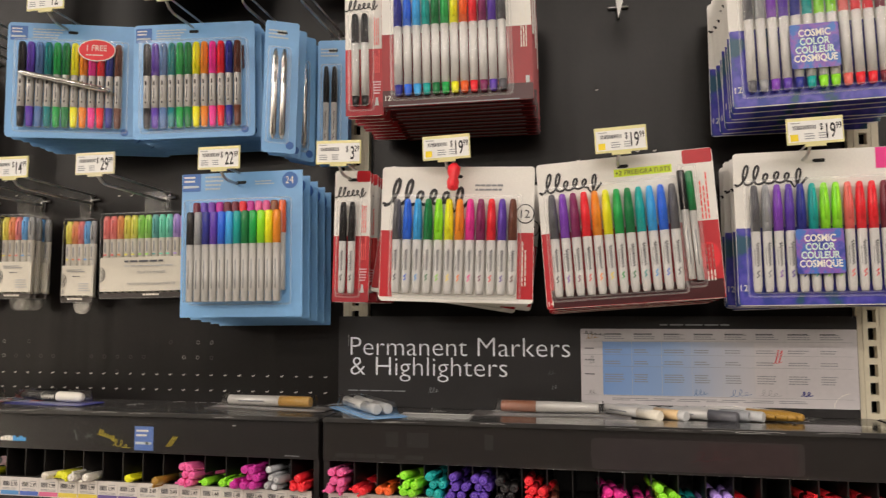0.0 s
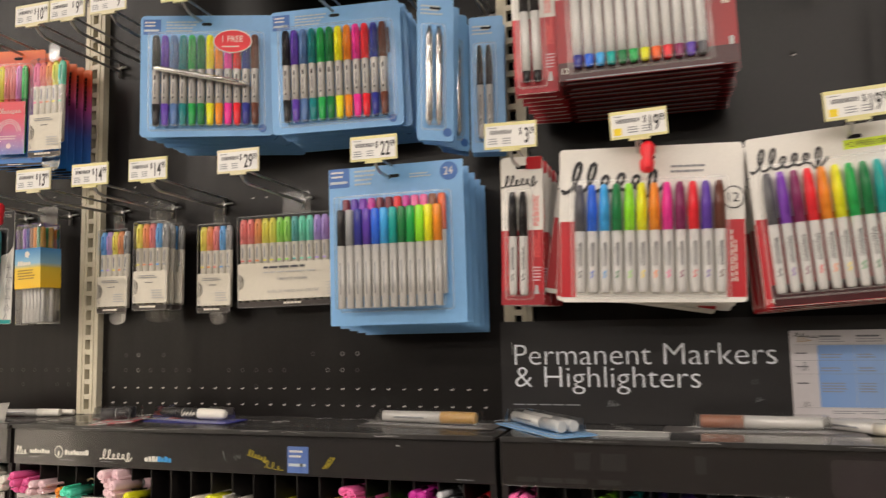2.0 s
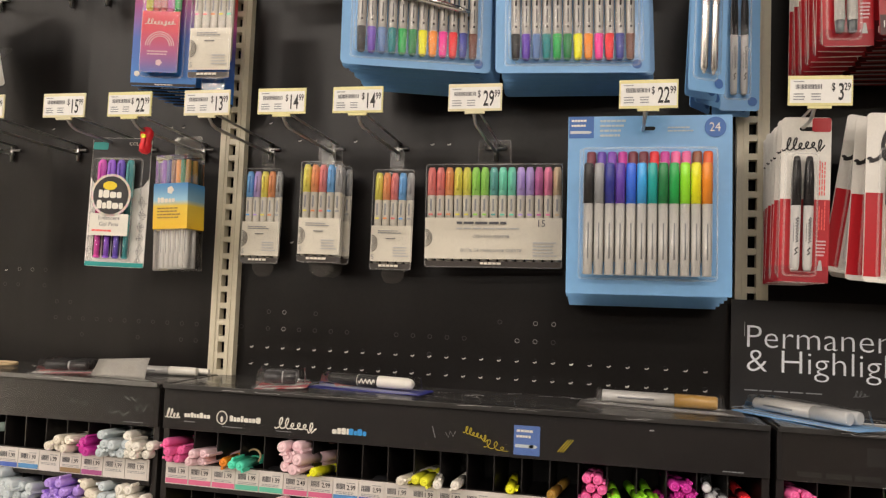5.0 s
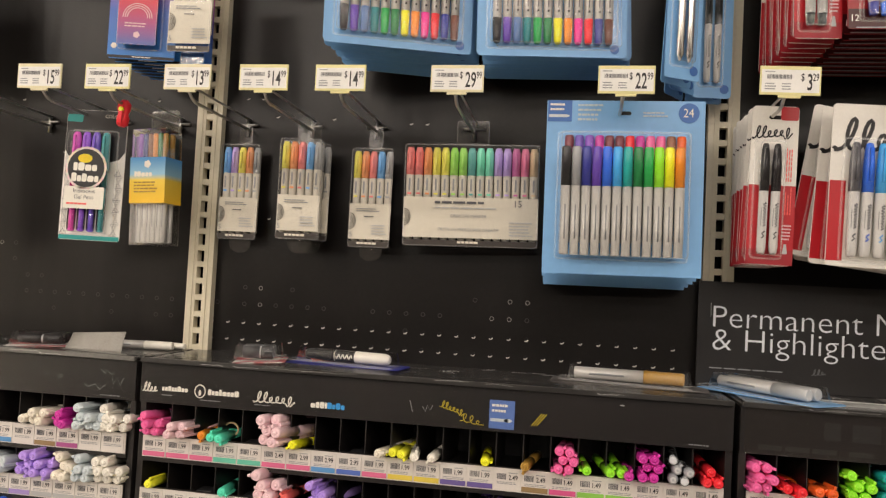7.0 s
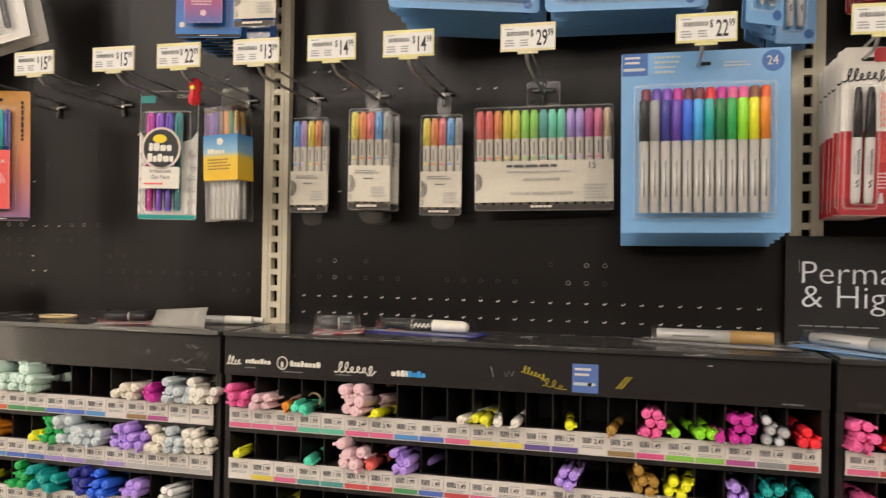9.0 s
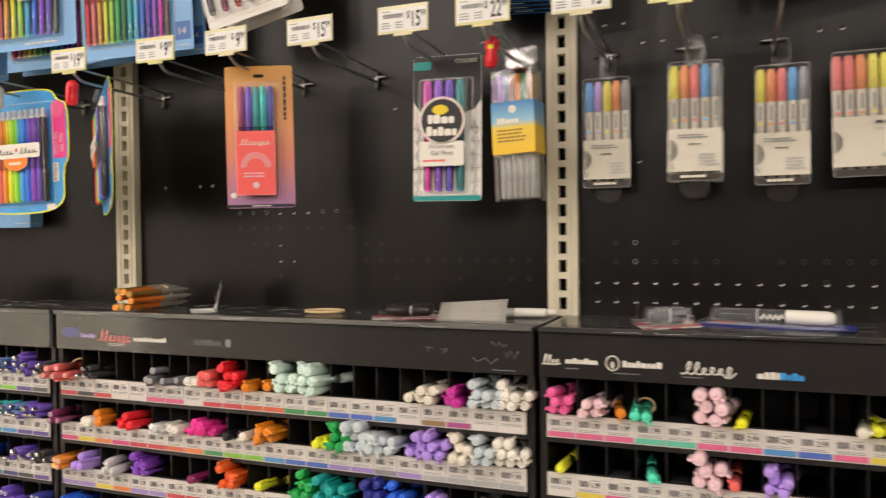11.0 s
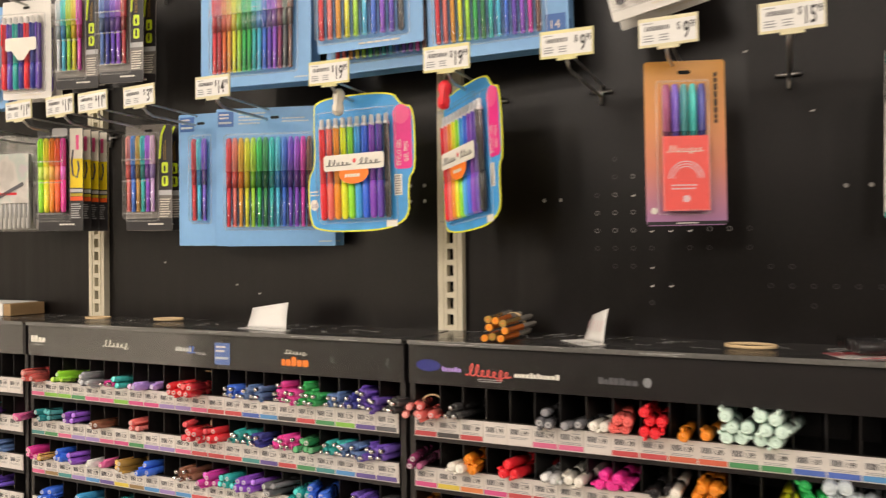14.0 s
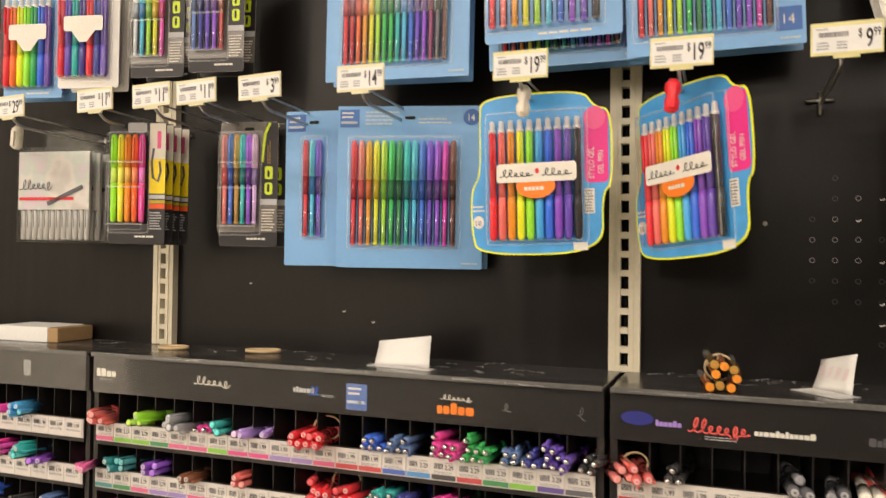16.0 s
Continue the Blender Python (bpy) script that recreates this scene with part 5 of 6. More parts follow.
cube_pack(pose(-1.19, 1.1, PRONG_Z - 0.001, 0, -2, -4))


def clip_mesh(c):
    bm = lathe(bmesh.new(), [(-0.032, 0.004), (-0.029, 0.0075), (-0.020, 0.0085), (-0.014, 0.0062), (-0.008, 0.0088), (0.0, 0.0085), (0.005, 0.004)], 14)
    box(bm, -0.003, 0.003, -0.0105, 0.010, -0.028, -0.004, 0, 0.001)
    return mesh_of("anti_theft_clip", bm, col(c, 0.2), True)


CLIPS = {"red": clip_mesh("red"), "white": clip_mesh("cream")}
for x, y, z, c, dot in ((-1.199, 1.030, 1.647, "red", True), (-0.190, 0.992, 1.647, "red", False), (-1.834, 0.998, 1.642, "red", False),
                        (-2.004, 1.012, 1.650, "white", False), (-2.835, 1.03, 1.648, "white", False), (-1.392, 1.135, 1.918, "red", False)):
    ob = tagged(put_mesh("anti_theft_clip", CLIPS[c], None, pose(x, y, z, 0, 4, 8)), f"{'red' if c == 'red' else 'white'} plastic security clip on a peg hook", "security clip", "security clips")
    if dot:
        put_mesh("button", mesh_of("button", lathe(bmesh.new(), [(0, 0.004), (0.002, 0.003)], 10, 0, pose(0.0, -0.009, -0.009, 90)), col("yellow")), ob)


def joy_outline(w, h, up):
    """Card with rounded shoulders and stepped flanks."""
    x0, x1, zt, zb = -w / 2, w / 2, up, up - h
    p = [(x1 - 0.012, zb), (x1 - 0.012, zb + 0.072), (x1, zb + 0.084), (x1, zt - 0.026), (x1 - 0.02, zt - 0.022), (x1 - 0.034, zt),
         (x0 + 0.014, zt), (x0 + 0.012, zt - 0.03), (x0 + 0.012, zb + 0.1), (x0, zb + 0.082), (x0, zb + 0.03), (x0 + 0.008, zb)]
    for _ in range(3):
        q = []
        for (ax, az), (bx, bz) in zip(p, p[1:] + p[:1]):
            q += [(ax * 0.78 + bx * 0.22, az * 0.78 + bz * 0.22), (ax * 0.22 + bx * 0.78, az * 0.22 + bz * 0.78)]
        p = q
    return p


def joy_card(at):
    pts = joy_outline(0.176, 0.2, 0.016)
    t = card_base("gel_pen_pack", at, 0.176, 0.2, col("neon", 0.4), "blue and yellow edged blister card of ten rainbow gel pens", "gel pen pack", "rainbow gel pen cards", pts=pts)
    cx, cz = 0.0, -0.084
    p = Print()
    f = p.bm.faces.new([p.bm.verts.new((cx + (x - cx) * 0.974, P1, cz + (z - cz) * 0.978)) for x, z in pts])
    f.material_index = p.c(M_JOYBLUE)
    p.rect(0.055, -0.098, 0.083, -0.012, "hotpink", P2, 0.006)
    p.disc(0.067, -0.02, 0.013, 0.014, "pink", P3)
    p.words("STYLO GEL", 0.066, -0.093, 0.0095, "white", "l", P3 - 0.0003, 0.8, 90)
    p.words("GEL PEN", 0.077, -0.088, 0.0095, "white", "l", P3 - 0.0003, 0.8, 90)
    p.rect(0.054, -0.135, 0.066, -0.105, "white", P2)
    p.rect(0.040, -0.179, 0.057, -0.1695, "white", P2)
    p.bars(0.055, -0.134, 0.01, 0.028, 8, "dgray", P3)
    p.disc(-0.078, -0.142, 0.007, 0.008, "white", P2)
    p.words("10", -0.078, -0.146, 0.009, "navy", "c")
    p.bars(-0.085, -0.13, 0.015, 0.01, 2, "white", P2)
    p.done(t)
    p = Print()
    p.disc(-0.002, -0.101, 0.024, 0.015, "orange", -0.0185)
    p.bars(-0.016, -0.109, 0.028, 0.01, 1, "cream", -0.0188)
    p.rect(-0.05, -0.096, 0.047, -0.073, "white", -0.0188, 0.004)
    p.scrawl(-0.045, -0.089, 0.04, 0.009, "black", 0.0012, 0.0, 5, -0.0191)
    p.scrawl(0.006, -0.089, 0.036, 0.009, "black", 0.0012, 0.0, 4, -0.0191)
    p.disc(0.0, -0.083, 0.0028, 0.0035, "red", -0.0191, 6)
    p.done(t, "brand_label")
    row_of_pens(t, "click", CLICK, -0.063, 0.053, -0.166, 0.148, 0.0046, -0.0085)
    b = blister(t, -0.066, -0.169, 0.057, -0.008, 0.018)
    return t


M_JOYBLUE = mat("blue_printed_card", s2l("48a4e6"), 0.35, vary=0.22, scale=300)
joy_card(pose(-1.996, 1.052, PRONG_Z - 0.006, 0, -1.5, 3))
joy_card(pose(-1.824, 1.050, PRONG_Z - 0.008, 0, -5, -40))


def al_gel(at, n, gap, seed, w=0.207, h=0.228, pens=GEL14, span=(-0.083, 0.068), zb=-0.181, L=0.147, count="14", corner=True):
    t = card_base("gel_pen_pack", at, w, h, M_BLUECARD, "pale blue blister card of coloured gel pens", "gel pen pack", "blue gel pen cards", up=0.016, r=0.002)
    p = Print()
    logo_block(p, -w / 2 + 0.003, -0.014, 0.028)
    if w > 0.1:
        p.bars(-w / 2 + 0.04, -0.012, 0.05, 0.022, 4, "paleblue")
        p.bars(0.012, -0.01, 0.05, 0.01, 2, "paleblue")
        p.disc(w / 2 - 0.017, 0.0, 0.0115, 0.0115, M_BLUED)
        p.words(count, w / 2 - 0.017, -0.005, 0.0135, "white", "c", stretch=0.85)
        p.bars(w / 2 - 0.028, 0.021 - h, 0.024, 0.005, 1, "paleblue")
        if corner:
            p.rect(w / 2 - 0.032, 0.032 - h, w / 2 - 0.004, 0.06 - h, M_BLUED)
            p.words(count, w / 2 - 0.018, 0.040 - h, 0.016, "white", "c")
    p.done(t)
    row_of_pens(t, "gel", pens, span[0], span[1], zb, L, 0.0044, -0.0075)
    blister(t, span[0] - 0.003, zb - 0.003, span[1] + 0.003, zb + L + 0.006, 0.0155)
    stack(t, n, gap, seed, 0.7, 0.003, 0.0)


al_gel(pose(-2.196, 1.120, PRONG_Z + 0.003, 0, 0.3, 14), 2, 0.025, 41, corner=False)
al_gel(pose(-2.345, 1.112, PRONG_Z + 0.003, 0, 0, 8), 2, 0.03, 42, 0.088, 0.226, "red sky violet".split(), (-0.014, 0.016), -0.168, 0.14)
al_gel(pose(-2.197, 1.072, UP_Z - 0.008, 0, 0.5, 4), 2, 0.03, 43, 0.205, 0.222, "red dred dorange orange yellow lime green green teal sky blue violet purple plum dgray brown".split(), (-0.075, 0.075), -0.185, 0.15, "18", False)
al_gel(pose(-1.800, 1.085, UP_Z - 0.008, 0, -2, 6), 2, 0.03, 44, 0.2, 0.215, GEL14, (-0.088, 0.066), -0.178, 0.15)


def frosted(at, pens, w, h, label, seed, n, gap, kind, card):
    """A card with a clear tray of pens and a white name label."""
    t = card_base("gel_pen_pack", at, w, h, card, label, "gel pen pack", "small gel pen cards", r=0.004)
    p = Print()
    span = w * 0.86
    p.rect(-w * 0.32, -h * 0.46, w * 0.32, -h * 0.33, "white", -0.0165, 0.004)
    f = p.bm.faces.new([p.bm.verts.new((x * w, -0.0163, z * h)) for x, z in ((-0.2, -0.455), (0.2, -0.455), (0.06, -0.555), (-0.06, -0.555))])
    f.material_index = p.c("white")
    p.bars(-w * 0.1, 0.018 - h, w * 0.45, 0.006, 1, "cream")
    p.done(t)
    row_of_pens(t, kind, pens, -w / 2 + 0.004, -w / 2 + span, 0.03 - h, h - 0.05, min(0.0052, span / len(pens) / 2.2), -0.008)
    blister(t, -w / 2 + 0.002, 0.027 - h, -w / 2 + span + 0.002, -0.014, 0.0155)
    stack(t, n, gap, seed, 1.0, 0.003, 0.0, -3)


M_GREYPOUCH = mat("grey_clear_pouch", (0.2, 0.185, 0.17), 0.2, vary=0.3, scale=60, coat=0.3)


def flank_card(at, pens, label, seed, n, gap, neon):
    """A narrow card: pens in a ribbed clear tray, and beside them a flank of bright print that the packs behind show too."""
    w, h, up = 0.088, 0.184, 0.010
    t = card_base("gel_pen_pack", at, w, h, M_BLACKCARD if neon else M_GREYPOUCH, label, "gel pen pack", "small gel pen cards", up=up, r=0.004)
    x0, x1 = 0.0185, 0.0435
    p = Print()
    p.rect(-0.0435, up - h + 0.0005, 0.0435, up - h + 0.021, "black", P1)
    p.bars(-0.002, up - h + 0.008, 0.034, 0.006, 1, "white", P3)
    if neon:
        p.rect(-0.016, -0.006, 0.014, 0.009, "lgray", P1, 0.004)
        p.rect(x0, -0.046, x1, 0.008, "cream", P1)
        p.rect(x0 + 0.012, -0.03, x0 + 0.018, -0.004, "pink", P2)
        p.rect(x0, -0.098, x1, -0.046, "yellow", P1)
        ribbon(p.bm, [(x0 + 0.007, -0.03), (x0 + 0.004, -0.05), (x0 + 0.006, -0.074), (x0 + 0.014, -0.08), (x0 + 0.018, -0.064), (x0 + 0.016, -0.05)], 0.0035, P3, p.c("dgray"))
        p.rect(x0, -0.106, x1, -0.100, "lgray", P2)
        p.rect(x0, -0.113, x1, -0.108, "olive", P2)
        p.rect(x0, -0.121, x1, -0.1135, "dorange", P2)
        p.bars(x0 + 0.002, -0.153, 0.02, 0.028, 7, "lgray", P2)
    else:
        f = p.bm.faces.new([p.bm.verts.new((x, P1, z)) for x, z in ((x0, -0.104), (x1, -0.104), (x1, 0.009), (x0 + 0.009, 0.009), (x0, -0.03))])
        f.material_index = p.c("black")
        ribbon(p.bm, [(x0 + 0.013, 0.008), (x0 + 0.006, -0.008), (x0 + 0.0035, -0.03), (x0 + 0.002, -0.05)], 0.004, P2, p.c("neon"))
        p.rect(x0 + 0.006, -0.098, x0 + 0.018, -0.08, "neon", P2, 0.004)
        p.rect(x0 + 0.010, -0.094, x0 + 0.0135, -0.082, "black", P3, 0.0015)
        p.rect(x0 + 0.006, -0.075, x0 + 0.018, -0.056, "neon", P2, 0.003)
        p.rect(x0 + 0.010, -0.072, x0 + 0.0135, -0.062, "black", P3, 0.0015)
        p.vbars(x0 + 0.009, -0.052, 0.006, 0.034, 2, "gold", P3)
        p.rect(x0, -0.113, x1, -0.1045, "lgray", P2)
        p.bars(x0 + 0.002, -0.152, 0.02, 0.034, 8, "cream", P2)
    p.done(t)
    row_of_pens(t, "bright" if neon else "gel", pens, -0.038, 0.0165, -0.142, 0.132, 0.0047, -0.0085)
    blister(t, -0.0425, -0.156, 0.018, -0.006, 0.0165)
    for z in (-0.0535, -0.0905, -0.146):
        bm = box(bmesh.new(), -0.041, 0.0165, -0.0185, -0.0172, z, z + 0.0022, 0, 0.0004)
        rib = part("tray_rib", bm, M_RIM, t, "clear plastic rib")
        rib.visible_shadow = False
    stack(t, n, gap, seed, 1.0, 0.002, 0.0, -1)


flank_card(pose(-2.612, 1.050, PRONG_Z - 0.004, 0, 0, 16), "lime neon orange dorange hotpink".split(), "black and yellow card with neon gel pens in a clear tray", 51, 4, 0.0185, True)
flank_card(pose(-2.440, 1.088, PRONG_Z - 0.006, 0, 0, 14), "coral blue gold teal purple lav".split(), "grey and black card with metallic gel pens in a clear tray", 52, 3, 0.020, False)
flank_card(pose(-2.500, 1.085, UP_Z - 0.004, 0, 0, 12), "slate navy violet purple dred".split(), "grey and black card with dark gel pens in a clear tray", 53, 2, 0.03, False)
flank_card(pose(-2.610, 1.085, UP_Z - 0.004, 0, 0, 12), "paleblue sky lime yellow hotpink".split(), "grey and black card with pastel gel pens in a clear tray", 54, 2, 0.03, False)
frosted(pose(-2.762, 1.098, UP_Z - 0.004, 0, 0, 12), "red violet teal navy red navy violet".split(), 0.108, 0.19, "white card with coloured gel pens", 55, 2, 0.03, "click", M_WHITECARD)
frosted(pose(-2.880, 1.095, UP_Z - 0.004, 0, 0, 12), "red dorange yellow lime green blue violet".split(), 0.108, 0.2, "blue card with rainbow gel pens", 56, 2, 0.03, "click", M_BLUECARD)
frosted(pose(-1.985, 1.060, UP_Z - 0.004, 0, -1, 4), CLICK, 0.17, 0.192, "blue card with rainbow gel pens in a wide clear tray", 57, 1, 0.03, "gel", M_BLUECARD)
al_gel(pose(-1.975, 1.092, UP_Z - 0.008, 0, -1.5, 5), 2, 0.03, 45, 0.2, 0.216)
frosted(pose(-1.605, 1.05, UP_Z - 0.02, 0, -14, 8), "dgray plum dred gray dgray".split(), 0.125, 0.18, "clear tray of metallic pens hanging askew", 58, 2, 0.04, "gel", M_WHITECARD)


def fine_pen_box(at, n, gap):
    t = thing("pen_box", at, "clear plastic box of fine pens with white paper front", "pen box", "fine pen boxes")
    w, h, top = 0.138, 0.155, -0.022
    bm = box(bmesh.new(), -w / 2, w / 2, -0.014, 0.0, top - h, top, 0, 0.002)
    plate(bm, rounded(0.05, 0.03, 0.004, 3, -0.025, top), -0.001, 0.0)
    ob = part("clear_box", bm, M_CLEAR, t, "clear plastic box with hang flap")
    ob.visible_shadow = False
    p = Print()
    # soft tinted clouds paint the rainbow sheen over the card
    p.rect(-w / 2 + 0.003, top - h * 0.66, w / 2 - 0.003, top - h * 0.05, cloudy("sheen_card", ("c6c1bb", "d8d2cc", "c2ccc4", "d0c4ca"), 14), -0.0132)
    p.scrawl(-w / 2 + 0.008, top - h * 0.45, 0.06, 0.016, "dgray", 0.0014, 0.05, 6, -0.0146)
    p.rect(-w / 2 + 0.006, top - h * 0.56, w / 2 - 0.03, top - h * 0.53, "red", -0.0146)
    ribbon(p.bm, [(-0.01, top - h * 0.6), (0.055, top - h * 0.42)], 0.007, -0.0146, p.c("dgray"))
    p.done(t)
    row_of_pens(t, "flat", ["lgray"] * 12, -w / 2 + 0.004, w / 2 - 0.004, top - h + 0.004, 0.142, 0.005, -0.007)
    stack(t, n, gap, 61, 0.8, 0.004)


fine_pen_box(pose(-2.805, 1.085, PRONG_Z + 0.002, 0, 0, 8), 4, 0.022)

# a third row, of which only the lower ends come into view
THIRD_Z = 2.172
for x in (-0.68, -0.40, -0.83, -1.03):
    hook(x, THIRD_Z - 0.01)
dual_card(pose(-0.68, 1.04, THIRD_Z - 0.012, 0, 0.5, 10), 5, 0.02, 71, False)
dual_card(pose(-0.40, 1.05, THIRD_Z - 0.012, 0, -0.5, 4), 5, 0.02, 72, False)
mild_case(pose(-1.03, 1.03, THIRD_Z - 0.008, 0, 0, 5), 3, 0.02, 3, 0.09, 0.165)
frosted(pose(-0.83, 1.035, THIRD_Z - 0.012, 0, 0, 8), "dgray plum dred gray dgray".split(), 0.1, 0.19, "white card of grey pens", 73, 3, 0.02, "gel", M_WHITECARD)

# ---- signs on the pegboard ----


def fit_words(p, s, x, z, size, width, c, y):
    _, _, lo, hi = glyphs(s, 0.012)
    p.words(s, x, z, size, c, "l", y, width / ((hi - lo) * size), 0.0, 0.012)


M_LETTER = mat("cool_white_ink", (0.84, 0.87, 0.92), 0.45, vary=0.05)


def aisle_sign():
    t = thing("section_sign", pose(0, 1.1665, 0), "black section sign with thin white lettering", "sign")
    part("board", box(bmesh.new(), -0.412, 0.352, -0.0012, 0.0012, 1.3035, 1.4455), mat("sign_black", (0.012, 0.011, 0.011), 0.36, vary=0.2, grain=0.05), t)
    p = Print()
    fit_words(p, "Permanent Markers", -0.392, 1.384, 0.0425, 0.346, M_LETTER, -0.0016)
    p.done(t, "lettering")
    p = Print()
    fit_words(p, "& Highlighters", -0.392, 1.353, 0.0425, 0.251, M_LETTER, -0.0016)
    p.rect(-0.3955, 1.398, -0.395, 1.416, "lgray", -0.0016)
    p.bars(-0.395, 1.327, 0.11, 0.0035, 1, "gray", -0.0016)
    p.bars(0.085, 1.4305, 0.12, 0.005, 1, "gray", -0.0016)
    p.scrawl(-0.265, 1.327, 0.018, 0.008, "gray", 0.0005, 0.1, 3, -0.0016)
    p.scrawl(-0.075, 1.335, 0.01, 0.005, "gray", 0.0004, 0.3, 2, -0.0016)
    p.scrawl(-0.08, 1.357, 0.012, 0.006, "dgray", 0.0004, 0.2, 2, -0.0016)
    p.done(t, "lettering")


aisle_sign()
M_CHART = mat("chart_paper", s2l("c6c2c4"), 0.35, vary=0.06, scale=20)
M_CHARTB = gradient("chart_blue", [(0.0, "7a9fd6"), (1.0, "c2c0c4"), (0.45, "8fabd4"), (0.75, "b2b8c6")], 0.0, 0.215, axis="X")


def chart():
    t = thing("marker_chart", pose(0, 1.1645, 0), "pale laminated comparison chart with a blue block and scribbles", "chart")
    part("sheet", plate(bmesh.new(), rounded(0.381, 0.111, 0.002, 3, -0.030, 1.316), -0.0008, 0.0002), M_CHART, t)
    p = Print()
    p.rect(0.002, 1.330, 0.215, 1.408, M_CHARTB, -0.0010)
    for k in range(8):
        x = 0.005 + 0.0425 * k
        p.bars(x, 1.411, 0.03, 0.009, 3, "gray", -0.0012)
        for z, n in ((1.391, 2), (1.374, 2), (1.348, 4)):
            p.bars(x, z, random.Random(k).uniform(0.018, 0.03), 0.0034 * n, n, "gray", -0.0012)
        p.bars(x, 1.4175, 0.026, 0.004, 1, "dgray", -0.0013)
        p.rect(x - 0.0035, 1.331, x - 0.0031, 1.423, "lgray", -0.0011)
    for z in (1.4085, 1.3885, 1.3715, 1.329):
        p.rect(-0.026, z, 0.345, z + 0.0004, "gray", -0.0011)
    p.bars(0.015, 1.3215, 0.3, 0.005, 2, "gray", -0.0012)
    # white arc paints the highlight of a curled corner on the flat sheet
    ribbon(p.bm, [(0.345 - 0.03 * math.cos(u) * 0.9, 1.318 + 0.034 * math.sin(u) * 0.6) for u in [0.1 * j for j in range(15)]], 0.0007, -0.0012, p.c("white"))
    for k, z in enumerate((1.396, 1.379, 1.358)):
        p.bars(-0.024, z, 0.014, 0.004, 1, "dgray", -0.0012)
    p.scrawl(-0.025, 1.42, 0.03, 0.004, "black", 0.0009, -0.1, 4, -0.0013)
    p.scrawl(-0.022, 1.412, 0.018, 0.006, "gold", 0.0007, 0.1, 3, -0.0013)
    p.scrawl(-0.02, 1.33, 0.012, 0.006, "dgray", 0.0005, 0.1, 2, -0.0013)
    p.scrawl(-0.018, 1.375, 0.008, 0.012, "gray", 0.0005, 0.1, 3, -0.0013)
    p.scrawl(0.24, 1.378, 0.012, 0.02, "red", 0.0008, 0.0, 2, -0.0013)
    p.scrawl(0.13, 1.331, 0.02, 0.008, "slate", 0.0006, 0.1, 3, -0.0013)
    p.scrawl(0.18, 1.33, 0.03, 0.01, "slate", 0.0006, 0.1, 3, -0.0013)
    p.scrawl(0.22, 1.332, 0.03, 0.009, "gray", 0.0006, 0.0, 3, -0.0013)
    p.scrawl(0.275, 1.333, 0.016, 0.006, "navy", 0.0014, 0.0, 2, -0.0013)
    p.done(t, "chart_print")


chart()

# ---- logos and scratches on the headers ----


def header_art(i, draw):
    p = Print()
    draw(p)
    header = [c for c in UNITS[i].children if c.name.startswith("header_panel")][0]
    p.done(header, "header_print")


def zigzag(p, x, z, w, h, c):
    """A quick pen scratch with corners."""
    rz = random.Random(int(-x * 3000))
    pts = [(x + w * k / 4 + rz.uniform(-0.1, 0.1) * w, z + h * (rz.uniform(0.65, 1) if k % 2 == 0 else rz.uniform(0, 0.35))) for k in range(5)]
    ribbon(p.bm, pts, 0.0008, LY, p.c(c))


def blue_tile(p, x, z, w):
    p.rect(x, z, x + w, z + w * 1.12, mat("tile_blue", s2l("5a78b8"), 0.4), LY)
    p.bars(x + w * 0.1, z + w * 0.6, w * 0.7, w * 0.42, 2, "white", LY - 0.0003)
    p.rect(x + w * 0.06, z + w * 0.28, x + w * 0.75, z + w * 0.4, "paleblue", LY - 0.0003)
    p.disc(x + w * 0.75, z + w * 0.34, w * 0.16, w * 0.07, "paleblue", LY - 0.0003)


def art_b(p):
    p.scrawl(-1.139, 1.261, 0.022, 0.012, "white", 0.0016, 0, 4, LY)
    plain_logo(p, -1.111, 1.263, 0.037, 0.007, "white")
    p.bars(-1.111, 1.256, 0.018, 0.003, 1, "gray", LY)
    p.disc(-1.057, 1.266, 0.008, 0.009, "white", LY)
    p.disc(-1.057, 1.266, 0.0065, 0.0075, "black", LY - 0.0002)
    p.disc(-1.057, 1.264, 0.002, 0.004, "white", LY - 0.0004)
    plain_logo(p, -1.046, 1.262, 0.046, 0.008, "white")
    p.bars(-1.056, 1.2535, 0.035, 0.0025, 1, "gray", LY)
    p.scrawl(-0.981, 1.258, 0.055, 0.014, "white", 0.0018, 0.03, 6, LY)
    p.bars(-0.981, 1.2535, 0.022, 0.0025, 1, "gray", LY)
    plain_logo(p, -0.905, 1.257, 0.022, 0.008, "white")
    plain_logo(p, -0.883, 1.257, 0.026, 0.008, "sky")
    ribbon(p.bm, [(-0.776, 1.276), (-0.772, 1.262)], 0.001, LY, p.c("gray"))
    zigzag(p, -0.76, 1.263, 0.014, 0.009, "gray")
    p.scrawl(-0.737, 1.271, 0.03, 0.009, "olive", 0.0012, -0.25, 6, LY)
    p.scrawl(-0.712, 1.256, 0.03, 0.01, "olive", 0.0009, -0.15, 3, LY)
    for k in range(3):
        ribbon(p.bm, [(-0.624 + 0.003 * k, 1.257), (-0.612 + 0.003 * k, 1.272)], 0.0011, LY, p.c("olive"))
    blue_tile(p, -0.676, 1.250, 0.031)
    p.bars(-0.44, 1.249, 0.03, 0.003, 1, "gray", LY)
    p.rect(-0.52, 1.289, -0.515, 1.2905, "lgray", LY)


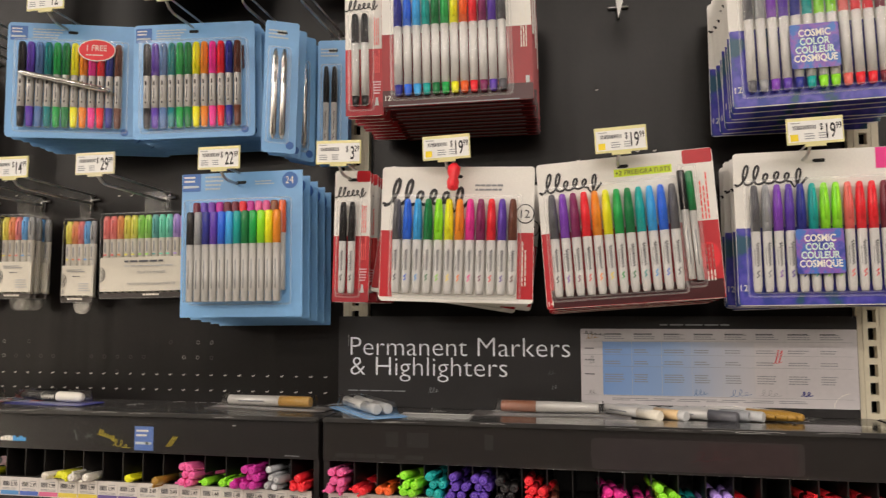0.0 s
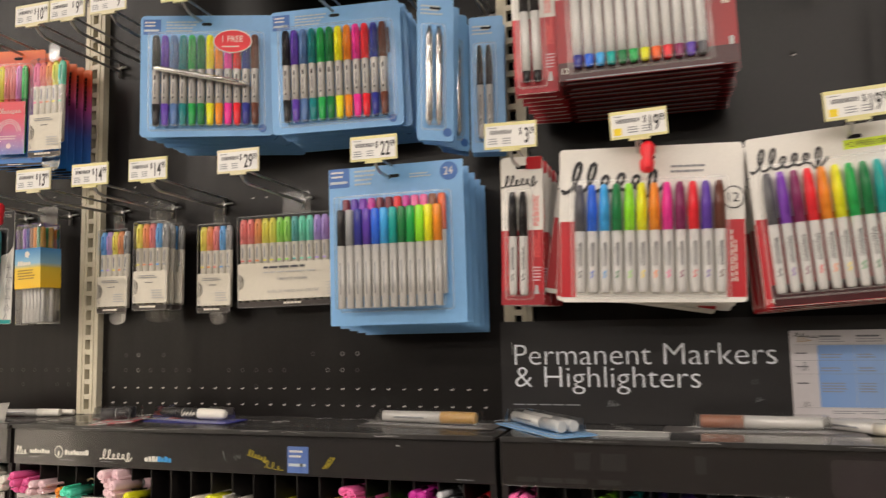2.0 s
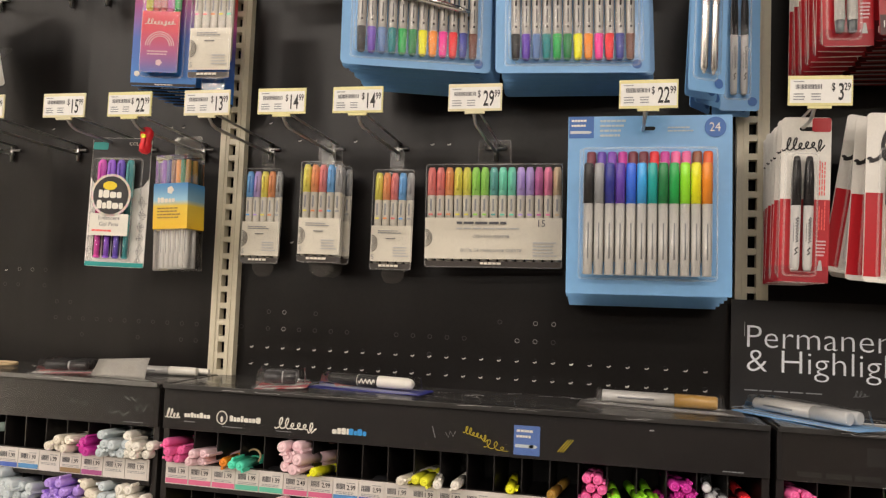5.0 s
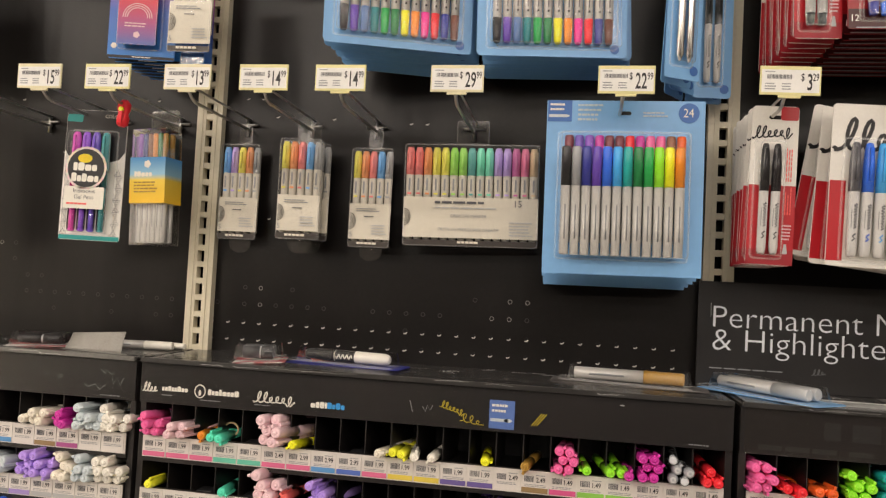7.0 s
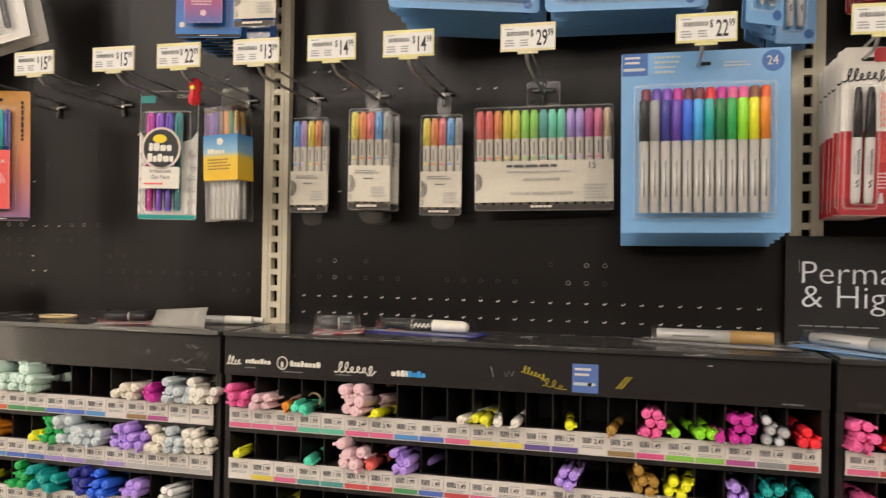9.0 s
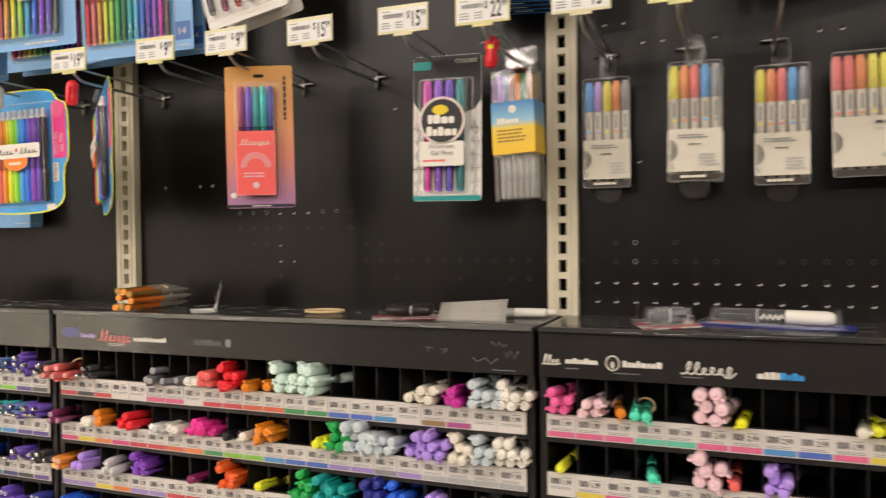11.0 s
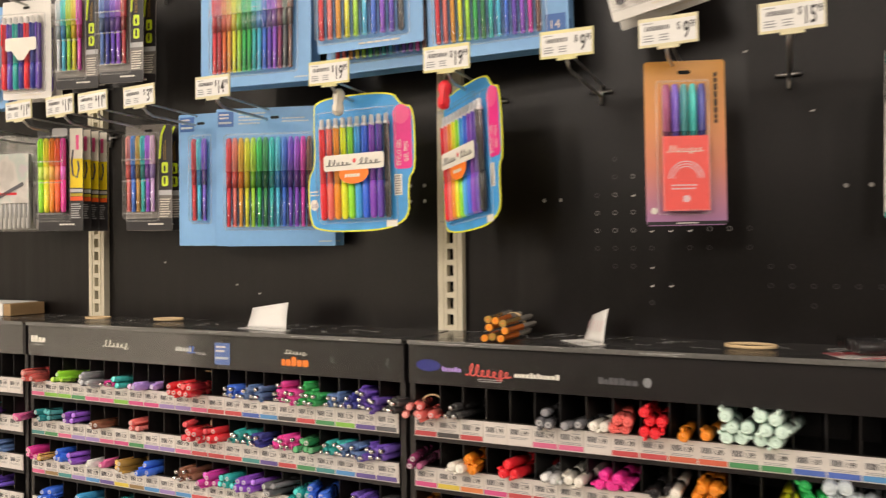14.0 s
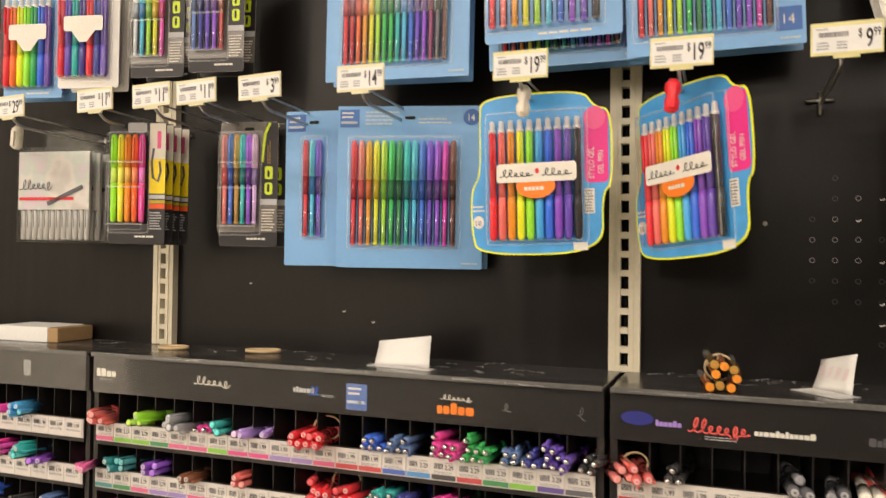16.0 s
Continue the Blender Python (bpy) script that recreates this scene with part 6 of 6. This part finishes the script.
def art_d(p):
    plain_logo(p, -2.654, 1.270, 0.036, 0.012, "white")
    p.bars(-2.648, 1.265, 0.026, 0.002, 1, "lgray", LY)
    p.scrawl(-2.477, 1.270, 0.06, 0.011, "white", 0.0014, 0, 6, LY)
    plain_logo(p, -2.318, 1.270, 0.032, 0.008, "lgray")
    p.scrawl(-2.294, 1.268, 0.016, 0.011, "blue", 0.0016, 0, 2, LY)
    p.bars(-2.276, 1.266, 0.022, 0.004, 2, "lgray", LY)
    blue_tile(p, -2.239, 1.253, 0.030)
    p.scrawl(-2.107, 1.276, 0.04, 0.006, "white", 0.0009, 0, 6, LY)
    plain_logo(p, -2.113, 1.258, 0.053, 0.014, "orange")
    p.scrawl(-2.03, 1.268, 0.012, 0.01, "gray", 0.0007, -0.2, 1, LY)
    p.scrawl(-1.94, 1.27, 0.01, 0.014, "gray", 0.0006, -0.9, 1, LY)
    p.rect(-2.6, 1.277, -2.598, 1.279, "gray", LY)


def art_c(p):
    p.disc(-1.872, 1.272, 0.018, 0.008, "navy", LY)
    plain_logo(p, -1.852, 1.265, 0.03, 0.007, "lav")
    p.scrawl(-1.816, 1.262, 0.062, 0.016, "coral", 0.0018, -0.02, 7, LY)
    p.bars(-1.80, 1.254, 0.04, 0.005, 2, "lgray", LY)
    plain_logo(p, -1.75, 1.263, 0.06, 0.007, "white")
    plain_logo(p, -1.642, 1.262, 0.05, 0.009, "dgray")
    p.disc(-1.583, 1.267, 0.005, 0.006, "gray", LY)
    for x, z, w, h in ((-1.285, 1.27, 0.008, 0.007), (-1.265, 1.267, 0.008, 0.008), (-1.225, 1.258, 0.03, 0.01), (-1.2, 1.277, 0.018, 0.008), (-1.185, 1.262, 0.016, 0.014)):
        zigzag(p, x, z, w, h, "gray")
    p.bars(-1.2, 1.2495, 0.03, 0.0025, 1, "gray", LY)


def art_a(p):
    p.rect(-0.015, 1.2495, 0.243, 1.289, mat("faded_film", (0.05, 0.041, 0.044), 0.3, vary=0.2, scale=20), LY + 0.0002, 0.006)
    p.rect(0.12, 1.250, 0.236, 1.287, mat("faded_maroon_film", (0.058, 0.036, 0.039), 0.3, vary=0.3, scale=20), LY + 0.0001, 0.004)
    for x, w in ((-0.292, 0.018), (-0.262, 0.03), (-0.155, 0.012)):
        p.rect(x, 1.268, x + w, 1.288, mat("faint_film", (0.03, 0.029, 0.031), 0.3, vary=0.3, scale=40), LY)
    # faint grey bars paint reflections in the glossy header
    for x in (-0.363, -0.333, -0.304, -0.265):
        p.rect(x, 1.2515, x + 0.026, 1.2575, mat("faded_logo", (0.032, 0.031, 0.032), 0.35), LY)
    p.scrawl(0.108, 1.262, 0.05, 0.012, mat("red_scratch", (0.12, 0.02, 0.03), 0.4), 0.0007, 0.1, 2, LY)


def art_e(p):
    p.rect(-2.80, 1.262, -2.785, 1.286, mat("faded_tile", (0.3, 0.3, 0.3), 0.4), LY)


for i, f in ((4, art_b), (2, art_d), (3, art_c), (5, art_a), (1, art_e)):
    header_art(i, f)

# scuffs on the ledges
SCUFF_GLINT = [mesh_of("scuff", (lambda b: (ribbon(b, [(0.006 * k + r.uniform(-0.004, 0.004), r.uniform(-0.004, 0.004)) for k in range(r.randint(3, 8))], r.uniform(0.0006, 0.002), 0, 0), b)[1])(bmesh.new()), mat("scuff_grey", (0.6, 0.6, 0.58), 0.5)) for r in [random.Random(k) for k in range(7)]]
rs = random.Random(77)
for i in range(1, 6):
    ledge = [c for c in UNITS[i].children if c.name.startswith("ledge")][0]
    for k in range(34):
        put_mesh("scuff", rs.choice(SCUFF_GLINT), ledge, pose(SEAMS[i] + rs.uniform(0.03, 0.7), rs.uniform(1.09, 1.175), TOP + 0.0002, -90, 0, rs.uniform(-60, 60)) @ Matrix.Diagonal((rs.uniform(0.5, 1.4), 1, rs.uniform(0.8, 2.4), 1)))

# long scratches and painted glints along the front edge of each ledge
for i in range(1, 6):
    lip = [c for c in UNITS[i].children if c.name.startswith("front_lip")][0]
    for k in range(9):
        put_mesh("scuff", rs.choice(SCUFF_GLINT), lip, pose(SEAMS[i] + rs.uniform(0.02, 0.66), H_Y - 0.0064, TOP + rs.uniform(-0.002, 0.002), 0, 0, 0) @ Matrix.Diagonal((rs.uniform(1.0, 2.6), 1, 0.25, 1)))

# ---- loose pens in the bins ----
PILE = {
    (4, 0): "-1.118 pink 5;-1.082 palepink 4;-1.046 orange 1;-1.024 mint 2;-0.955 palepink 6 w;-0.921 yellow 1;-0.809 cream 1;-0.787 neon 2;-0.762 white 1;-0.742 white 1;-0.677 yellow 1;-0.629 gold 1;-0.583 pink 6;-0.556 lime 1;-0.522 lime 2;-0.508 magenta 1;-0.486 magenta 6;-0.452 gray 5;-0.414 red 3",
    (4, 1): "-1.116 neon 1;-1.012 mint 1;-0.956 palepink 5 w;-0.928 coral 1;-0.888 lav 5;-0.683 lav 4;-0.59 gold 5;-0.556 yellow 4;-0.488 lav 3;-0.455 teal 4;-0.42 teal 3",
    (4, 2): "-1.05 yellow 2;-0.95 mint 2;-0.85 lav 3;-0.72 pink 4;-0.6 lime 3;-0.48 magenta 4",
    (5, 0): "-0.36 pink 6;-0.325 red 2;-0.291 dorange 2;-0.258 lime 5;-0.222 teal 5;-0.190 violet 5;-0.160 violet 6;-0.126 black 5;-0.089 red 5;-0.062 brown 1;0.008 hotpink 4;0.036 hotpink 2;0.052 hotpink 2;0.074 lime 5;0.105 teal 2;0.139 lav 4;0.175 red 2;0.253 red 4;0.284 red 3;0.319 red 4",
    (5, 1): "-0.36 pink 4;-0.29 orange 3;-0.22 teal 4;-0.16 violet 5;-0.09 red 4;0.01 hotpink 4;0.08 lime 4;0.14 lav 3;0.25 red 4",
    (3, 0): "-1.882 coral 4 s;-1.862 coral 2 s;-1.832 black 3 c;-1.705 dgray 3;-1.672 dgray 2;-1.640 white 2;-1.614 coral 4;-1.578 red 5;-1.540 orange 1;-1.517 orange 1;-1.487 palegreen 5 w;-1.452 palegreen 6 w;-1.307 cream 1;-1.285 cream 4;-1.246 magenta 3;-1.206 paleblue 7;-1.172 white 7",
    (3, 1): "-1.880 plum 3 s;-1.826 white 2;-1.808 orange 3;-1.754 red 3;-1.700 lgray 2;-1.670 white 2;-1.632 hotpink 3;-1.614 hotpink 3;-1.566 black 2;-1.550 white 1;-1.519 orange 4;-1.430 neon 2;-1.408 green 5;-1.376 paleblue 8 w;-1.342 paleblue 4;-1.300 lav 2;-1.280 lav 8;-1.239 cream 5;-1.211 paleblue 5;-1.176 white 8",
    (3, 2): "-1.877 orange 4 s;-1.846 lav 3;-1.781 lgray 3;-1.735 purple 5;-1.640 plum 1;-1.578 dorange 5;-1.532 neon 1;-1.460 green 5;-1.420 teal 7;-1.360 navy 6;-1.326 blue 5;-1.28 lav 4;-1.22 lgray 4",
    (3, 3): "-1.87 blue 4;-1.80 violet 3;-1.7 navy 3;-1.58 dorange 3;-1.46 green 4;-1.4 teal 4;-1.3 blue 4",
    (2, 0): "-2.630 coral 5 s;-2.568 lime 4;-2.512 gray 4;-2.495 gray 2;-2.454 hotpink 2 c;-2.428 teal 3;-2.389 lav 2;-2.358 lav 1;-2.290 red 6 s;-2.268 red 4 s;-2.197 blue 5 c;-2.160 slate 5 c;-2.103 hotpink 7 c;-2.060 green 7 c;-2.012 slate 5 c;-1.992 navy 3 c;-1.964 violet 8 c;-1.927 black 4 c",
    (2, 1): "-2.645 pink 2 s;-2.606 dteal 6;-2.542 purple 4;-2.476 copper 2;-2.393 coral 3;-2.262 red 7 s;-2.235 red 5;-2.187 teal 6 c;-2.156 navy 4 c;-2.106 hotpink 6 c;-2.062 dgreen 5;-2.022 teal 6 c;-1.99 slate 5 c;-1.955 violet 6 c",
    (2, 2): "-2.634 hotpink 5;-2.611 gold 2;-2.575 blue 3;-2.540 purple 3;-2.497 cream 2;-2.470 pink 1;-2.430 gold 4;-2.373 blue 3;-2.295 copper 5 c;-2.240 magenta 5;-2.207 teal 5;-2.172 purple 6;-2.127 dgray 4;-2.062 teal 6 s;-2.030 blue 7 s;-1.975 violet 5 c;-1.932 black 5 c",
    (2, 3): "-2.60 blue 4;-2.52 sky 3;-2.44 teal 3;-2.30 violet 4;-2.230 dorange 4;-2.193 teal 4;-2.152 purple 5;-2.080 dred 5;-2.0 violet 5;-1.94 navy 4",
    (1, 0): "-2.830 hotpink 2;-2.785 sky 4 s;-2.90 green 4",
    (1, 1): "-2.84 hotpink 4;-2.800 teal 4;-2.740 purple 2 s;-2.92 red 3",
    (1, 2): "-2.735 slate 3;-2.86 blue 4;-2.80 black 2",
    (1, 3): "-2.82 lime 5;-2.755 violet 5",
}
rp = random.Random(99)
NICE = {"lgray": "clear grey", "dgray": "dark grey", "palepink": "pale pink", "paleblue": "pale blue", "palegreen": "pale green", "hotpink": "hot pink",
        "dorange": "deep orange", "dred": "dark red", "dteal": "dark teal", "dgreen": "dark green", "lav": "lavender", "neon": "neon yellow", "mint": "mint green"}


def pile(bay, row, x, c, n, style):
    zt = STRIP_T - ROW * row
    plain = "blunt" if bay > 2 and c not in ("dgray", "gray", "lgray") else "capped"
    kind, L, r = {"": (plain, 0.135, {3: 0.0066, 4: 0.0061, 5: 0.0061}.get(bay, 0.0058)), "w": ("blunt", 0.13, 0.0076), "c": ("ball", 0.143, 0.0056), "s": ("capped", 0.142, 0.0057)}[style]
    lean = rp.uniform(-7, 7) * (0.5 if bay > 3 and x > -0.75 else 1.4 if bay == 4 else 1) + (14 if style == "s" else 0)
    cols = 1 if n == 1 else 2 if n <= 4 or (bay > 2 and n < 7) else 3
    for k in range(n):
        lay, cx = divmod(k, cols)
        dx = (cx - (cols - 1) / 2) * r * 2.05 + (r if lay % 2 and cols > 1 else 0) * 0.8
        out = rp.uniform(0.0, 0.016) + (0.026 if style == "s" else 0.011)
        yaw = lean + rp.uniform(-4, 4)
        z = zt + 0.0022 + r * 1.05 + lay * r * 1.72
        y = H_Y - out
        m = pose(x + dx, y, z, 90 - rp.uniform(3.5, 7.5), 0, yaw) @ pose(0, 0, -L, 0, 0, rp.uniform(0, 360))
        flip = kind == "capped" and rp.random() < 0.38
        ob = pen(None, "gel" if flip else kind, c, m @ pose(0, 0, L, 180) if flip else m, L, r)
        ob.name = {4: "marker", 5: "marker", 3: "fineliner"}.get(bay, "gel_pen")
        tagged(ob, f"{NICE.get(c, c)} {'click pen' if style == 'c' else 'capped pen'} lying in a pen bin", "pen", "loose pens in the bins")


for (bay, row), line in PILE.items():
    for item in line.split(";"):
        f = item.split()
        pile(bay, row, float(f[0]), f[1], int(f[2]), f[3] if len(f) > 3 else "")


def bin_band(x, row, r, lean, back):
    """A rubber band round a bundle of pens in a bin."""
    z = STRIP_T - ROW * row + 0.0035 + r * 0.8
    b = wire(bmesh.new(), [(r * 1.15 * math.cos(a), 0, r * 0.95 * math.sin(a)) for a in [2 * math.pi * j / 22 for j in range(23)]], 0.0014)
    ob = part("rubber_band", b, mat("rubber_tan", s2l("d9bd92"), 0.6, vary=0.08), smooth=True)
    ob.matrix_basis = pose(x, H_Y + back, z, -5, 0, lean)
    tagged(ob, "tan rubber band round a bundle of pens in a bin", "rubber band", "rubber bands")


for x, row, r, lean, back in ((-2.282, 0, 0.0165, 14, 0.03), (-2.252, 1, 0.0165, 14, 0.03), (-1.876, 0, 0.0125, 14, 0.02), (-1.024, 0, 0.009, -8, 0.03)):
    bin_band(x, row, r, lean, back)


def stopper(x, row):
    zt = STRIP_T - ROW * row
    b = box(bmesh.new(), -0.012, 0.012, -0.006, 0.02, 0, 0.015, 0, 0.003)
    box(b, -0.009, 0.009, -0.0075, -0.006, 0.004, 0.011, 0, 0.001)
    ob = part("bin_stopper", b, mat("stopper_black", (0.03, 0.03, 0.032), 0.35))
    ob.matrix_basis = pose(x, H_Y + 0.022, zt - STRIP_H + 0.011)
    tagged(ob, "small black plastic block in an empty bin", "bin block", "bin blocks")


for x, r in ((-0.845, 0), (-0.99, 0), (-1.052, 1), (-0.985, 1)):
    stopper(x, r)

# ---- things left on the ledge ----


def lying(kind, c, x, y, yaw, L=0.14, r=0.006, z=0.0, label=""):
    ob = pen(None, kind, c, pose(x, y, TOP + 0.0005 + r * 1.08 + z, 0, 90, yaw), L, r)
    return tagged(ob, label or f"{NICE.get(c, c)} pen lying loose on the ledge", "pen", "pens on the ledge")


def pack_on_ledge(x, y, yaw, w, d, m, pens, label, L=0.135, r=0.007, lift=0.0):
    """A blister card lying flat, with pens along its length."""
    t = thing("loose_pen_pack", pose(x, y, TOP + 0.0006 + lift, 0, 0, yaw), label, "pen pack", "loose packs on the ledge")
    b = bmesh.new()
    p = rounded(w, d, 0.006, 3, -w / 2, -d / 2)
    vs = [b.verts.new((px, pz, 0.001 + 0.002 * math.sin(px * 30))) for px, pz in p]
    lo = [b.verts.new((v.co.x, v.co.y, v.co.z - 0.0008)) for v in vs]
    b.faces.new(vs)
    b.faces.new(lo[::-1])
    for i in range(len(vs)):
        b.faces.new((vs[i], lo[i], lo[(i + 1) % len(vs)], vs[(i + 1) % len(vs)]))
    part("card", b, m, t)
    for i, (kind, c) in enumerate(pens):
        yy = (i - (len(pens) - 1) / 2) * r * 2.2
        pen(t, kind, c, pose(-L / 2, yy, 0.0035 + r, 0, 90, 0), L, r)
    hh = 0.005 + 2 * r
    b = bmesh.new()
    a = rounded(L + 0.02, len(pens) * r * 2.2 + 0.012, 0.006, 3, -L / 2 - 0.01, -(len(pens) * r * 2.2 + 0.012) / 2)
    lo = [b.verts.new((px, pz, 0.003)) for px, pz in a]
    hi = [b.verts.new((px * 0.96, pz * 0.8, hh)) for px, pz in a]
    b.faces.new(hi)
    for i in range(len(a)):
        b.faces.new((lo[i], lo[(i + 1) % len(a)], hi[(i + 1) % len(a)], hi[i]))
    ob = part("blister", b, M_TAB, t, "clear plastic blister")
    ob.visible_shadow = False
    # the flange round the blister, bent, its edge glint in the whitish tint
    b = bmesh.new()
    for grow, zz in ((1.0, 0.0032), (1.12, 0.0026)):
        ring_pts = [(px * grow, pz * (1.0 if grow == 1.0 else 1.5), zz + 0.0015 * math.sin(px * 55)) for px, pz in a + a[:1]]
        wire(b, ring_pts, 0.0006, 5)
    part("blister_rim", b, M_RIM, t, "clear plastic rim").visible_shadow = False
    return t


M_GREYCARD = mat("worn_grey_card", (0.11, 0.1, 0.095), 0.3, vary=0.4, scale=90)
M_TORN = cloudy("torn_white_red_card", ("e4ded6", "e0dad2", "c8505a", "b81a26"), 26, 0.4)
pack_on_ledge(-0.885, 1.108, -9, 0.17, 0.055, col("navy"), [("board", "black")], "blue card with a white board marker in a blister", 0.128, 0.0082)
pack_on_ledge(-1.005, 1.085, 16, 0.075, 0.07, M_TORN, [("blunt", "black"), ("blunt", "black")], "torn red and white card with small black markers", 0.042, 0.0095)
pack_on_ledge(-0.505, 1.112, -4, 0.2, 0.055, M_GREYCARD, [("flat", "gold")], "blister card with a gold paint marker", 0.14, 0.0082)
pack_on_ledge(-0.340, 1.085, -52, 0.175, 0.06, M_BLUECARD, [("flat", "lgray"), ("flat", "lgray")], "blue card with clear pens hanging over the ledge", 0.13, 0.0075, 0.002)
pack_on_ledge(-0.075, 1.120, 178, 0.23, 0.06, M_GREYCARD, [("flat", "copper")], "worn blister card with a copper paint marker", 0.14, 0.0082)
pack_on_ledge(-1.335, 1.085, 14, 0.13, 0.05, M_TORN, [("blunt", "black"), ("blunt", "black"), ("blunt", "black")], "torn grey card with short black markers", 0.06, 0.0075)


def flat_paper(x, y, yaw, w, d, label, m=M_PAPER):
    b = bmesh.new()
    box(b, -w / 2, w / 2, -d / 2, d / 2, 0.0004, 0.0012)
    ob = part("loose_paper", b, m)
    ob.matrix_basis = pose(x, y, TOP + 0.0004, 0, 0, yaw)
    return tagged(ob, label, "paper", "loose papers")


flat_paper(-0.925, 1.142, 24, 0.045, 0.03, "torn scrap of red card on the ledge", M_REDCARD)
flat_paper(-1.275, 1.165, 20, 0.05, 0.028, "torn scrap of red card on the ledge", M_REDCARD)
flat_paper(-0.235, 1.075, -2, 0.105, 0.045, "small white card lying flat on the ledge")
for k, (x, y, yaw, c) in enumerate(((0.045, 1.125, -48, "cream"), (0.062, 1.128, -42, "tan"), (0.082, 1.132, -50, "lgray"), (0.122, 1.10, -28, "dgray"), (0.140, 1.115, -30, "gray"), (0.162, 1.12, -34, "lgray"),
                                    (0.186, 1.13, -34, "gold"), (0.203, 1.128, -36, "gold"), (0.219, 1.132, -40, "gold"))):
    lying("flat" if c != "gold" else "marker", c, x - 0.04, y + 0.035, yaw, 0.108, 0.0072, 0.0, f"{NICE.get(c, c)} paint marker lying loose on the ledge")
lying("flat", "white", -1.272, 1.115, 6, 0.115, 0.006, label="white pen lying loose on the ledge")
lying("flat", "white", -1.25, 1.145, 2, 0.10, 0.0045, label="white pen lying loose on the ledge")


def folded_paper(x, y, yaw, w, h, flap, label, tilt=12, marks=False, m=M_PAPER):
    """A folded slip: one leaf stands, one lies on the ledge."""
    t = thing("folded_paper", pose(x, y, TOP + 0.0006, 0, 0, yaw), label, "paper", "loose papers")
    b = bmesh.new()
    n = 6
    rows = []
    for k in range(n + 1):
        f = k / n
        rows.append([b.verts.new((-w / 2 + w * u, math.sin(radians(tilt)) * h * f + 0.003 * math.sin(3 * u + 2 * f), h * f * math.cos(radians(tilt)) * (0.72 + 0.28 * u))) for u in (0, 0.25, 0.5, 0.75, 1)])
    for r0, r1 in zip(rows, rows[1:]):
        for i in range(4):
            b.faces.new((r0[i], r0[i + 1], r1[i + 1], r1[i]))
    ob = part("standing_leaf", b, m, t, smooth=True)
    so = ob.modifiers.new("thickness", "SOLIDIFY")
    so.thickness = 0.0004
    b = bmesh.new()
    box(b, -w / 2, w / 2 + 0.012, -flap, -0.001, 0, 0.0006)
    part("lying_leaf", b, m, t)
    if marks:
        p = Print()
        for k in range(4):
            p.scrawl(-w / 2 + 0.006 + k * w / 5, h * 0.3, w / 7, h * 0.3, "palepink", 0.0005, 0.2, 2, -0.002)
        ob = p.done(t, "pink_scribble")
        ob.matrix_basis = pose(0, 0, 0, -tilt)
    return t


folded_paper(-2.19, 1.085, -8, 0.086, 0.044, 0.02, "white folded paper slip standing on the ledge")
folded_paper(-1.667, 1.10, -48, 0.053, 0.047, 0.034, "white folded paper with pink scribbles on the ledge", 14, True)
folded_paper(-1.240, 1.056, -10, 0.1, 0.032, 0.006, "curled grey tracing paper slip standing on the ledge", 20, m=mat("tracing_paper", (0.36, 0.345, 0.31), 0.5, vary=0.3, scale=120))


def ring(x, y, rx, ry):
    b = bmesh.new()
    n = 28
    rings = []
    for k in range(n):
        a = 2 * math.pi * k / n
        c = Vector((rx * math.cos(a), ry * math.sin(a), 0.003))
        o = Vector((math.cos(a), math.sin(a), 0))
        rings.append([b.verts.new(c + o * dx + Vector((0, 0, dz))) for dx, dz in ((-0.001, -0.0027), (0.001, -0.0027), (0.001, 0.001), (-0.001, 0.001))])
    for k in range(n):
        p, q = rings[k], rings[(k + 1) % n]
        for j in range(4):
            b.faces.new((p[j], p[(j + 1) % 4], q[(j + 1) % 4], q[j]))
    ob = part("rubber_band", b, mat("rubber_tan", s2l("d9bd92"), 0.6, vary=0.08), smooth=True)
    ob.matrix_basis = pose(x, y, TOP + 0.0028, 0, 0, random.Random(int(-x * 100)).uniform(-20, 20))
    tagged(ob, "tan rubber band lying on the ledge", "rubber band", "rubber bands")


ring(-2.585, 1.105, 0.024, 0.017)
ring(-2.437, 1.128, 0.026, 0.017)
ring(-1.472, 1.095, 0.029, 0.020)


def bundle(x, y, yaw):
    t = thing("pen_bundle", pose(x, y, TOP + 0.0008, 0, 0, yaw), "bundle of clear orange pens held by a rubber band", "pen bundle")
    for k, (dx, dz, c, yaw) in enumerate(((-0.019, 0.0065, "orange", 5), (0.012, 0.0065, "orange", -4), (-0.004, 0.009, "gold", 2), (-0.010, 0.024, "orange", 3), (0.020, 0.019, "orange", -5), (0.016, 0.031, "gold", -3), (0.002, 0.035, "orange", 1), (-0.012, 0.037, "gold", 4))):
        pen(t, "stick", c, pose(dx * 0.72, -0.06, 0.001 + dz * 0.82, -90, 0, yaw * 0.7), 0.13, 0.0048)
    b = wire(bmesh.new(), [(0.0165 * math.cos(a), 0.03, 0.0175 + 0.0155 * math.sin(a)) for a in [2 * math.pi * j / 20 for j in range(21)]], 0.0016)
    part("rubber_band", b, mat("rubber_tan", s2l("d9bd92"), 0.6), t, smooth=True)


bundle(-1.785, 1.095, 3)


def parcel():
    t = thing("white_box", pose(-2.868, 1.138, TOP + 0.0006, 0, 0, 2), "flat white cardboard box with a brown end", "box")
    part("box_body", box(bmesh.new(), -0.085, 0.027, -0.04, 0.04, 0, 0.025, 0, 0.001), M_PAPER, t)
    part("box_end", box(bmesh.new(), 0.0275, 0.048, -0.039, 0.039, 0, 0.024, 0, 0.002), mat("brown_cardboard", s2l("a98a62"), 0.7, vary=0.15), t, "brown cardboard end")


parcel()
